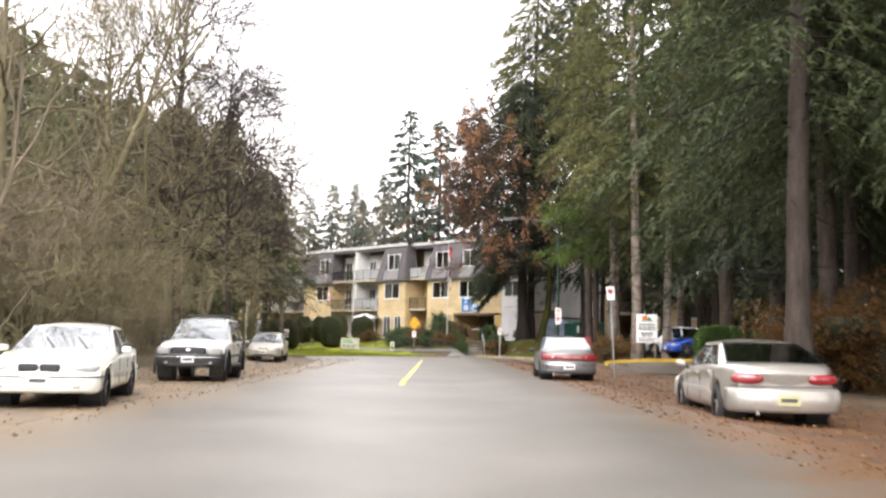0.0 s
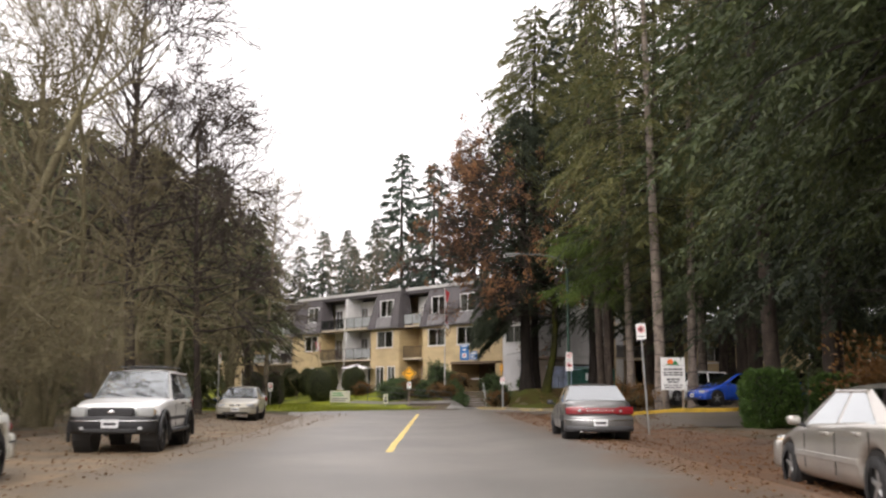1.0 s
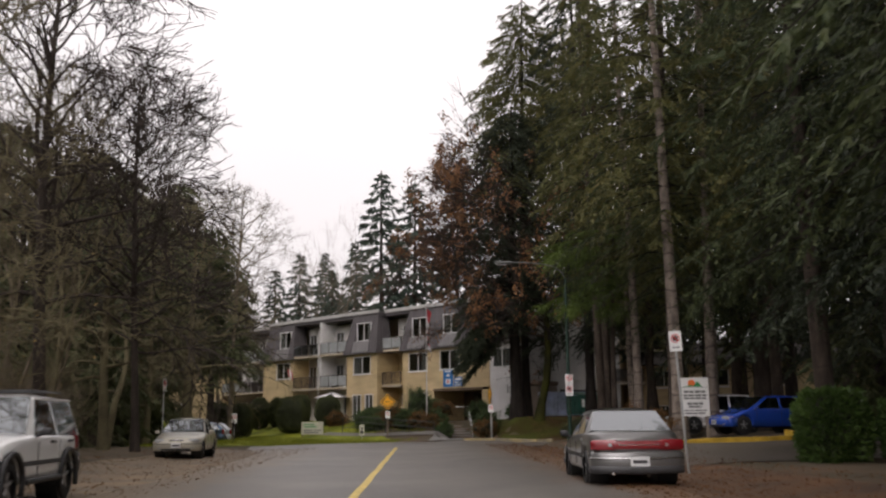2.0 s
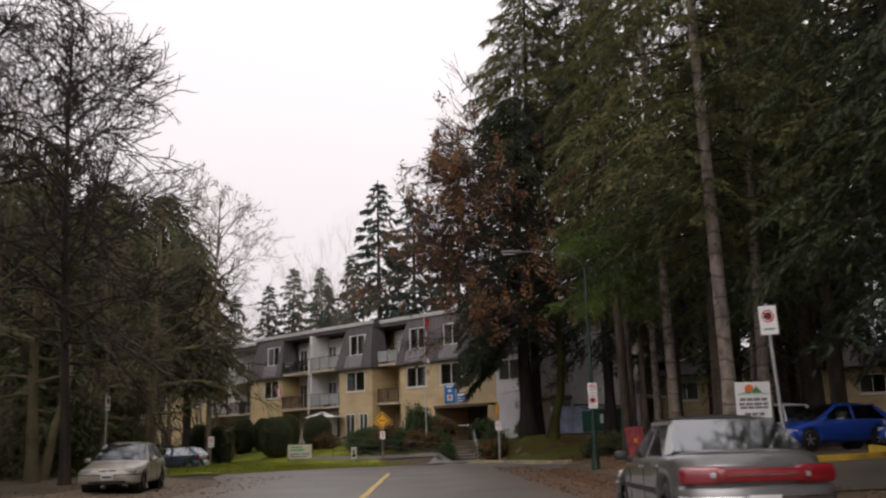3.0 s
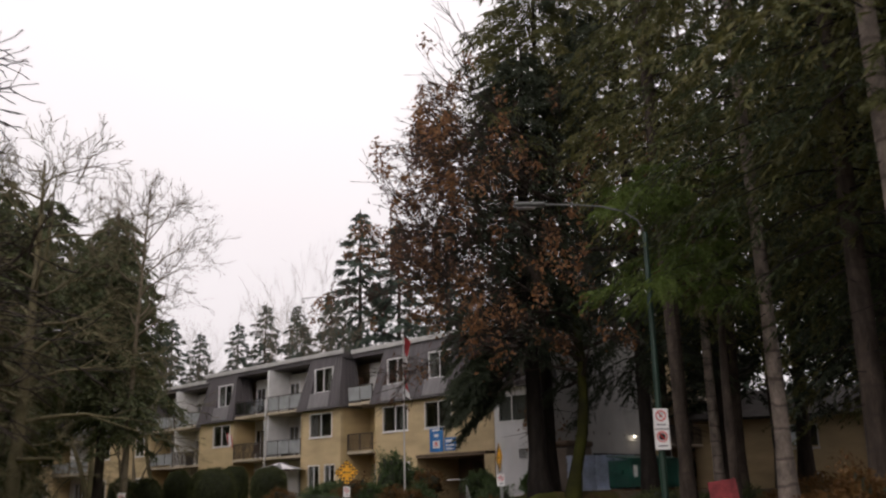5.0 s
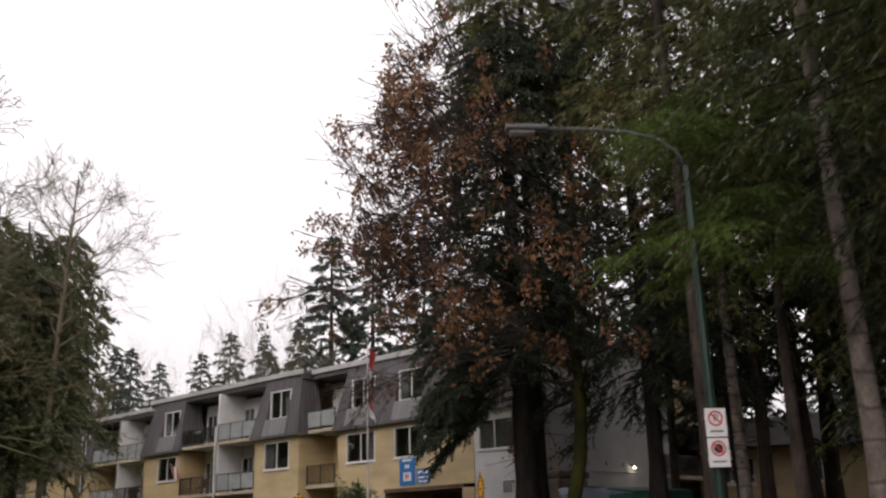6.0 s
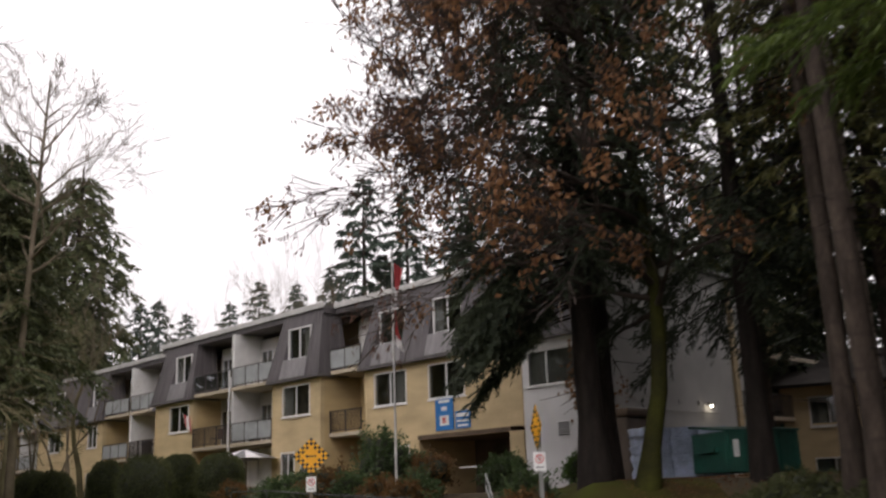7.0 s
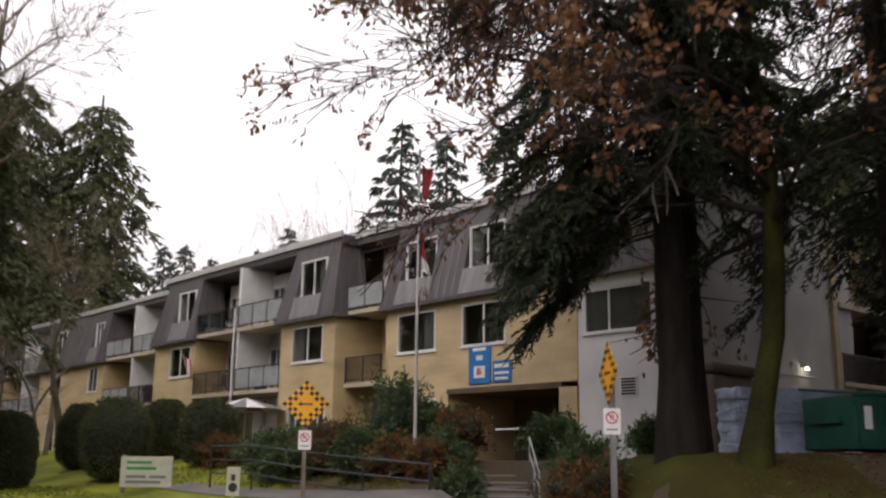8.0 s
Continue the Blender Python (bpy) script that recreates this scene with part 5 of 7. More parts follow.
def sedan_lines(L, nose, bonnet, boot, tail):
    h = L / 2
    deck = [(-h, tail - 0.14), (-h + 0.14, tail - 0.01), (-h + 0.35, tail + 0.01), (-h + 0.9, boot), (h - 1.6, bonnet), (h - 0.5, nose + 0.08), (h - 0.06, nose), (h, nose - 0.12)]
    belt = [(-h, tail - 0.16), (-h + 0.5, boot - 0.05), (0, bonnet - 0.04), (h - 1.5, bonnet - 0.09), (h, nose - 0.14)]
    return deck, belt


def stand(x, y, turn=0.0):
    return pose(x, y, ground_z(x, y), 0, 0, turn)


d, b = sedan_lines(4.85, 0.74, 0.9, 0.95, 0.92)
car("parked_sedan", "large pearl-white luxury sedan with split grille on dirt shoulder", stand(-6.55, 17.3, 190), PAINT_CREAM, 4.85, 1.83, d, b, (0.78, -0.02, -1.05, -1.72), 1.36,
    0.32, (0.85, 1.05), None, "corner", "split", low=PAINT_CREAM, smooth_levels=2)
d = [(-2.25, 1.0), (-2.15, 1.08), (-1.9, 1.08), (0.2, 1.1), (1.0, 1.07), (2.05, 0.98), (2.2, 0.9), (2.25, 0.82)]
b = [(-2.25, 1.02), (-1.5, 1.05), (0.0, 1.05), (1.0, 1.0), (2.25, 0.86)]
car("parked_suv", "white off-road car with black bumpers and roof rack", stand(-6.5, 26.8, 184), PAINT_WHITE, 4.5, 1.76, d, b, (0.62, 0.02, -1.95, -2.2), 1.7,
    0.36, (0.78, 1.0), BLACK_PLASTIC, "tall", "wide", clear=0.34, rack=True, handle=BLACK_PLASTIC, low=GREY_PLASTIC, smooth_levels=2)
d, b = sedan_lines(4.4, 0.7, 0.9, 0.96, 0.93)
car("parked_sedan", "beige compact sedan parked at the road's edge", stand(-8.4, 47.8, 184), PAINT_BEIGE, 4.4, 1.7, d, b, (0.85, 0.12, -0.95, -1.5), 1.4, 0.3, (0.8, 0.95), low=PAINT_BEIGE)
d, b = sedan_lines(4.6, 0.7, 0.92, 0.99, 0.97)
car("parked_sedan", "dusty champagne-silver sedan with red tail lamps on dirt", pose(5.33, 16.7, ground_z(5.33, 16.7) - 0.04, 0, 0, -3), PAINT_CHAMP, 4.6, 1.74, d, b, (1.0, 0.2, -0.8, -1.72), 1.35, 0.3, (0.85, 0.95),
    rear_lamps="corner", plate=PLATE_YELLOW, low=PAINT_CHAMP, smooth_levels=2)
d, b = sedan_lines(4.45, 0.7, 0.9, 0.96, 0.94)
car("parked_sedan", "wet pewter-grey sedan with full red tail lamp band", pose(3.92, 30.5, ground_z(3.92, 30.5) - 0.02, 0, 0, -2), PAINT_GREY, 4.45, 1.65, d, b, (0.95, 0.15, -0.9, -1.5), 1.36, 0.3, (0.85, 0.95),
    rear_lamps="band", low=BLACK_PLASTIC, smooth_levels=2)
d = [(-2.0, 0.9), (-1.9, 0.98), (-1.6, 1.0), (0.3, 0.98), (0.9, 0.94), (1.8, 0.74), (1.95, 0.68), (2.0, 0.6)]
b = [(-2.0, 0.9), (-1.2, 0.96), (0.0, 0.93), (0.9, 0.88), (2.0, 0.62)]
for x, y, t, p, lab in ((15.9, 46.7, 102, PAINT_BLUE, "bright blue hatchback in the parking lot behind the sign"), (13.6, 49.9, 104, PAINT_BLUE, "bright blue hatchback in the parking lot"),
                        (12.75, 53.3, 100, PAINT_WHITE, "white hatchback in the parking lot"),
                        (-14.6, 75.6, 112, PAINT_DUSK, "dark blue hatchback parked beyond the lawn"), (-14.9, 79.6, 112, PAINT_SILVER, "silver hatchback parked beyond the lawn")):
    car("parked_hatchback", lab, stand(x, y, t), p, 4.0, 1.7, d, b, (0.98, 0.1, -1.35, -1.9), 1.62 if lab == "white hatchback in the parking lot" else 1.47, 0.3, (0.75, 0.65), rear_lamps="tall")


# ---- trees and shrubs ----
def unit(a):
    return a / np.maximum(np.linalg.norm(a, axis=-1, keepdims=True), 1e-9)


def leaves(rng, at, along, length, width, curl=0.25, plain=False):
    """Kite-shaped leaves or sprays of needles, bent along the middle: two triangles each."""
    n = len(at)
    along = unit(along)
    side = unit(np.cross(along, unit(rng.normal(size=(n, 3)))))
    up = np.cross(side, along)
    ln = (length * rng.uniform(0.6, 1.3, n))[:, None]
    wd = (width * rng.uniform(0.6, 1.3, n))[:, None]
    a = at
    tip = at + along * ln + up * ln * curl * rng.uniform(-1, 1, (n, 1))
    mid = at + along * ln * 0.45
    b, c = mid + side * wd / 2, mid - side * wd / 2
    if plain:
        v = np.stack([a + side * wd / 2, tip, a - side * wd / 2], 1).reshape(-1, 3)
        return v, np.arange(3 * n).reshape(-1, 3)
    v = np.stack([a, b, tip, c], 1).reshape(-1, 3)
    i = np.arange(n)[:, None] * 4
    f = np.concatenate([i + [0, 1, 2], i + [0, 2, 3]], 0)
    return v, f


def tubes(segs, sides=4):
    """Tapered branch pieces, each (start, end, radius, radius), as quads."""
    a = np.array([s[0] for s in segs])
    b = np.array([s[1] for s in segs])
    r0 = np.array([s[2] for s in segs])
    r1 = np.array([s[3] for s in segs])
    d = unit(b - a)
    ref = np.where(np.abs(d[:, 2:3]) > 0.9, [[1.0, 0, 0]], [[0, 0, 1.0]])
    s = unit(np.cross(d, ref))
    t = np.cross(d, s)
    vs = []
    for k in range(sides):
        q = math.tau * k / sides
        o = s * math.cos(q) + t * math.sin(q)
        vs += [a + o * r0[:, None], b + o * r1[:, None]]
    v = np.stack(vs, 1).reshape(-1, 3)
    base = np.arange(len(segs))[:, None] * (2 * sides)
    f = np.concatenate([base + [2 * k, 2 * ((k + 1) % sides), 2 * ((k + 1) % sides) + 1, 2 * k + 1] for k in range(sides)], 0)
    return v, f


def stem(height, r, rng, lean=0.3, n=14, flare=1.5):
    """The line of a trunk: points and radii."""
    pts, rad = [], []
    ph = rng.uniform(0, 6.28, 2)
    for k in range(n + 1):
        s = k / n
        pts.append(np.array([lean * math.sin(2.2 * s + ph[0]) - lean * math.sin(ph[0]), lean * math.sin(1.9 * s + ph[1]) - lean * math.sin(ph[1]), height * s - (0.5 if k == 0 else 0)]))
        rad.append(r * (1 - 0.9 * s) * (flare if k == 0 else 1.0) + 0.015)
    return pts, rad


def trunk_mesh(name, pts, rad, material, parent, sides=12, seed=0):
    """A round trunk with an uneven outline."""
    vs, fs = [], []
    fine_p, fine_r = [], []
    for (p, q, a, b) in zip(pts, pts[1:], rad, rad[1:]):
        for k in range(4):
            fine_p.append(p + (q - p) * k / 4)
            fine_r.append(a + (b - a) * k / 4)
    fine_p.append(pts[-1])
    fine_r.append(rad[-1])
    for j, (p, r) in enumerate(zip(fine_p, fine_r)):
        for k in range(sides):
            t = math.tau * k / sides
            w = r * (1 + 0.1 * noise.noise(Vector((k * 1.7, p[2] * 1.3, seed))))
            vs.append((p[0] + w * math.cos(t), p[1] + w * math.sin(t), p[2]))
    for j in range(len(fine_p) - 1):
        for k in range(sides):
            k2 = (k + 1) % sides
            fs.append((j * sides + k, j * sides + k2, (j + 1) * sides + k2, (j + 1) * sides + k))
    return raw(name, vs, fs, material, parent, smooth=True)


def fir(label, seed, h, base, r, trunk_r, bark, needle, limbs=110, per=16, size=(0.3, 0.075), droop=0.35, dead=14, power=0.75, group="firs of the wood", category="fir tree", blades=13, skirt=None, bias=None, airy=None):
    """A tall conifer: a bare lower stem with dead stubs, limbs above, and sprays of needles along them."""
    rng = np.random.default_rng(seed)
    top = thing("fir_tree", label, category, group=group)
    pts, rad = stem(h, trunk_r, rng)
    trunk_mesh("trunk", pts, rad, bark, top, seed=seed)
    P = np.array(pts)

    def on(z):
        return np.array([np.interp(z, P[:, 2], P[:, 0]), np.interp(z, P[:, 2], P[:, 1]), z])
    segs, at, al = [], [], []
    for k in range(limbs + (46 if skirt else 0)):
        s = (k + rng.uniform()) / limbs
        az = k * 2.399 + rng.uniform(-0.5, 0.5)
        if k >= limbs:
            s = rng.uniform(0.0, 0.13)
            az = radians(skirt[0]) + rng.uniform(-0.55, 0.55)
        z = base + (h - 0.4 - base) * s ** 0.92
        ln = (r * (1 - s) ** power + 0.35) * rng.uniform(0.62, 1.15)
        low = skirt and z < skirt[1] and math.cos(az - radians(skirt[0])) > 0.6
        if skirt and z < 6.2 and not low:
            continue
        inner, sag = 0.1, droop
        if low:
            inner, sag = 0.5, droop * 1.15
            ln *= 0.58 + 0.03 * (z - base)
        elif skirt and z < skirt[1] + 1.0:
            ln *= 0.56
        elif s < 0.15 and not bias:
            ln *= rng.uniform(0.55, 1.0)
        if bias:
            ln *= 0.2 + bias[1] * max(0.0, math.cos(az - radians(bias[0]))) ** 1.5
        out = np.array([math.cos(az), math.sin(az), 0])
        rise = 0.25 * (s - 0.25)
        q = on(z)
        line = []
        for u in np.linspace(0, 1, 5):
            line.append(q + out * ln * u + np.array([0, 0, ln * (rise * u - sag * u * u)]))
        for a, b, u in zip(line, line[1:], np.linspace(1, 0.25, 4)):
            segs.append((a, b, 0.032 * u * (1 - 0.7 * s) + 0.005, 0.032 * (u - 0.15) * (1 - 0.7 * s) + 0.004))
        m = max(4, int(per * (ln / r) ** 1.3))
        if airy and airy[0] < z < airy[1]:
            m = max(3, int(m * airy[2] * rng.uniform(0.2, 1.8)))
        u = inner + (1 - inner) * rng.uniform(0.0, 1.0, m) ** 0.75
        L = np.array(line)
        c = np.stack([np.interp(u, np.linspace(0, 1, 5), L[:, i]) for i in range(3)], 1)
        wide = np.cross(out, [0, 0, 1.0])
        sgn = rng.choice([-1.0, 1.0], m)
        twig = unit(out * rng.uniform(0.35, 1.0, m)[:, None] + wide * (sgn * rng.uniform(0.2, 1.1, m))[:, None] + np.stack([np.zeros(m), np.zeros(m), rng.uniform(-0.75, 0.05, m) - droop * 0.4], 1))
        tl = ln * 0.36 * (1.1 - 0.7 * u) * rng.uniform(0.6, 1.2, m) + 0.15
        t = np.tile((np.arange(blades) + 0.5) / blades, (m, 1)) + rng.normal(0, 0.04, (m, blades))
        q = c[:, None, :] + twig[:, None, :] * (tl[:, None] * t)[:, :, None] + np.stack([np.zeros_like(t), np.zeros_like(t), -0.22 * tl[:, None] * t * t], 2)
        comb = np.cross(twig, [0, 0, 1.0])[:, None, :] * np.where(np.arange(blades) % 2, 1.0, -1.0)[None, :, None]
        w = twig[:, None, :] * 0.7 + comb * rng.uniform(0.3, 0.9, (m, blades, 1)) + rng.normal(0, 0.22, (m, blades, 3)) - np.array([0, 0, 0.25])
        at.append(q.reshape(-1, 3))
        al.append(w.reshape(-1, 3))
    for k in range(dead):
        z = rng.uniform(2.2, max(base, 3))
        az = rng.uniform(0, 6.28)
        a = on(z)
        ln = rng.uniform(0.3, 1.5)
        segs.append((a, a + np.array([math.cos(az), math.sin(az), rng.uniform(-0.4, 0.1)]) * ln, 0.02, 0.006))
    v, f = tubes(segs, 3)
    tagged(raw("branchwork", v, f, BARK_WET, top), kind="stuff")
    v, f = leaves(rng, np.concatenate(at), np.concatenate(al), size[0], size[1], plain=True)
    tagged(raw("crown", v, f, needle, top, "drooping sprays of needles"), kind="stuff")
    return top


def grow(rng, segs, tips, p, d, ln, r, depth, spread, up, bend=0.16, kids=(3, 5), thin=0.005):
    """A branch that bends, tapers and forks."""
    n = 4 if depth > 2 else 3
    q, e = p, d
    rr = r
    for k in range(n):
        e = unit(e + rng.normal(0, bend, 3) + np.array([0, 0, up]))
        q2 = q + e * ln / n
        r2 = max(thin * 0.8, r * (1 - 0.62 * (k + 1) / n))
        segs.append((q, q2, rr, r2, depth))
        if depth > 0 and k >= (1 if depth > 1 else 0):
            for _ in range(rng.integers(*kids) if k == n - 1 else rng.integers(0, 3)):
                s = unit(np.cross(e, rng.normal(size=3)))
                w = rng.uniform(0.5, 1.0) * spread
                grow(rng, segs, tips, q2, unit(e + s * w), ln * rng.uniform(0.5, 0.78), max(thin, r2 * rng.uniform(0.5, 0.8)), depth - 1, spread, up, bend, kids, thin)
        q, rr = q2, r2
    if depth <= 1:
        tips.append((q, e))


def bare_tree(label, seed, h, r, bark, stems=1, depth=4, spread=0.75, up=0.1, lean=0.25, leaf=None, leaf_n=0, leaf_size=(0.16, 0.12), hang=0.0, group="bare trees of the wood", name="bare_tree", category="bare tree",
              first=0.22, kids=(3, 5), clump=1, clump_r=0.25, thin=0.006, reach=0.0, bend=0.16):
    """A leafless tree, or one with its last withered leaves."""
    rng = np.random.default_rng(seed)
    top = thing(name, label, category, group=group)
    segs, tips = [], []
    for k in range(stems):
        az = rng.uniform(0, 6.28)
        d = unit(np.array([math.cos(az) * lean, math.sin(az) * lean, 1.0]))
        p = np.array([0.25 * (stems > 1) * math.cos(az), 0.25 * (stems > 1) * math.sin(az), -0.3])
        q = p + d * h * first
        segs.append((p, q, r * 1.25, r, 9))
        grow(rng, segs, tips, q, d, h * (1 - first) * 0.55, r, depth, spread, up, bend, kids=kids, thin=thin)
    if reach:
        segs = [s for s in segs if s[4] == 9 or (math.hypot(s[1][0], s[1][1]) / reach) ** 2 + ((s[1][2] - 0.56 * h) / (0.5 * h)) ** 2 < 0.85 + 0.3 * rng.uniform()]
    big = [s for s in segs if s[4] >= depth - 1]
    small = [s for s in segs if s[4] < depth - 1]
    v, f = tubes(big, 8)
    tagged(raw("trunk", v, f, bark, top, smooth=True), kind="stuff" if stems > 2 else "")
    v, f = tubes(small, 3)
    tagged(raw("branchwork", v, f, bark, top), kind="stuff")
    if leaf:
        pick = rng.integers(0, len(tips), leaf_n)
        at = np.array([tips[i][0] for i in pick])
        ctr = at + rng.normal(0, 0.2, at.shape)
        at = np.repeat(ctr, clump, 0)
        at = at + rng.normal(0, clump_r, at.shape) * [1, 1, 1.2]
        al = rng.normal(size=at.shape) - np.array([0, 0, hang])
        v, f = leaves(rng, at, al, leaf_size[0], leaf_size[1], 0.4)
        tagged(raw("foliage", v, f, leaf, top, "last withered leaves"), kind="stuff")
    return top


def crown_tree(label, seed, h, r, bark, base, reach, limbs=26, rise=0.7, up=0.0, thin=0.012, lean=0.35, group="bare trees of the wood", spread=0.75, kids=(2, 4)):
    """A leafless tree with a leader, ascending limbs and a round dense crown of twigs."""
    rng = np.random.default_rng(seed)
    top = thing("bare_tree", label, "bare tree", group=group)
    pts, rad = stem(h * 0.9, r, rng, lean)
    trunk_mesh("trunk", pts, rad, bark, top, 10, seed)
    P = np.array(pts)
    segs, tips = [], []
    for k in range(limbs):
        s = (k + rng.uniform()) / limbs
        z = base + (h * 0.88 - base) * s
        q = np.array([np.interp(z, P[:, 2], P[:, 0]), np.interp(z, P[:, 2], P[:, 1]), z])
        az = k * 2.399 + rng.uniform(-0.4, 0.4)
        wide = math.sqrt(max(0.12, 1 - ((s - 0.32) / 0.72) ** 2))
        ln = reach / 1.75 * wide * rng.uniform(0.75, 1.15)
        d = unit(np.array([math.cos(az), math.sin(az), rise * (0.5 + 1.3 * s) * rng.uniform(0.6, 1.3)]))
        grow(rng, segs, tips, q, d, ln, 0.34 * r * (1 - 0.7 * s) + 0.015, 3, spread, up, 0.19, kids, thin)
    v, f = tubes([s for s in segs if s[4] >= 3], 6)
    tagged(raw("limb", v, f, bark, top, smooth=True), kind="stuff")
    v, f = tubes([s for s in segs if s[4] < 3], 3)
    tagged(raw("branchwork", v, f, bark, top), kind="stuff")
    return top


def shrub(name, label, category, place, size, seed, leaf, count, leaf_size=(0.09, 0.05), square=2.0, group="", lump=0.12, core=CORE_SHADE, loose=0.06):
    """A bush: a lumpy core painted dark as inner shade, and a skin of small leaves. square: 2 is round, more is boxy.
    """
    rng = np.random.default_rng(seed)
    x, y = place
    top = thing(name, label, category, pose(x, y, ground_z(x, y) - 0.05), group)
    sx, sy, sz = size
    n1, n2 = 20, 14
    vs, fs = [], []

    def shape(d):
        d = np.asarray(d)
        k = (np.abs(d[..., 0]) ** square + np.abs(d[..., 1]) ** square + np.abs(d[..., 2]) ** square) ** (-1 / square)
        return d * k[..., None]
    for j in range(n2 + 1):
        el = -math.pi / 2 + math.pi * j / n2
        for i in range(n1):
            a = math.tau * i / n1
            p = shape(np.array([math.cos(el) * math.cos(a), math.cos(el) * math.sin(a), math.sin(el)]))
            w = 0.92 - loose + lump * noise.noise(Vector(p * 2.2) + Vector((seed, 0, 0)))
            vs.append((p[0] * sx * w, p[1] * sy * w, sz * (1 + p[2] * w)))
    for j in range(n2):
        for i in range(n1):
            fs.append((j * n1 + i, j * n1 + (i + 1) % n1, (j + 1) * n1 + (i + 1) % n1, (j + 1) * n1 + i))
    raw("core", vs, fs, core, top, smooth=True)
    d = unit(rng.normal(size=(count, 3)))
    p = shape(d)
    w = np.array([0.92 + lump * noise.noise(Vector(q * 2.2) + Vector((seed, 0, 0))) for q in p])
    w = w * rng.uniform(0.96 - loose, 1.0 + loose, count)
    at = np.stack([p[:, 0] * sx * w, p[:, 1] * sy * w, sz * (1 + p[:, 2] * w)], 1)
    al = p * [1, 1, 1] + rng.normal(0, 0.7, (count, 3)) + [0, 0, 0.25]
    v, f = leaves(rng, at, al, leaf_size[0], leaf_size[1], 0.3)
    tagged(raw("foliage", v, f, leaf, top), kind="stuff")
    return top


def plant(kind, x, y, turn=0.0, scale=1.0, tall=1.0):
    """A copy of a tree, turned and sized."""
    return copy_thing(kind, pose(x, y, ground_z(x, y) - 0.06, 0, 0, turn) @ Matrix.Diagonal((scale, scale, scale * tall, 1)))


def settle(kind, x, y, turn=0.0, scale=1.0, tall=1.0):
    """The first of a kind, put in its own place."""
    kind.matrix_world = pose(x, y, ground_z(x, y) - 0.06, 0, 0, turn) @ Matrix.Diagonal((scale, scale, scale * tall, 1))
    return kind


# right-hand wood: tall firs with bare lower stems
fir_a = fir("tall green fir with a bare straight lower trunk", 11, 27, 5.6, 5.0, 0.26, BARK_FIR, NEEDLE_GREEN, 130, 28, (0.16, 0.048), power=0.6, blades=22)
fir_b = fir("tall fir with a pale grey trunk and olive boughs", 12, 29, 7.6, 4.6, 0.235, BARK_PALE, NEEDLE_OLIVE, 110, 25, (0.22, 0.072), power=0.6, blades=17)
fir_c = fir("dark dense fir with hanging boughs", 13, 25, 4.4, 5.2, 0.35, BARK_DARK, NEEDLE_BLUE, 135, 30, (0.22, 0.072), 0.5, power=0.6, blades=17)
fir_d = fir("fir with low olive green boughs", 14, 24, 4.2, 5.2, 0.28, BARK_FIR, NEEDLE_OLIVE, 115, 30, (0.18, 0.055), 0.42, power=0.6, blades=17)
fir_e = fir("dark roadside fir with fine hanging needles", 17, 26, 6.2, 4.4, 0.26, BARK_DARK, NEEDLE_GREEN, 140, 32, (0.2, 0.062), 0.5, 20, 0.55, blades=18)
settle(fir_a, 10.75, 51.7, 130)
settle(fir_b, 9.9, 47.9, 80)
settle(fir_e, 7.65, 20.5, 10)
settle(fir_c, 18.0, 47.5, 160)
settle(fir_d, 17.5, 64.5, 30)
fir_f = fir("fir with fine olive needles near the lamp post", 18, 27, 11.0, 3.6, 0.24, BARK_FIR, NEEDLE_OLIVE, 90, 24, (0.17, 0.05), 0.45, 22, 0.55, blades=20)
settle(fir_f, 9.9, 63.2, 0)
fir_w = fir("tall dark fir deep in the wood", 19, 27, 6.4, 5.2, 0.33, BARK_DARK, NEEDLE_BLUE, 90, 16, (0.5, 0.17), 0.45, 0, 0.6, blades=9)
settle(fir_w, 20.5, 36.5, 330, 1.1)
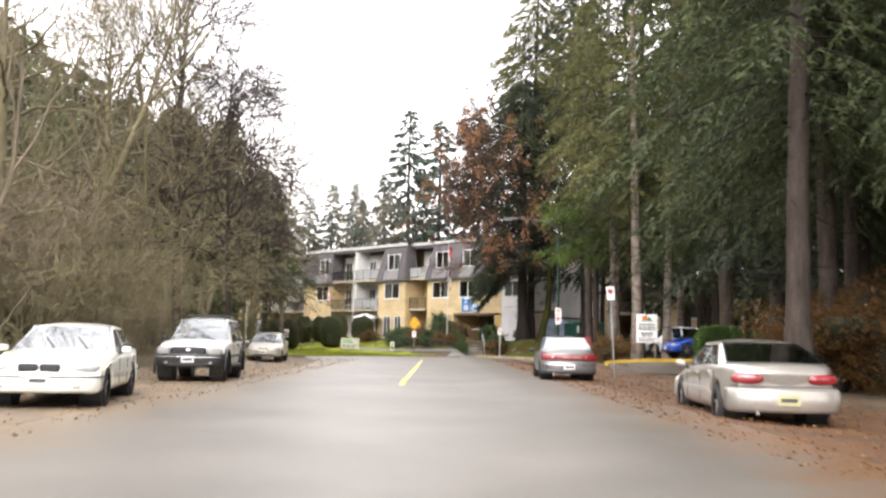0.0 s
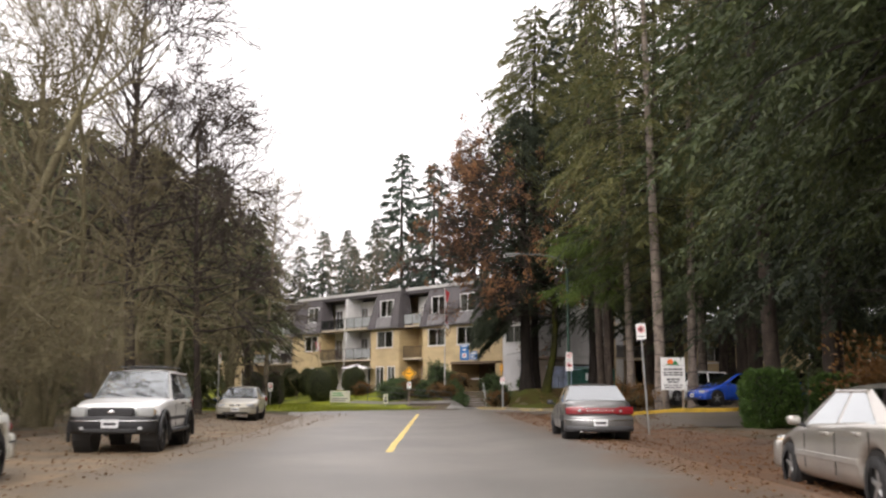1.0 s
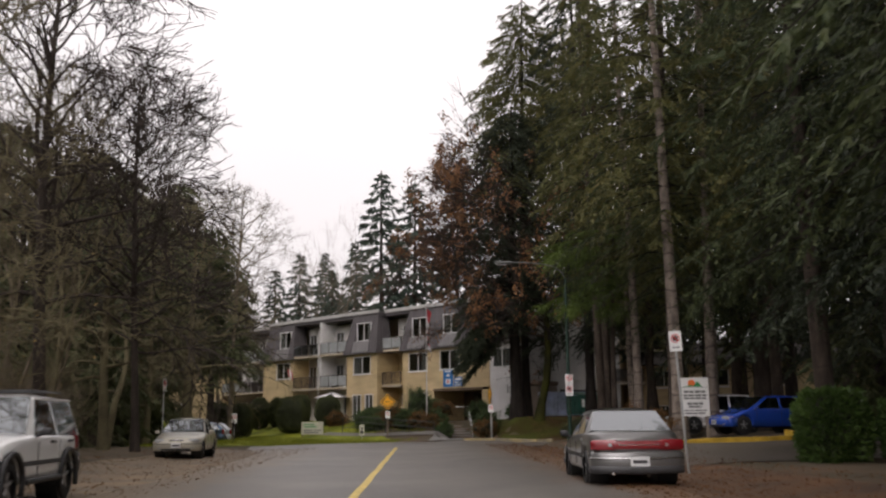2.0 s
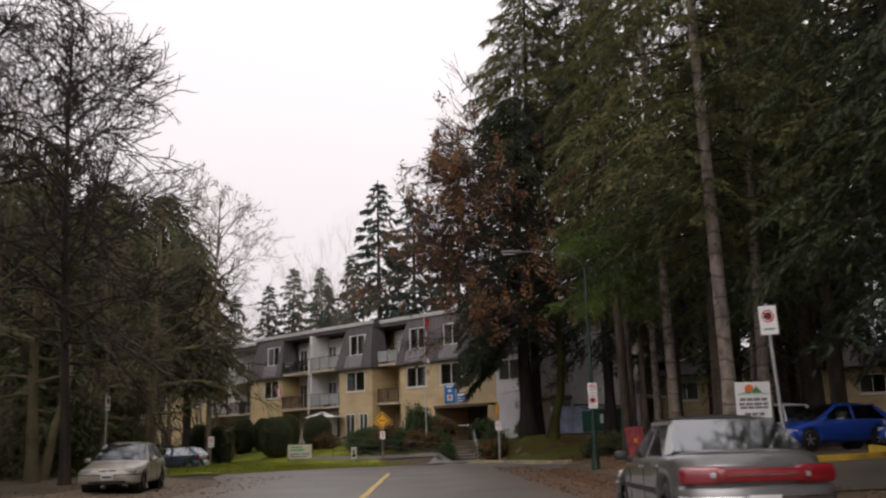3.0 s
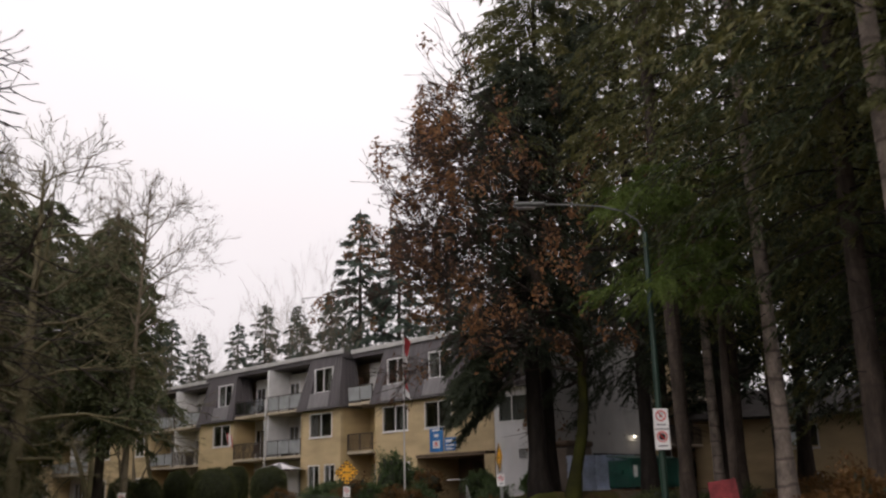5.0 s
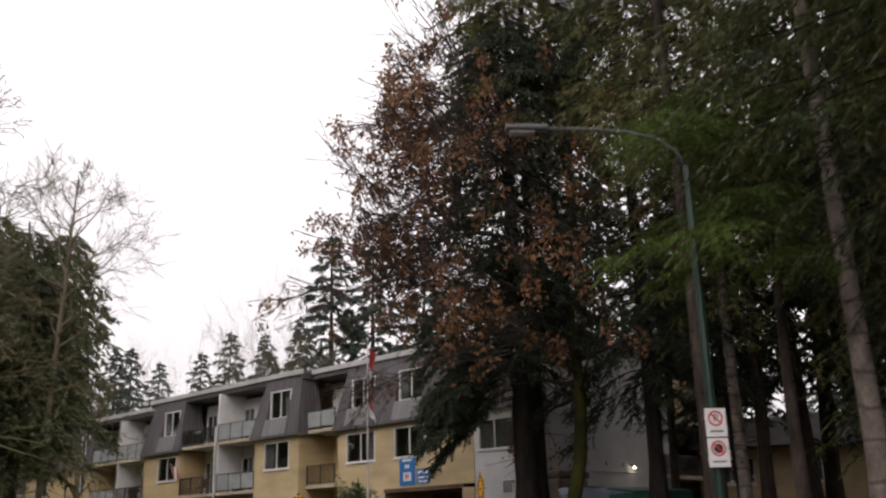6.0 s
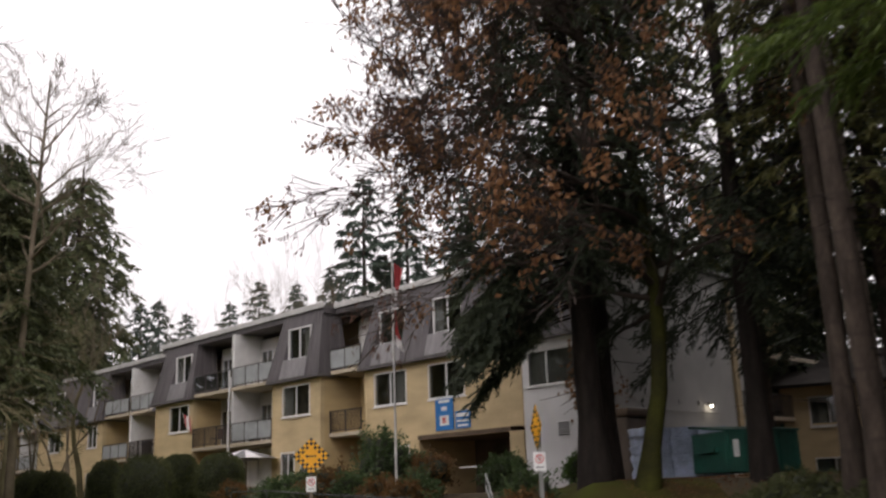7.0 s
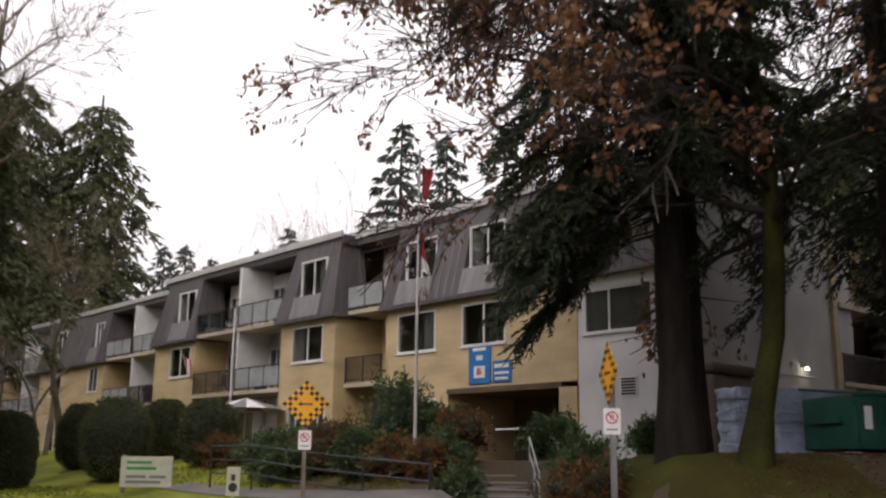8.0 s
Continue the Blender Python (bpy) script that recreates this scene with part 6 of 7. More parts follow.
for kind, x, y, t, s, tl in (
        (fir_b, 12.2, 51.5, 200, 0.9, 1.1), (fir_b, 10.0, 55.0, 20, 0.85, 1.15), (fir_e, 9.8, 24.0, 100, 0.95, 1.0), (fir_e, 11.4, 26.4, 50, 0.9, 1.05),
        (fir_a, 11.8, 39.2, 220, 1.05, 1.0), (fir_c, 13.4, 38.2, 300, 1.0, 1.0), (fir_b, 14.6, 40.4, 20, 0.95, 1.0), 
        (fir_b, 15.4, 61.5, 210, 0.95, 1.1), (fir_f, 10.9, 66.8, 70, 0.95, 1.1), (fir_b, 12.9, 69.4, 110, 0.9, 1.0), (fir_f, 14.6, 72.0, 190, 1.0, 1.0), (fir_w, 25.5, 83.0, 190, 0.9, 0.75), (fir_w, 15.0, 94.0, 10, 0.9, 0.75), (fir_w, 22.0, 94.0, 70, 0.9, 0.75), (fir_a, 16.5, 55.5, 250, 1.0, 1.1),
        (fir_a, 13.5, 33.0, 310, 1.0, 1.0), (fir_c, 13.0, 29.5, 80, 1.05, 1.05), (fir_a, 15.0, 24.0, 120, 1.1, 1.0),
        (fir_e, 9.4, 12.0, 40, 1.0, 1.0), (fir_a, 12.2, 16.5, 170, 1.1, 1.0), (fir_b, 16.5, 30.0, 260, 1.0, 1.0), (fir_w, 21.0, 58.0, 15, 1.1, 1.0),
        (fir_w, 22.0, 68.0, 95, 1.05, 1.0), (fir_w, 23.5, 76.0, 140, 1.0, 1.0), (fir_w, 17.8, 75.5, 60, 0.95, 0.8), (fir_w, 20.4, 79.5, 200, 1.0, 1.0), (fir_w, 19.4, 69.0, 310, 1.05, 1.0), (fir_c, 17.4, 60.0, 30, 1.2, 1.1), (fir_w, 16.6, 79.5, 20, 0.9, 0.75), (fir_w, 26.0, 50.0, 205, 1.1, 1.0), (fir_w, 27.0, 62.0, 290, 1.1, 1.0), (fir_w, 24.0, 40.0, 60, 1.1, 1.0),
        (fir_c, 11.0, 3.0, 60, 1.0, 1.0), (fir_a, 9.5, -8.0, 160, 1.0, 1.0), (fir_w, 30.0, 74.0, 120, 1.1, 1.0), (fir_w, 24.0, 79.0, 20, 1.0, 1.1),
        (fir_w, 18.5, 20.0, 20, 1.1, 1.0), (fir_w, 22.0, 28.0, 20, 1.1, 1.0), (fir_w, 34.0, 56.0, 20, 1.2, 1.0), (fir_w, 33.0, 44.0, 70, 1.2, 1.0)):
    plant(kind, x, y, t, s, tl)

# the near bright boughs by the lamp post
bough = fir("young hemlock with soft bright green boughs", 15, 10.6, 6.0, 3.2, 0.14, BARK_FIR, NEEDLE_BRIGHT, 44, 54, (0.14, 0.036), 0.24, 3, 0.4, "hemlocks", "hemlock tree", 30, bias=(203, 1.35))
settle(bough, 9.2, 56.4, 0)

# the dark trunk and the mossy trunk before the white wall
dark_fir = fir("large dark fir with hanging dark sprays by the white wall", 16, 20.5, 4.7, 5.0, 0.4, BARK_WET, NEEDLE_BLUE, 240, 84, (0.16, 0.05), 0.55, 6, 0.42, "trees by the entrance", blades=19, skirt=(190, 10.0), airy=(10.6, 17.5, 0.32))
settle(dark_fir, 6.4, 73.3, 0)
fir_h = fir("broad tall olive-green fir behind the dark one", 23, 29.5, 13.0, 4.9, 0.3, BARK_WET, NEEDLE_OLIVE, 190, 60, (0.19, 0.062), 0.4, 4, 0.5, "trees by the entrance", blades=18, airy=(13.0, 17.0, 0.4))
settle(fir_h, 7.2, 75.4, 0)
fir_g = fir("tall fir with dark boughs over the end wall", 20, 31, 5.0, 4.8, 0.3, BARK_WET, NEEDLE_BLUE, 210, 84, (0.17, 0.055), 0.5, 10, 0.5, "trees by the entrance", blades=18, airy=(8.6, 18.0, 0.13))
settle(fir_g, 11.0, 72.8, 0)
plant(fir_f, 13.3, 78.6, 200, 0.8)
plant(fir_w, 14.5, 101.0, 120, 1.25, 1.0)


def reaching_tree(label, seed, path, r, limbs, leaf, clumps, seeds, twig=BARK_DARK):
    """A crooked mossy trunk with long limbs that reach out, hung with withered leaves and seed clusters."""
    rng = np.random.default_rng(seed)
    top = thing("deciduous_tree", label, "deciduous tree", group="trees by the entrance")
    pts = [np.array(p) for p in path]
    rad = [r * (1.5 if k == 0 else 1 - 0.75 * k / (len(pts) - 1)) for k in range(len(pts))]
    trunk_mesh("trunk", pts, rad, BARK_MOSS, top, seed=seed)
    P = np.array(pts)
    segs, tips = [], []
    for z, az, rise, ln in limbs:
        q = np.array([np.interp(z, P[:, 2], P[:, 0]), np.interp(z, P[:, 2], P[:, 1]), z])
        a = radians(az)
        grow(rng, segs, tips, q, unit(np.array([math.cos(a), math.sin(a), rise])), ln, 0.1, 3, 0.6, 0.0, 0.1, (2, 4), 0.018)
    big = [s for s in segs if s[4] >= 3]
    v, f = tubes(big, 6)
    tagged(raw("limb", v, f, BARK_DARK, top, smooth=True), kind="stuff")
    v, f = tubes([s for s in segs if s[4] < 3], 3)
    tagged(raw("branchwork", v, f, twig, top), kind="stuff")
    T = np.array([t[0] for t in tips])
    for nm, mt, n, per, sz, rr, hang in (("foliage", leaf, clumps, 26, (0.19, 0.125), 0.15, 0.8), ("hanging_seed", SEED_DARK, seeds, 5, (0.2, 0.05), 0.05, 3.0)):
        c = T[rng.integers(0, len(T), n)] + rng.normal(0, 0.1, (n, 3)) - [0, 0, 0.12]
        at = np.repeat(c, per, 0) + rng.normal(0, rr, (n * per, 3)) * [1, 1, 1.5]
        v, f = leaves(rng, at, rng.normal(size=at.shape) - [0, 0, hang], sz[0], sz[1], 0.4)
        tagged(raw(nm, v, f, mt, top, "withered brown leaves"), kind="stuff")
    return top


MOSSY_PATH = [(0, 0, -0.4), (0.25, 0.05, 1.0), (0.62, 0.1, 2.6), (0.75, 0.1, 4.2), (0.72, 0.05, 6.0), (0.55, 0, 8.0), (0.3, 0, 10.5), (0.0, 0, 13.5), (-0.2, 0, 16.5)]
rt = random.Random(3)
brown = reaching_tree("mossy leaning tree with withered orange-brown leaves", 21, MOSSY_PATH, 0.3,
                      [(4.8 + 0.42 * k, 120 + (k * 67) % 150 + rt.uniform(-15, 15), rt.uniform(0.0, 0.35), rt.uniform(2.4, 3.8)) for k in range(26)] +
                      [(5.0 + 1.1 * k, (k * 83) % 360 - 90, rt.uniform(0.0, 0.4), rt.uniform(2.0, 3.2)) for k in range(9)], BROWN_LEAF, 250, 300)
settle(brown, 7.55, 72.3, 0)
REACH_PATH = [(0, 0, -0.4), (0.05, 0.0, 2.0), (0.0, 0.1, 5.0), (-0.2, 0.1, 8.0), (-0.4, 0, 11.0), (-0.5, 0, 15.0), (-0.6, 0, 18.0)]
brown2 = reaching_tree("spreading tree with hanging seed clusters and brown leaves", 22, REACH_PATH, 0.17,
                       [(7.4 + 0.62 * k, 160 + (k * 47) % 75 + rt.uniform(-10, 10), rt.uniform(0.0, 0.25), rt.uniform(3.1, 4.3) * (1 - 0.025 * k)) for k in range(16)], BROWN_LEAF, 135, 1000)
settle(brown2, 6.6, 74.0, 0)

# left-hand wood: bare trees, thicket, cedars
bare_a = crown_tree("tall bare tree with a dense crown of dark twigs", 38, 16.5, 0.16, BARK_DARK, 3.6, 4.5, 48, 0.6, 0.0, 0.017)
bare_d = crown_tree("bare round-crowned tree behind the lawn", 42, 19.5, 0.18, TWIG, 9.5, 3.9, 20, 0.8, 0.02, 0.0095)
bare_e = crown_tree("mossy bare tree with a low spreading crown of fine twigs", 43, 15.5, 0.27, TWIG_MOSSY, 3.0, 5.0, 26, 0.45, 0.0, 0.014, spread=0.85)
bare_b = bare_tree("mossy bare tree with spreading limbs", 37, 14, 0.2, TWIG_MOSSY, 1, 5, 0.9, 0.03, 0.2, kids=(3, 4), thin=0.008, reach=4.6)
bare_c = bare_tree("slim bare alder with several stems", 33, 15, 0.1, TWIG, 3, 4, 0.5, 0.08, 0.22, kids=(2, 3))
thick_a = bare_tree("tangled brown thicket of bare stems", 34, 6.0, 0.04, TWIG, 10, 4, 0.8, 0.02, 0.75, TAN_LEAF, 500, (0.08, 0.05), 0.3, "thicket", "thicket_shrub", "shrub", 0.08, (2, 3), thin=0.006, bend=0.3)
thick_b = bare_tree("tangled olive-brown thicket of mossy stems", 35, 7.0, 0.04, TWIG_MOSSY, 10, 4, 0.85, 0.03, 0.7, TAN_LEAF, 400, (0.08, 0.05), 0.3, "thicket", "thicket_shrub", "shrub", 0.08, (2, 3), thin=0.006, bend=0.3)
cedar = fir("dense dark cedar with drooping sprays", 36, 15, 1.2, 3.2, 0.28, BARK_FIR, CEDAR_GREEN, 250, 26, (0.3, 0.11), 0.55, 0, 0.42, "cedars of the wood", "cedar tree", 8)
cedar_far = fir("dark cedar deep in the wood", 39, 15, 1.0, 3.0, 0.28, BARK_DARK, CEDAR_GREEN, 110, 16, (0.5, 0.18), 0.5, 0, 0.36, "cedars of the wood", "cedar tree", 7)
cedar_high = fir("dark cedar with a bare lower trunk beside the lawn", 44, 16, 5.4, 3.5, 0.28, BARK_DARK, CEDAR_GREEN, 200, 28, (0.3, 0.11), 0.5, 6, 0.42, "cedars of the wood", "cedar tree", 8)
settle(cedar_high, -14.9, 82.0, 0)
plant(cedar_high, -18.2, 75.6, 100, 1.0)
settle(cedar_far, -24.0, 64.0, 0, 1.2)
settle(bare_a, -10.6, 49.0, 0, 1.0)
bare_f = crown_tree("large bare tree with ascending dark limbs over the shoulder", 45, 18.5, 0.2, BARK_DARK, 4.4, 5.4, 44, 0.95, 0.0, 0.016, lean=0.5)
settle(bare_f, -10.9, 40.5, 0)
bare_g = bare_tree("tall bare alder with a sheaf of upright mossy stems", 46, 18.5, 0.11, TWIG_MOSSY, 4, 5, 0.48, 0.11, 0.16, kids=(2, 4), thin=0.011, reach=3.4)
settle(bare_g, -11.6, 34.5, 0, 0.88)
plant(bare_g, -12.6, 44.5, 150, 0.8)
plant(bare_e, -11.8, 34.0, 140, 0.85)
plant(bare_e, -12.85, 66.0, 300, 1.0)
settle(bare_d, -13.2, 80.8, 0)
plant(bare_e, -19.0, 94.0, 30, 0.75)
settle(bare_e, -19.6, 76.5, 0)
plant(bare_e, -12.6, 51.5, 75, 0.8)
plant(bare_e, -12.4, 27.0, 160, 0.85)
plant(bare_e, -14.4, 64.0, 220, 0.72)
settle(bare_b, -11.6, 30.5, 60)
settle(bare_c, -15.0, 50.5, 30, 0.85)
settle(thick_a, -11.2, 22.0, 0)
settle(thick_b, -11.8, 28.0, 0)
settle(cedar, -16.5, 36.0, 0, 0.6)
rw = random.Random(5)
for kind, x, y, s in ((bare_c, -15.6, 90.0, 0.7), (bare_b, -19.5, 95.5, 0.8), (bare_c, -14.6, 46.5, 0.85), (bare_c, -11.8, 22.5, 0.95), (bare_b, -13.8, 18.5, 0.9),
                      (bare_c, -16.8, 31.0, 0.95), (bare_b, -13.8, 55.5, 0.75), (bare_c, -17.0, 40.5, 0.9), (bare_c, -16.4, 61.0, 0.75), (bare_c, -19.5, 76.5, 0.75),
                      (bare_c, -12.8, 10.0, 1.0), (bare_c, -12.0, 2.0, 1.0), (bare_c, -13.0, -8.0, 1.0), (bare_b, -23.0, 88.0, 0.8),
                      (bare_c, -17.5, 97.5, 0.8), (bare_b, -15.0, 93.5, 0.7)):
    plant(kind, x, y, rw.uniform(0, 360), s, rw.uniform(0.95, 1.1))
for k in range(20):
    y = 12 + k * 2.2 + rw.uniform(-0.5, 0.5)
    plant(thick_a if k % 2 else thick_b, -10.9 - rw.uniform(0, 3.0) - (2.6 if y > 38 else 0), y, rw.uniform(0, 360), rw.uniform(0.7, 0.95) * (0.75 if y > 38 else 1.0))
for x, y, s in ((-18.0, 24.0, 1.0), (-20.0, 30.0, 1.1), (-15.2, 43.5, 0.85), (-18.5, 49.0, 1.0), (-16.2, 54.5, 0.9), (-20.5, 61.0, 1.0), (-18.4, 66.5, 0.95), (-22.0, 72.0, 1.05), (-21.0, 80.0, 0.95),
                (-25.0, 85.0, 1.1), (-24.0, 42.0, 1.3), (-22.0, 18.0, 1.2), (-19.0, 10.0, 1.2), (-26.0, 54.0, 1.2), (-16.0, 15.0, 1.0), (-27.0, 95.0, 1.1), (-30.0, 76.0, 1.3),
                (-29.0, 34.0, 1.4), (-26.0, 24.0, 1.3), (-17.0, 2.0, 1.1)):
    plant(cedar if abs(x) < 17 else cedar_far, x, y, rw.uniform(0, 360), s * (0.64 if y < 57 else 0.9), rw.uniform(0.9, 1.2))

for x, y, s in ((18.4, 95.0, 0.9), (21.5, 98.0, 0.9), (17.5, 34.0, 0.8), (15.5, 43.5, 0.55), (23.0, 46.0, 1.0), (17.0, 26.5, 0.9), (14.5, 20.5, 0.8), (33.5, 69.0, 1.0), (36.0, 58.0, 1.0), (21.5, 25.0, 1.0), (13.8, 12.0, 0.9), (30.0, 66.0, 1.1), (25.0, 35.0, 1.1)):
    plant(cedar_far, x, y, rw.uniform(0, 360), s, rw.uniform(0.9, 1.2))

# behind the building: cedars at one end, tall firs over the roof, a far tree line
far_fir = fir("distant tall fir above the roof", 41, 34, 6, 7.0, 0.5, BARK_DARK, NEEDLE_HAZY, 100, 26, (0.8, 0.3), 0.2, 0, 0.75, "distant firs", blades=8)
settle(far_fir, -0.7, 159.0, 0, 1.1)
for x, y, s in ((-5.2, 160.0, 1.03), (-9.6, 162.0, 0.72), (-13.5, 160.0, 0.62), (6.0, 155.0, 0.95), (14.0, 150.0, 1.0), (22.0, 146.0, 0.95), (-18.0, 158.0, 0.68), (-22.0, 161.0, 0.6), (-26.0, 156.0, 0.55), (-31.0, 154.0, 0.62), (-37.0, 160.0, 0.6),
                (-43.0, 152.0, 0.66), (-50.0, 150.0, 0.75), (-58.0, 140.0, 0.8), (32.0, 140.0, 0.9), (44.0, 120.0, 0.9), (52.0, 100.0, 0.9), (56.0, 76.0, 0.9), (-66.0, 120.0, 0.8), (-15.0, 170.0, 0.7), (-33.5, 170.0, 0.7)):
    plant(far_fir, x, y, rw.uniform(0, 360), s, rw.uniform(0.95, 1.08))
for kind, x, y, s in ((cedar, -31.2, 132.5, 3.45), (cedar, -37.6, 129.5, 3.6), (cedar, -39.8, 121.0, 3.3), (cedar, -19.2, 80.3, 1.25), (cedar, -25.0, 88.4, 1.5),
                      (cedar_far, -17.2, 72.0, 0.9), (cedar_far, -15.4, 58.5, 0.7), (cedar_far, -46.0, 112.0, 1.85),
                      (cedar_far, -51.0, 104.0, 1.8), (cedar_far, -46.0, 96.0, 1.9), (cedar_far, -40.0, 88.0, 1.7)):
    plant(kind, x, y, rw.uniform(0, 360), s, 1.0)
for x, y, s in ((-15.6, 140.0, 1.6), (-10.6, 140.0, 1.6), (-21.0, 139.0, 1.2)):
    plant(bare_c, x, y, rw.uniform(0, 360), s)

# clipped yews on the lawn, hedges, shrubs
for k, (x, y, sx, top_z) in enumerate(((-13.1, 84.6, 0.9, 2.75), (-12.4, 88.8, 0.85, 3.25), (-10.9, 88.2, 0.75, 3.2), (-9.3, 83.9, 1.12, 3.2), (-9.2, 88.6, 0.85, 3.45), (-6.75, 85.5, 1.0, 3.25), (-15.4, 88.4, 0.85, 2.9))):
    shrub("clipped_yew", "clipped dark green yew with a rounded top", "shrub", (x, y), (sx, sx, (top_z - ground_z(x, y)) / 2), 50 + k, TOPIARY_GREEN, 11000, (0.08, 0.045), 2.5, "clipped yews on the lawn", 0.1)
for k, (x, y, sx, sy, sz) in enumerate(((10.45, 35.9, 0.82, 0.8, 0.9), (12.15, 35.0, 0.72, 0.75, 0.8), (13.6, 34.2, 0.75, 0.75, 0.84))):
    shrub("hedge", "boxy clipped laurel hedge with glossy leaves", "hedge", (x, y), (sx, sy, sz), 60 + k, HEDGE_GREEN, 9000, (0.12, 0.065), 4.5, "hedges by the driveway", 0.22)
for k, (x, y, s, h, m, lab) in enumerate((
        (13.0, 60.2, 1.4, 0.6, SHRUB_RUST, "rusty brown winter shrub under the firs"), (10.4, 24.0, 2.3, 1.2, SHRUB_RUST, "rusty shrub beside the shoulder"),
        (8.2, 46.9, 0.95, 0.56, SHRUB_RUST, "rusty shrub beside the sign board"), (0.1, 78.7, 0.8, 1.2, SHRUB_GREEN, "tall green rhododendron by the flagpole"), (-1.6, 79.2, 0.95, 0.7, SHRUB_RUST, "rusty shrub on the planted bank"),
        (1.0, 79.4, 0.8, 0.7, SHRUB_GREEN, "green shrub on the planted bank"), (-3.4, 80.6, 0.9, 0.6, SHRUB_GREEN, "green shrub on the planted bank"), (0.2, 76.9, 0.7, 0.5, SHRUB_RUST, "low rusty shrub on the planted bank"),
        (1.35, 76.9, 0.6, 0.55, SHRUB_GREEN, "low green shrub beside the steps"), (4.4, 73.2, 0.72, 0.85, SHRUB_GREEN, "loose green shrub beside the steps"), (4.3, 72.2, 0.7, 0.6, SHRUB_RUST, "rusty shrub on the slope by the steps"),
        (6.55, 77.6, 0.45, 0.45, HEDGE_GREEN, "small bright green bush before the white wall"), (10.2, 67.8, 0.75, 0.6, TOPIARY_GREEN, "low round clipped bush"), (11.7, 67.2, 0.75, 0.55, TOPIARY_GREEN, "low round clipped bush"),
        (13.0, 66.6, 0.8, 0.6, TOPIARY_GREEN, "low round clipped bush"), (9.1, 66.8, 0.85, 0.5, TOPIARY_GREEN, "low dark clipped bush under the firs"), (10.9, 65.4, 0.85, 0.5, TOPIARY_GREEN, "low dark clipped bush under the firs"),
        (4.4, 80.4, 0.8, 0.6, SHRUB_GREEN, "green shrub beside the entrance path"), (1.75, 75.5, 0.5, 0.5, SHRUB_GREEN, "green shrub below the steps"), (0.95, 76.2, 0.6, 0.42, SHRUB_RUST, "low rusty shrub behind the rail"), (-0.7, 77.5, 0.75, 0.62, SHRUB_GREEN, "green shrub on the planted bank"), (1.7, 78.3, 0.65, 0.7, SHRUB_RUST, "rusty shrub beside the landing"), (-2.9, 79.0, 0.7, 0.45, SHRUB_GREEN, "green shrub on the planted bank"), (-5.9, 84.4, 0.7, 0.5, SHRUB_RUST, "rusty shrub before the patio"), (-3.0, 84.4, 0.7, 0.5, SHRUB_GREEN, "green shrub before the ground floor"))):
    shrub("shrub", lab, "shrub", (x, y), (s, s * 0.9, h), 70 + k, m, int(3200 * s * s) + 1200, (0.15, 0.062) if m is SHRUB_GREEN else (0.11, 0.055), 2.0, "garden shrubs", 0.75, loose=0.2)


# ---- leaves on the ground, grass blades ----
def litter(name, label, count, area, leaf, seed, size=(0.09, 0.06)):
    rng = np.random.default_rng(seed)
    x = rng.uniform(area[0], area[1], count)
    y = rng.uniform(area[2], area[3], count)
    z = np.array([ground_z(a, b) for a, b in zip(x, y)]) + 0.012
    v, f = leaves(rng, np.stack([x, y, z], 1), np.stack([rng.normal(size=count), rng.normal(size=count), rng.uniform(0, 0.25, count)], 1), size[0], size[1])
    return tagged(raw(name, v, f, leaf), label, "leaf litter", kind="stuff")


litter("leaf_litter", "fallen orange-brown leaves on the dirt shoulder", 9000, (3.3, 8.5, 8, 60), LITTER, 81, (0.055, 0.035))
litter("leaf_litter", "fallen brown leaves on the dirt shoulder", 3500, (-10.5, -4.6, 8, 58), LITTER, 82, (0.055, 0.035))
litter("leaf_litter", "fallen brown leaves under the trees by the wall", 9000, (7.0, 15.0, 64, 76), LITTER, 83, (0.07, 0.045))
rng = np.random.default_rng(84)
n = 26000
gx_, gy_ = rng.uniform(-14, 0.5, n), rng.uniform(57, 86, n)
keep = (gy_ > 58.2) & (gx_ < -9.4) | (gy_ > 63 + (gx_ + 8) * 1.15) & (gy_ > 59)
keep &= np.abs((gy_ - 73.9) + gx_ * 0.98) > 1.25
gx_, gy_ = gx_[keep], gy_[keep]
keep = np.array([-(a - BX) * UY + (b - BY) * UX < -3 for a, b in zip(gx_, gy_)])
gx_, gy_ = gx_[keep], gy_[keep]
gz_ = np.array([ground_z(a, b) for a, b in zip(gx_, gy_)]) + 0.015
v, f = leaves(rng, np.stack([gx_, gy_, gz_], 1), np.stack([rng.normal(0, 0.35, len(gx_)), rng.normal(0, 0.35, len(gx_)), np.ones(len(gx_))], 1), 0.1, 0.035)
tagged(raw("grass", v, f, GRASS_BLADE), "tufts of bright wet grass", "grass", kind="stuff")


# ---- signs, posts, lamp, flag ----
def words(text, size, m, material, parent, name="lettering"):
    c = bpy.data.curves.new(name, "FONT")
    c.body, c.size, c.align_x, c.align_y, c.extrude = text, size, "CENTER", "CENTER", 0.001
    ob = new(name, c)
    c.materials.append(material)
    ob.parent = parent
    ob.matrix_local = m
    return ob


def ring(r0, r1, y, z, n=28):
    bm = bmesh.new()
    a = [bm.verts.new((r0 * math.cos(t), y, z + r0 * math.sin(t))) for t in np.linspace(0, math.tau, n, endpoint=False)]
    b = [bm.verts.new((r1 * math.cos(t), y, z + r1 * math.sin(t))) for t in np.linspace(0, math.tau, n, endpoint=False)]
    for i in range(n):
        bm.faces.new((a[i], a[(i + 1) % n], b[(i + 1) % n], b[i]))
    return bm


FACE = Matrix.Rotation(radians(90), 4, "X")


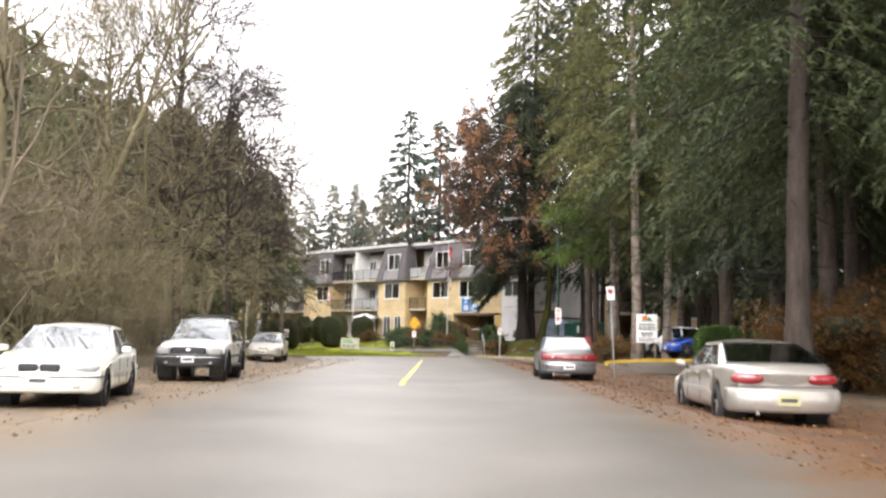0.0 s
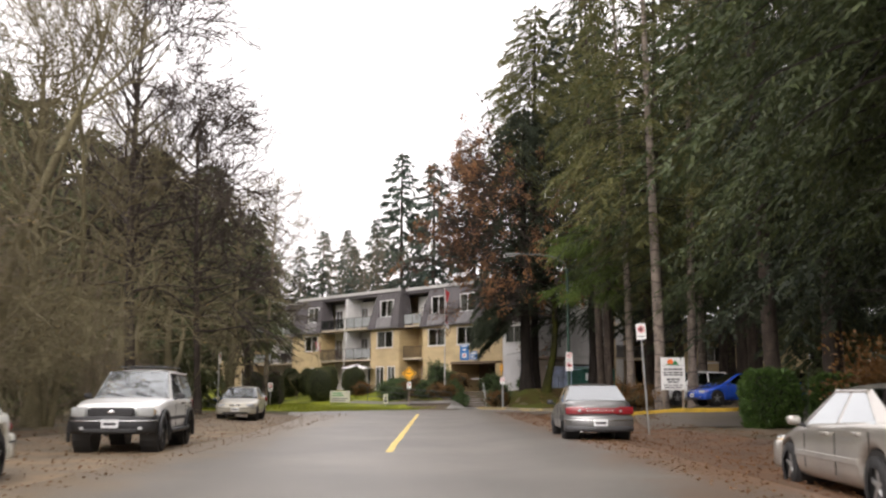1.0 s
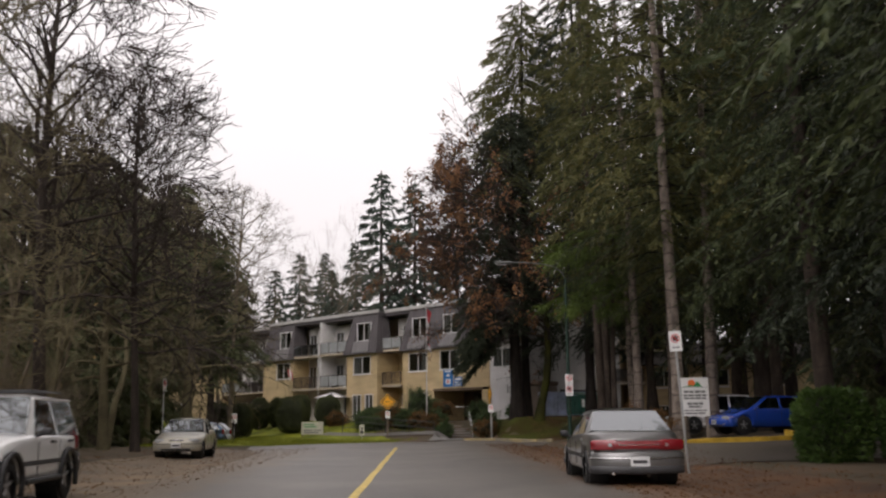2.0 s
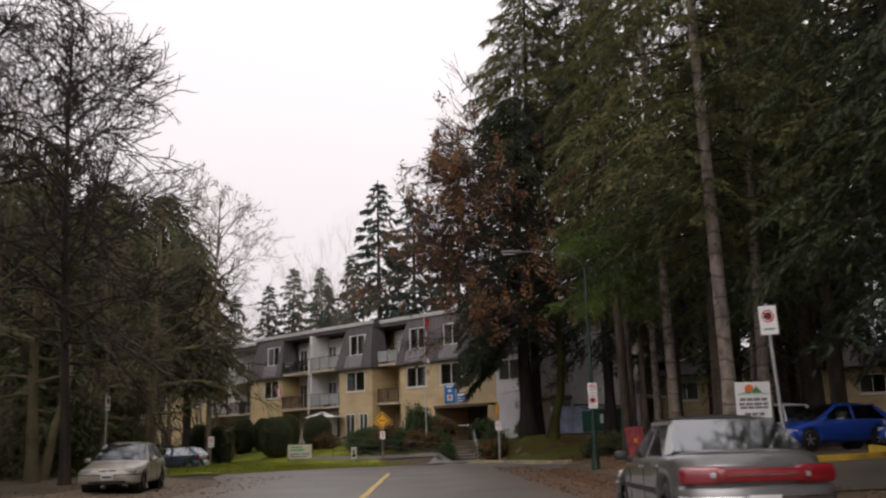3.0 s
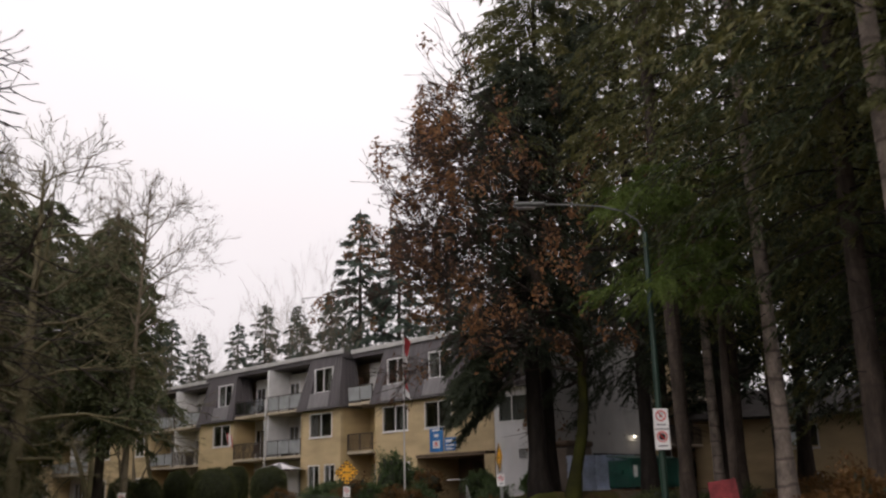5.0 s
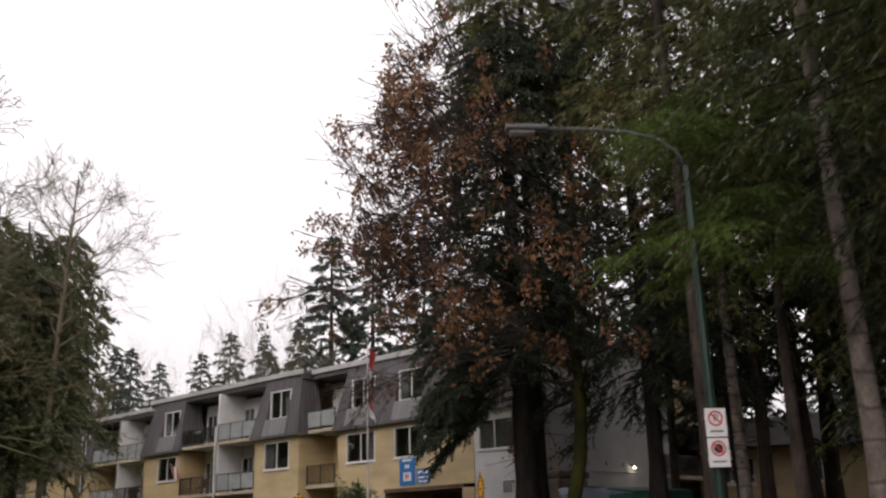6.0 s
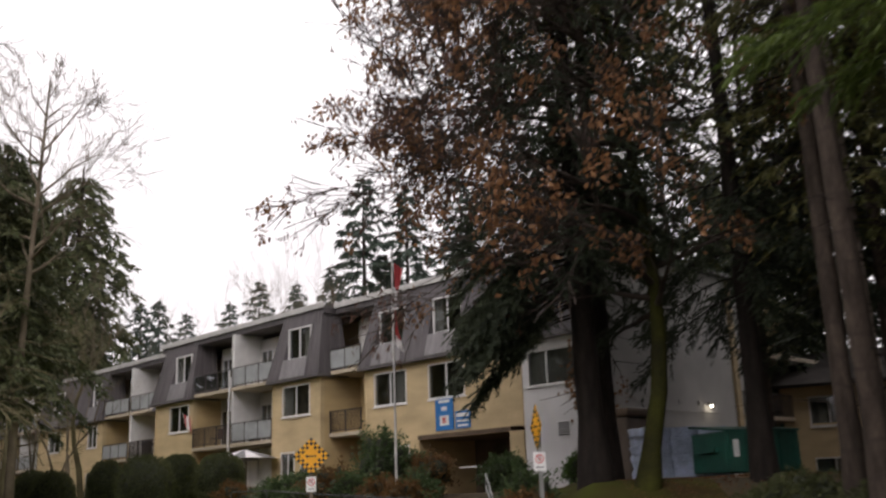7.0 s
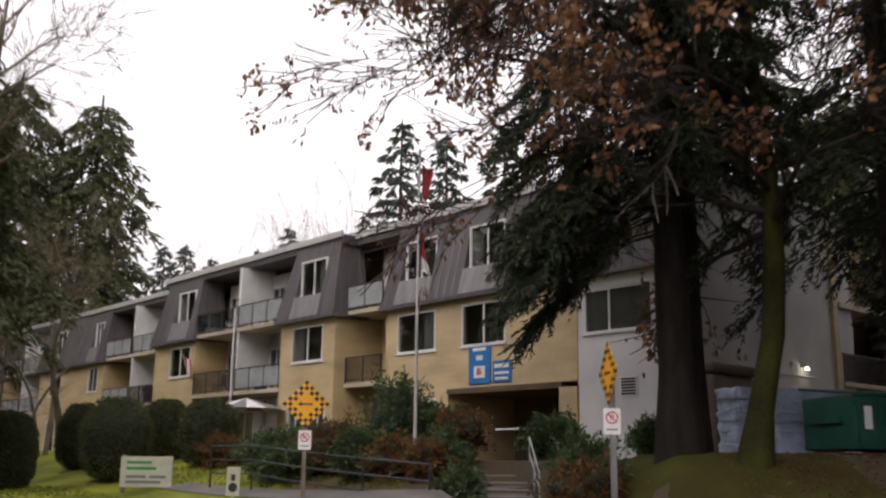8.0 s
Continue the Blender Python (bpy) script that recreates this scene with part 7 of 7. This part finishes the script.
def no_parking(parent, z, w=0.3, h=0.45, dark=False, y=-0.035):
    """A white plate with a barred ring; its face looks along -y."""
    p = part("plate", solid(-w / 2, w / 2, y - 0.004, y, z - h / 2, z + h / 2, 0.0), SIGN_WHITE, parent, "white no-parking plate")
    r = w * 0.36
    zc = z + h * 0.14
    part("ring", ring(r * 0.78, r, y - 0.007, zc), SIGN_RED, p)
    if dark:
        part("disc", bar((0, y - 0.005, zc), (0, y - 0.0065, zc), r * 0.62, None, 20), SIGN_BLACK, p)
    else:
        words("P", w * 0.52, Matrix.Translation((0, y - 0.008, zc)) @ FACE, SIGN_BLACK, p)
    part("slash", bar((-r * 0.62, y - 0.009, zc + r * 0.62), (r * 0.62, y - 0.009, zc - r * 0.62), 0.012, None, 4), SIGN_RED, p)
    part("bar_text", solid(-w * 0.32, w * 0.32, y - 0.007, y - 0.0045, z - h * 0.34, z - h * 0.28), SIGN_GREY, p)
    return p


def post_sign(x, y, z, label, turn=0.0, lean=0.0, r=0.028, material=STEEL):
    s = thing("street_sign", label, "sign", pose(x, y, ground_z(x, y), 0, lean, turn), "street signs")
    part("post", bar((0, 0, -0.3), (0, 0, z), r, None, 8), material, s)
    return s


s = post_sign(6.12, 33.5, 3.22, "white no-parking sign on a leaning steel post", -4, -3.0)
no_parking(s, 2.95, 0.28, 0.46, True)
s = post_sign(-10.4, 52.0, 2.95, "street sign seen edge-on upon a steel post", 80)
no_parking(s, 2.6, 0.32, 0.5, True)
s = post_sign(-12.1, 76.7, 1.75, "small white no-parking sign on the lawn", 8)
no_parking(s, 1.45, 0.34, 0.62, False)

lamp = thing("street_lamp", "green steel lamp post with a long curved arm", "street lamp", pose(6.62, 53.6, ground_z(6.62, 53.6)))
part("pole", bar((0, 0, -0.3), (0, 0, 7.3), 0.09, 0.06, 12), GREEN_POLE, lamp)
part("base", bar((0, 0, -0.1), (0, 0, 0.5), 0.16, 0.13, 12), GREEN_POLE, lamp)
pts = [(0, 0, 7.25), (-0.15, 0.02, 7.6), (-0.5, 0.05, 7.85), (-1.0, 0.08, 7.98), (-1.7, 0.1, 8.04), (-2.4, 0.12, 8.06)]
part("arm", sweep(pts, 0.025, 8), STEEL_DULL, lamp, "curved weathered steel arm")
bm = bmesh.new()
box(bm, -3.12, -2.35, 0.0, 0.22, 8.0, 8.11, 0.05)
hd_ = part("lamp_head", bm, STEEL_DULL, lamp, "flat grey lamp head")
part("lens", solid(-3.05, -2.6, 0.04, 0.22, 7.955, 7.985, 0.01), LAMP_CLEAR, hd_)
no_parking(lamp, 2.87, 0.34, 0.45, False, -0.14)
no_parking(lamp, 2.4, 0.34, 0.45, True, -0.14)
for z in (2.95, 2.3):
    part("bracket", solid(-0.14, 0.14, -0.14, 0.0, z - 0.02, z + 0.02), STEEL, lamp)

board = thing("sign_board", "white notice board with an orange and green emblem on two posts", "sign", pose(9.98, 46.2, ground_z(9.98, 46.2) - 0.14, 0, 0, -6))
part("board", solid(-0.5, 0.5, -0.03, 0.0, 1.0, 2.36, 0.006), SIGN_WHITE, board)
for x in (-0.4, 0.4):
    part("post", solid(x - 0.045, x + 0.045, 0.0, 0.09, -0.4, 2.2), WOOD_GREY, board)
part("emblem", bar((-0.1, -0.032, 2.16), (-0.1, -0.036, 2.16), 0.13, None, 24), SIGN_ORANGE, board)
part("emblem", panel([(-0.05, -0.04, 2.04), (0.28, -0.04, 2.04), (0.1, -0.04, 2.24)], 0.004), SIGN_GREEN, board)
part("emblem", panel([(-0.38, -0.038, 2.04), (0.02, -0.038, 2.04), (-0.12, -0.038, 2.1)], 0.004), SIGN_GREEN, board)
part("emblem", solid(-0.45, 0.45, -0.036, -0.031, 2.005, 2.02), SIGN_GREY, board)
for z, w, h in ((1.86, 0.76, 0.085), (1.73, 0.82, 0.07), (1.63, 0.78, 0.07), (1.44, 0.55, 0.085), (1.33, 0.45, 0.075), (1.2, 0.8, 0.05), (1.1, 0.74, 0.06)):
    x = -w / 2
    rb = random.Random(int(z * 100))
    while x < w / 2 - 0.03:
        q = min(w / 2, x + rb.uniform(0.1, 0.26))
        part("bar_text", solid(x, q, -0.036, -0.031, z - h / 2, z + h / 2), SIGN_GREY, board)
        x = q + 0.03

red = thing("red_sign", "faded red board standing under the firs", "sign", pose(8.55, 54.9, ground_z(8.55, 54.9) - 0.4, 0, -8, -12))
part("board", solid(-0.33, 0.33, -0.02, 0.0, 0.5, 1.55, 0.006), RED_BOARD, red)
for x in (-0.27, 0.27):
    part("post", solid(x - 0.03, x + 0.03, 0.0, 0.05, -0.3, 1.4), WOOD_GREY, red)
part("bar_text", solid(-0.05, 0.05, -0.026, -0.021, 0.95, 1.12), SIGN_YELLOW, red)

lawn_sign = thing("lawn_sign", "weathered cream name board on the lawn", "sign", pose(-7.45, 81.4, ground_z(-7.45, 81.4), 0, 0, -3))
part("board", solid(-0.78, 0.78, -0.03, 0.0, 0.12, 1.0, 0.008), SIGN_CREAM, lawn_sign)
for x in (-0.7, 0.7):
    part("post", solid(x - 0.05, x + 0.05, 0.0, 0.1, -0.3, 1.05), WOOD_GREY, lawn_sign)
for z, x0, x1 in ((0.83, -0.6, 0.15), (0.66, -0.6, 0.3), (0.42, -0.6, 0.0), (0.42, 0.1, 0.6), (0.27, -0.6, 0.45)):
    part("bar_text", solid(x0, x1, -0.036, -0.031, z - 0.04, z + 0.04), SIGN_GREEN if z > 0.6 else SIGN_GREY, lawn_sign)
small = thing("path_sign", "small white sign with a black mark beside the path", "sign", pose(-3.62, 76.0, ground_z(-3.62, 76.0), 0, 0, -2))
part("plate", solid(-0.16, 0.16, -0.01, 0.0, 0.25, 0.92, 0.004), SIGN_CREAM, small)
part("post", bar((0, 0.02, -0.2), (0, 0.02, 0.9), 0.02), STEEL, small)
part("mark", bar((0, -0.012, 0.45), (0, -0.016, 0.45), 0.11, None, 16), SIGN_BLACK, small)
part("mark", solid(-0.05, 0.05, -0.016, -0.011, 0.6, 0.75), SIGN_BLACK, small)


def checker(x, y, zc, turn, label, post, plate_turn=0.0):
    """A yellow diamond with a black chequered edge and an arrow, over a white plate."""
    g = ground_z(x, y)
    s = thing("warning_sign", label, "sign", pose(x, y, g, 0, 0, turn), "chequered warning signs")
    zc -= g
    part("post", solid(-0.045, 0.045, -0.03, 0.06, -0.3, zc + 0.3), post, s)
    side = 0.8
    D = Matrix.Translation((0, 0, zc)) @ Matrix.Rotation(radians(45), 4, "Y")
    bm = bmesh.new()
    box(bm, -side / 2, side / 2, -0.05, -0.04, -side / 2, side / 2, 0, D)
    p = part("diamond", bm, SIGN_YELLOW, s, "yellow diamond plate")
    n = 9
    c = side / n
    for i in range(n):
        for j in range(n):
            if (i + j) % 2 == 0 and (i in (0, n - 1) or j in (0, n - 1)) or ((i + j) % 2 == 0 and (i in (1, n - 2) or j in (1, n - 2))):
                bm = bmesh.new()
                box(bm, -side / 2 + i * c, -side / 2 + (i + 1) * c, -0.0525, -0.0505, -side / 2 + j * c, -side / 2 + (j + 1) * c, 0, D)
                part("check", bm, SIGN_BLACK, p)
    part("arrow", solid(-0.13, 0.16, -0.058, -0.051, zc - 0.02, zc + 0.02), SIGN_BLACK, p)
    part("arrow_head", panel([(-0.2, -0.058, zc), (-0.1, -0.058, zc - 0.06), (-0.1, -0.058, zc + 0.06)], 0.005), SIGN_BLACK, p)
    no_parking(s, zc - 0.84, 0.3, 0.45, False, -0.045).matrix_local = Matrix.Rotation(radians(plate_turn), 4, "Z")
    return s


checker(-1.92, 75.8, 2.52, 4, "yellow chequered road-end sign with a white plate on a brown post", WOOD_GREY)
checker(4.42, 69.7, 2.78, -82, "yellow chequered road-end sign turned nearly edge-on", STEEL, 80)

flag = thing("flagpole", "tall steel flagpole with a limp red and white flag", "flagpole", pose(0.66, 76.4, ground_z(0.66, 76.4)))
part("pole", bar((0, 0, -0.3), (0, 0, 8.2), 0.045, 0.03, 10), GUTTER, flag)
part("finial", bar((0, 0, 8.2), (0, 0, 8.32), 0.06, 0.02, 10), GUTTER, flag)
for k, (z0, z1) in enumerate(((7.9, 7.1), (7.1, 6.45), (6.45, 5.5), (5.5, 5.15))):
    bm = bmesh.new()
    grid = []
    for j in range(7):
        z = z0 + (z1 - z0) * j / 6
        row = []
        for i in range(9):
            w = 0.03 + 0.32 * i / 8 * (0.55 + 0.45 * math.sin(z * 1.7))
            row.append(bm.verts.new((0.04 + w, 0.05 * math.sin(i * 1.9 + z * 2), z - 0.03 * i)))
        grid.append(row)
    for a, b in zip(grid, grid[1:]):
        for i in range(8):
            bm.faces.new((a[i], a[i + 1], b[i + 1], b[i])).smooth = True
    part("flag_band", bm, FLAG_WHITE if k % 2 else FLAG_RED, flag, "limp flag cloth")

# bins and bales before the end wall
bin_ = thing("skip_bin", "dark green steel waste bin with ribbed sides", "waste bin", pose(11.4, 75.5, ground_z(11.4, 75.5), 0, 0, 18))
bm = bmesh.new()
box(bm, -1.3, 1.3, -0.9, 0.9, 0.1, 1.3, 0.04)
part("body", bm, BIN_GREEN, bin_)
part("lid", panel([(-1.33, -0.95, 1.35), (1.33, -0.95, 1.35), (1.33, 0.95, 1.55), (-1.33, 0.95, 1.55)], 0.06), BIN_GREEN, bin_)
for x in (-1.2, -0.6, 0.0, 0.6, 1.2):
    part("rib", solid(x - 0.04, x + 0.04, -0.96, -0.9, 0.2, 1.26), BIN_GREEN, bin_)
part("lift_bar", solid(-1.42, -1.3, -0.5, 0.5, 0.7, 0.85), BIN_GREEN, bin_)
part("label_mark", solid(-1.1, -0.9, -0.966, -0.961, 0.55, 1.05), SIGN_WHITE, bin_)
bale = thing("wrapped_bales", "stacked pale blue wrapped bales by the wall", "bales", pose(9.35, 77.2, ground_z(9.35, 77.2), 0, 0, 14))
rb = random.Random(9)
for i in range(3):
    for j in range(6):
        bm = bmesh.new()
        box(bm, -1.0 + i * 1.0 + rb.uniform(-0.04, 0.04), 0.0 + i * 1.0 + rb.uniform(-0.04, 0.04), -0.5 + rb.uniform(-0.05, 0.05), 0.5, j * 0.27 + 0.02, j * 0.27 + 0.3, 0.0)
        bmesh.ops.subdivide_edges(bm, edges=bm.edges[:], cuts=5, use_grid_fill=True)
        for w in bm.verts:
            q = noise.noise_vector(w.co * 5.0 + Vector((i * 7, j * 3, 0))) + noise.noise_vector(w.co * 13.0) * 0.6
            w.co += q * 0.045
        for f in bm.faces:
            f.smooth = True
        part("bale", bm, BALE_BLUE, bale)
store = thing("brown_container", "brown weathered steel container beside the bales", "container", pose(8.75, 79.3, ground_z(8.75, 79.3), 0, 0, -47 + 90))
part("body", solid(-1.0, 1.0, -0.6, 0.6, 0.0, 2.15, 0.12), BIN_BROWN, store)
part("lid", solid(-1.06, 1.06, -0.66, 0.66, 2.15, 2.45, 0.1), SOFFIT, store)

# ---- neighbouring house behind the firs ----
def house(label, m, w, d, storeys):
    h = thing("neighbour_building", label, "building", m)
    hh = storeys * 2.75
    for k in range(storeys):
        gaps = [(x, x + 1.6, k * 2.75 + 0.9, k * 2.75 + 2.15) for x in np.arange(-w / 2 + 1.2, w / 2 - 2, 4.2)]
        boards("wall", -w / 2, w / 2, k * 2.75, (k + 1) * 2.75, 0, gaps, SIDING, h)
        for a, b, z0, z1 in gaps:
            window(a, b, z0, z1, 0, h, 0.4)
    part("side_wall", solid(-w / 2, -w / 2 + 0.2, 0.2, d, 0, hh), SIDING_SIDE, h)
    part("side_wall", solid(w / 2 - 0.2, w / 2, 0.2, d, 0, hh), SIDING_SIDE, h)
    part("wall", solid(-w / 2, w / 2, d, d + 0.2, 0, hh), SIDING_SIDE, h)
    part("roof", panel([(-w / 2 - 0.4, -0.6, hh), (w / 2 + 0.4, -0.6, hh), (w / 2 + 0.4, d / 2, hh + 2), (-w / 2 - 0.4, d / 2, hh + 2)], 0.15), SHINGLE_WET, h)
    part("roof", panel([(w / 2 + 0.4, d + 0.6, hh), (-w / 2 - 0.4, d + 0.6, hh), (-w / 2 - 0.4, d / 2, hh + 2), (w / 2 + 0.4, d / 2, hh + 2)], 0.15), SHINGLE_WET, h)
    return h


house("cream two-storey house behind the firs", pose(30, 85, 0.1, 0, 0, -24), 26, 9, 2)
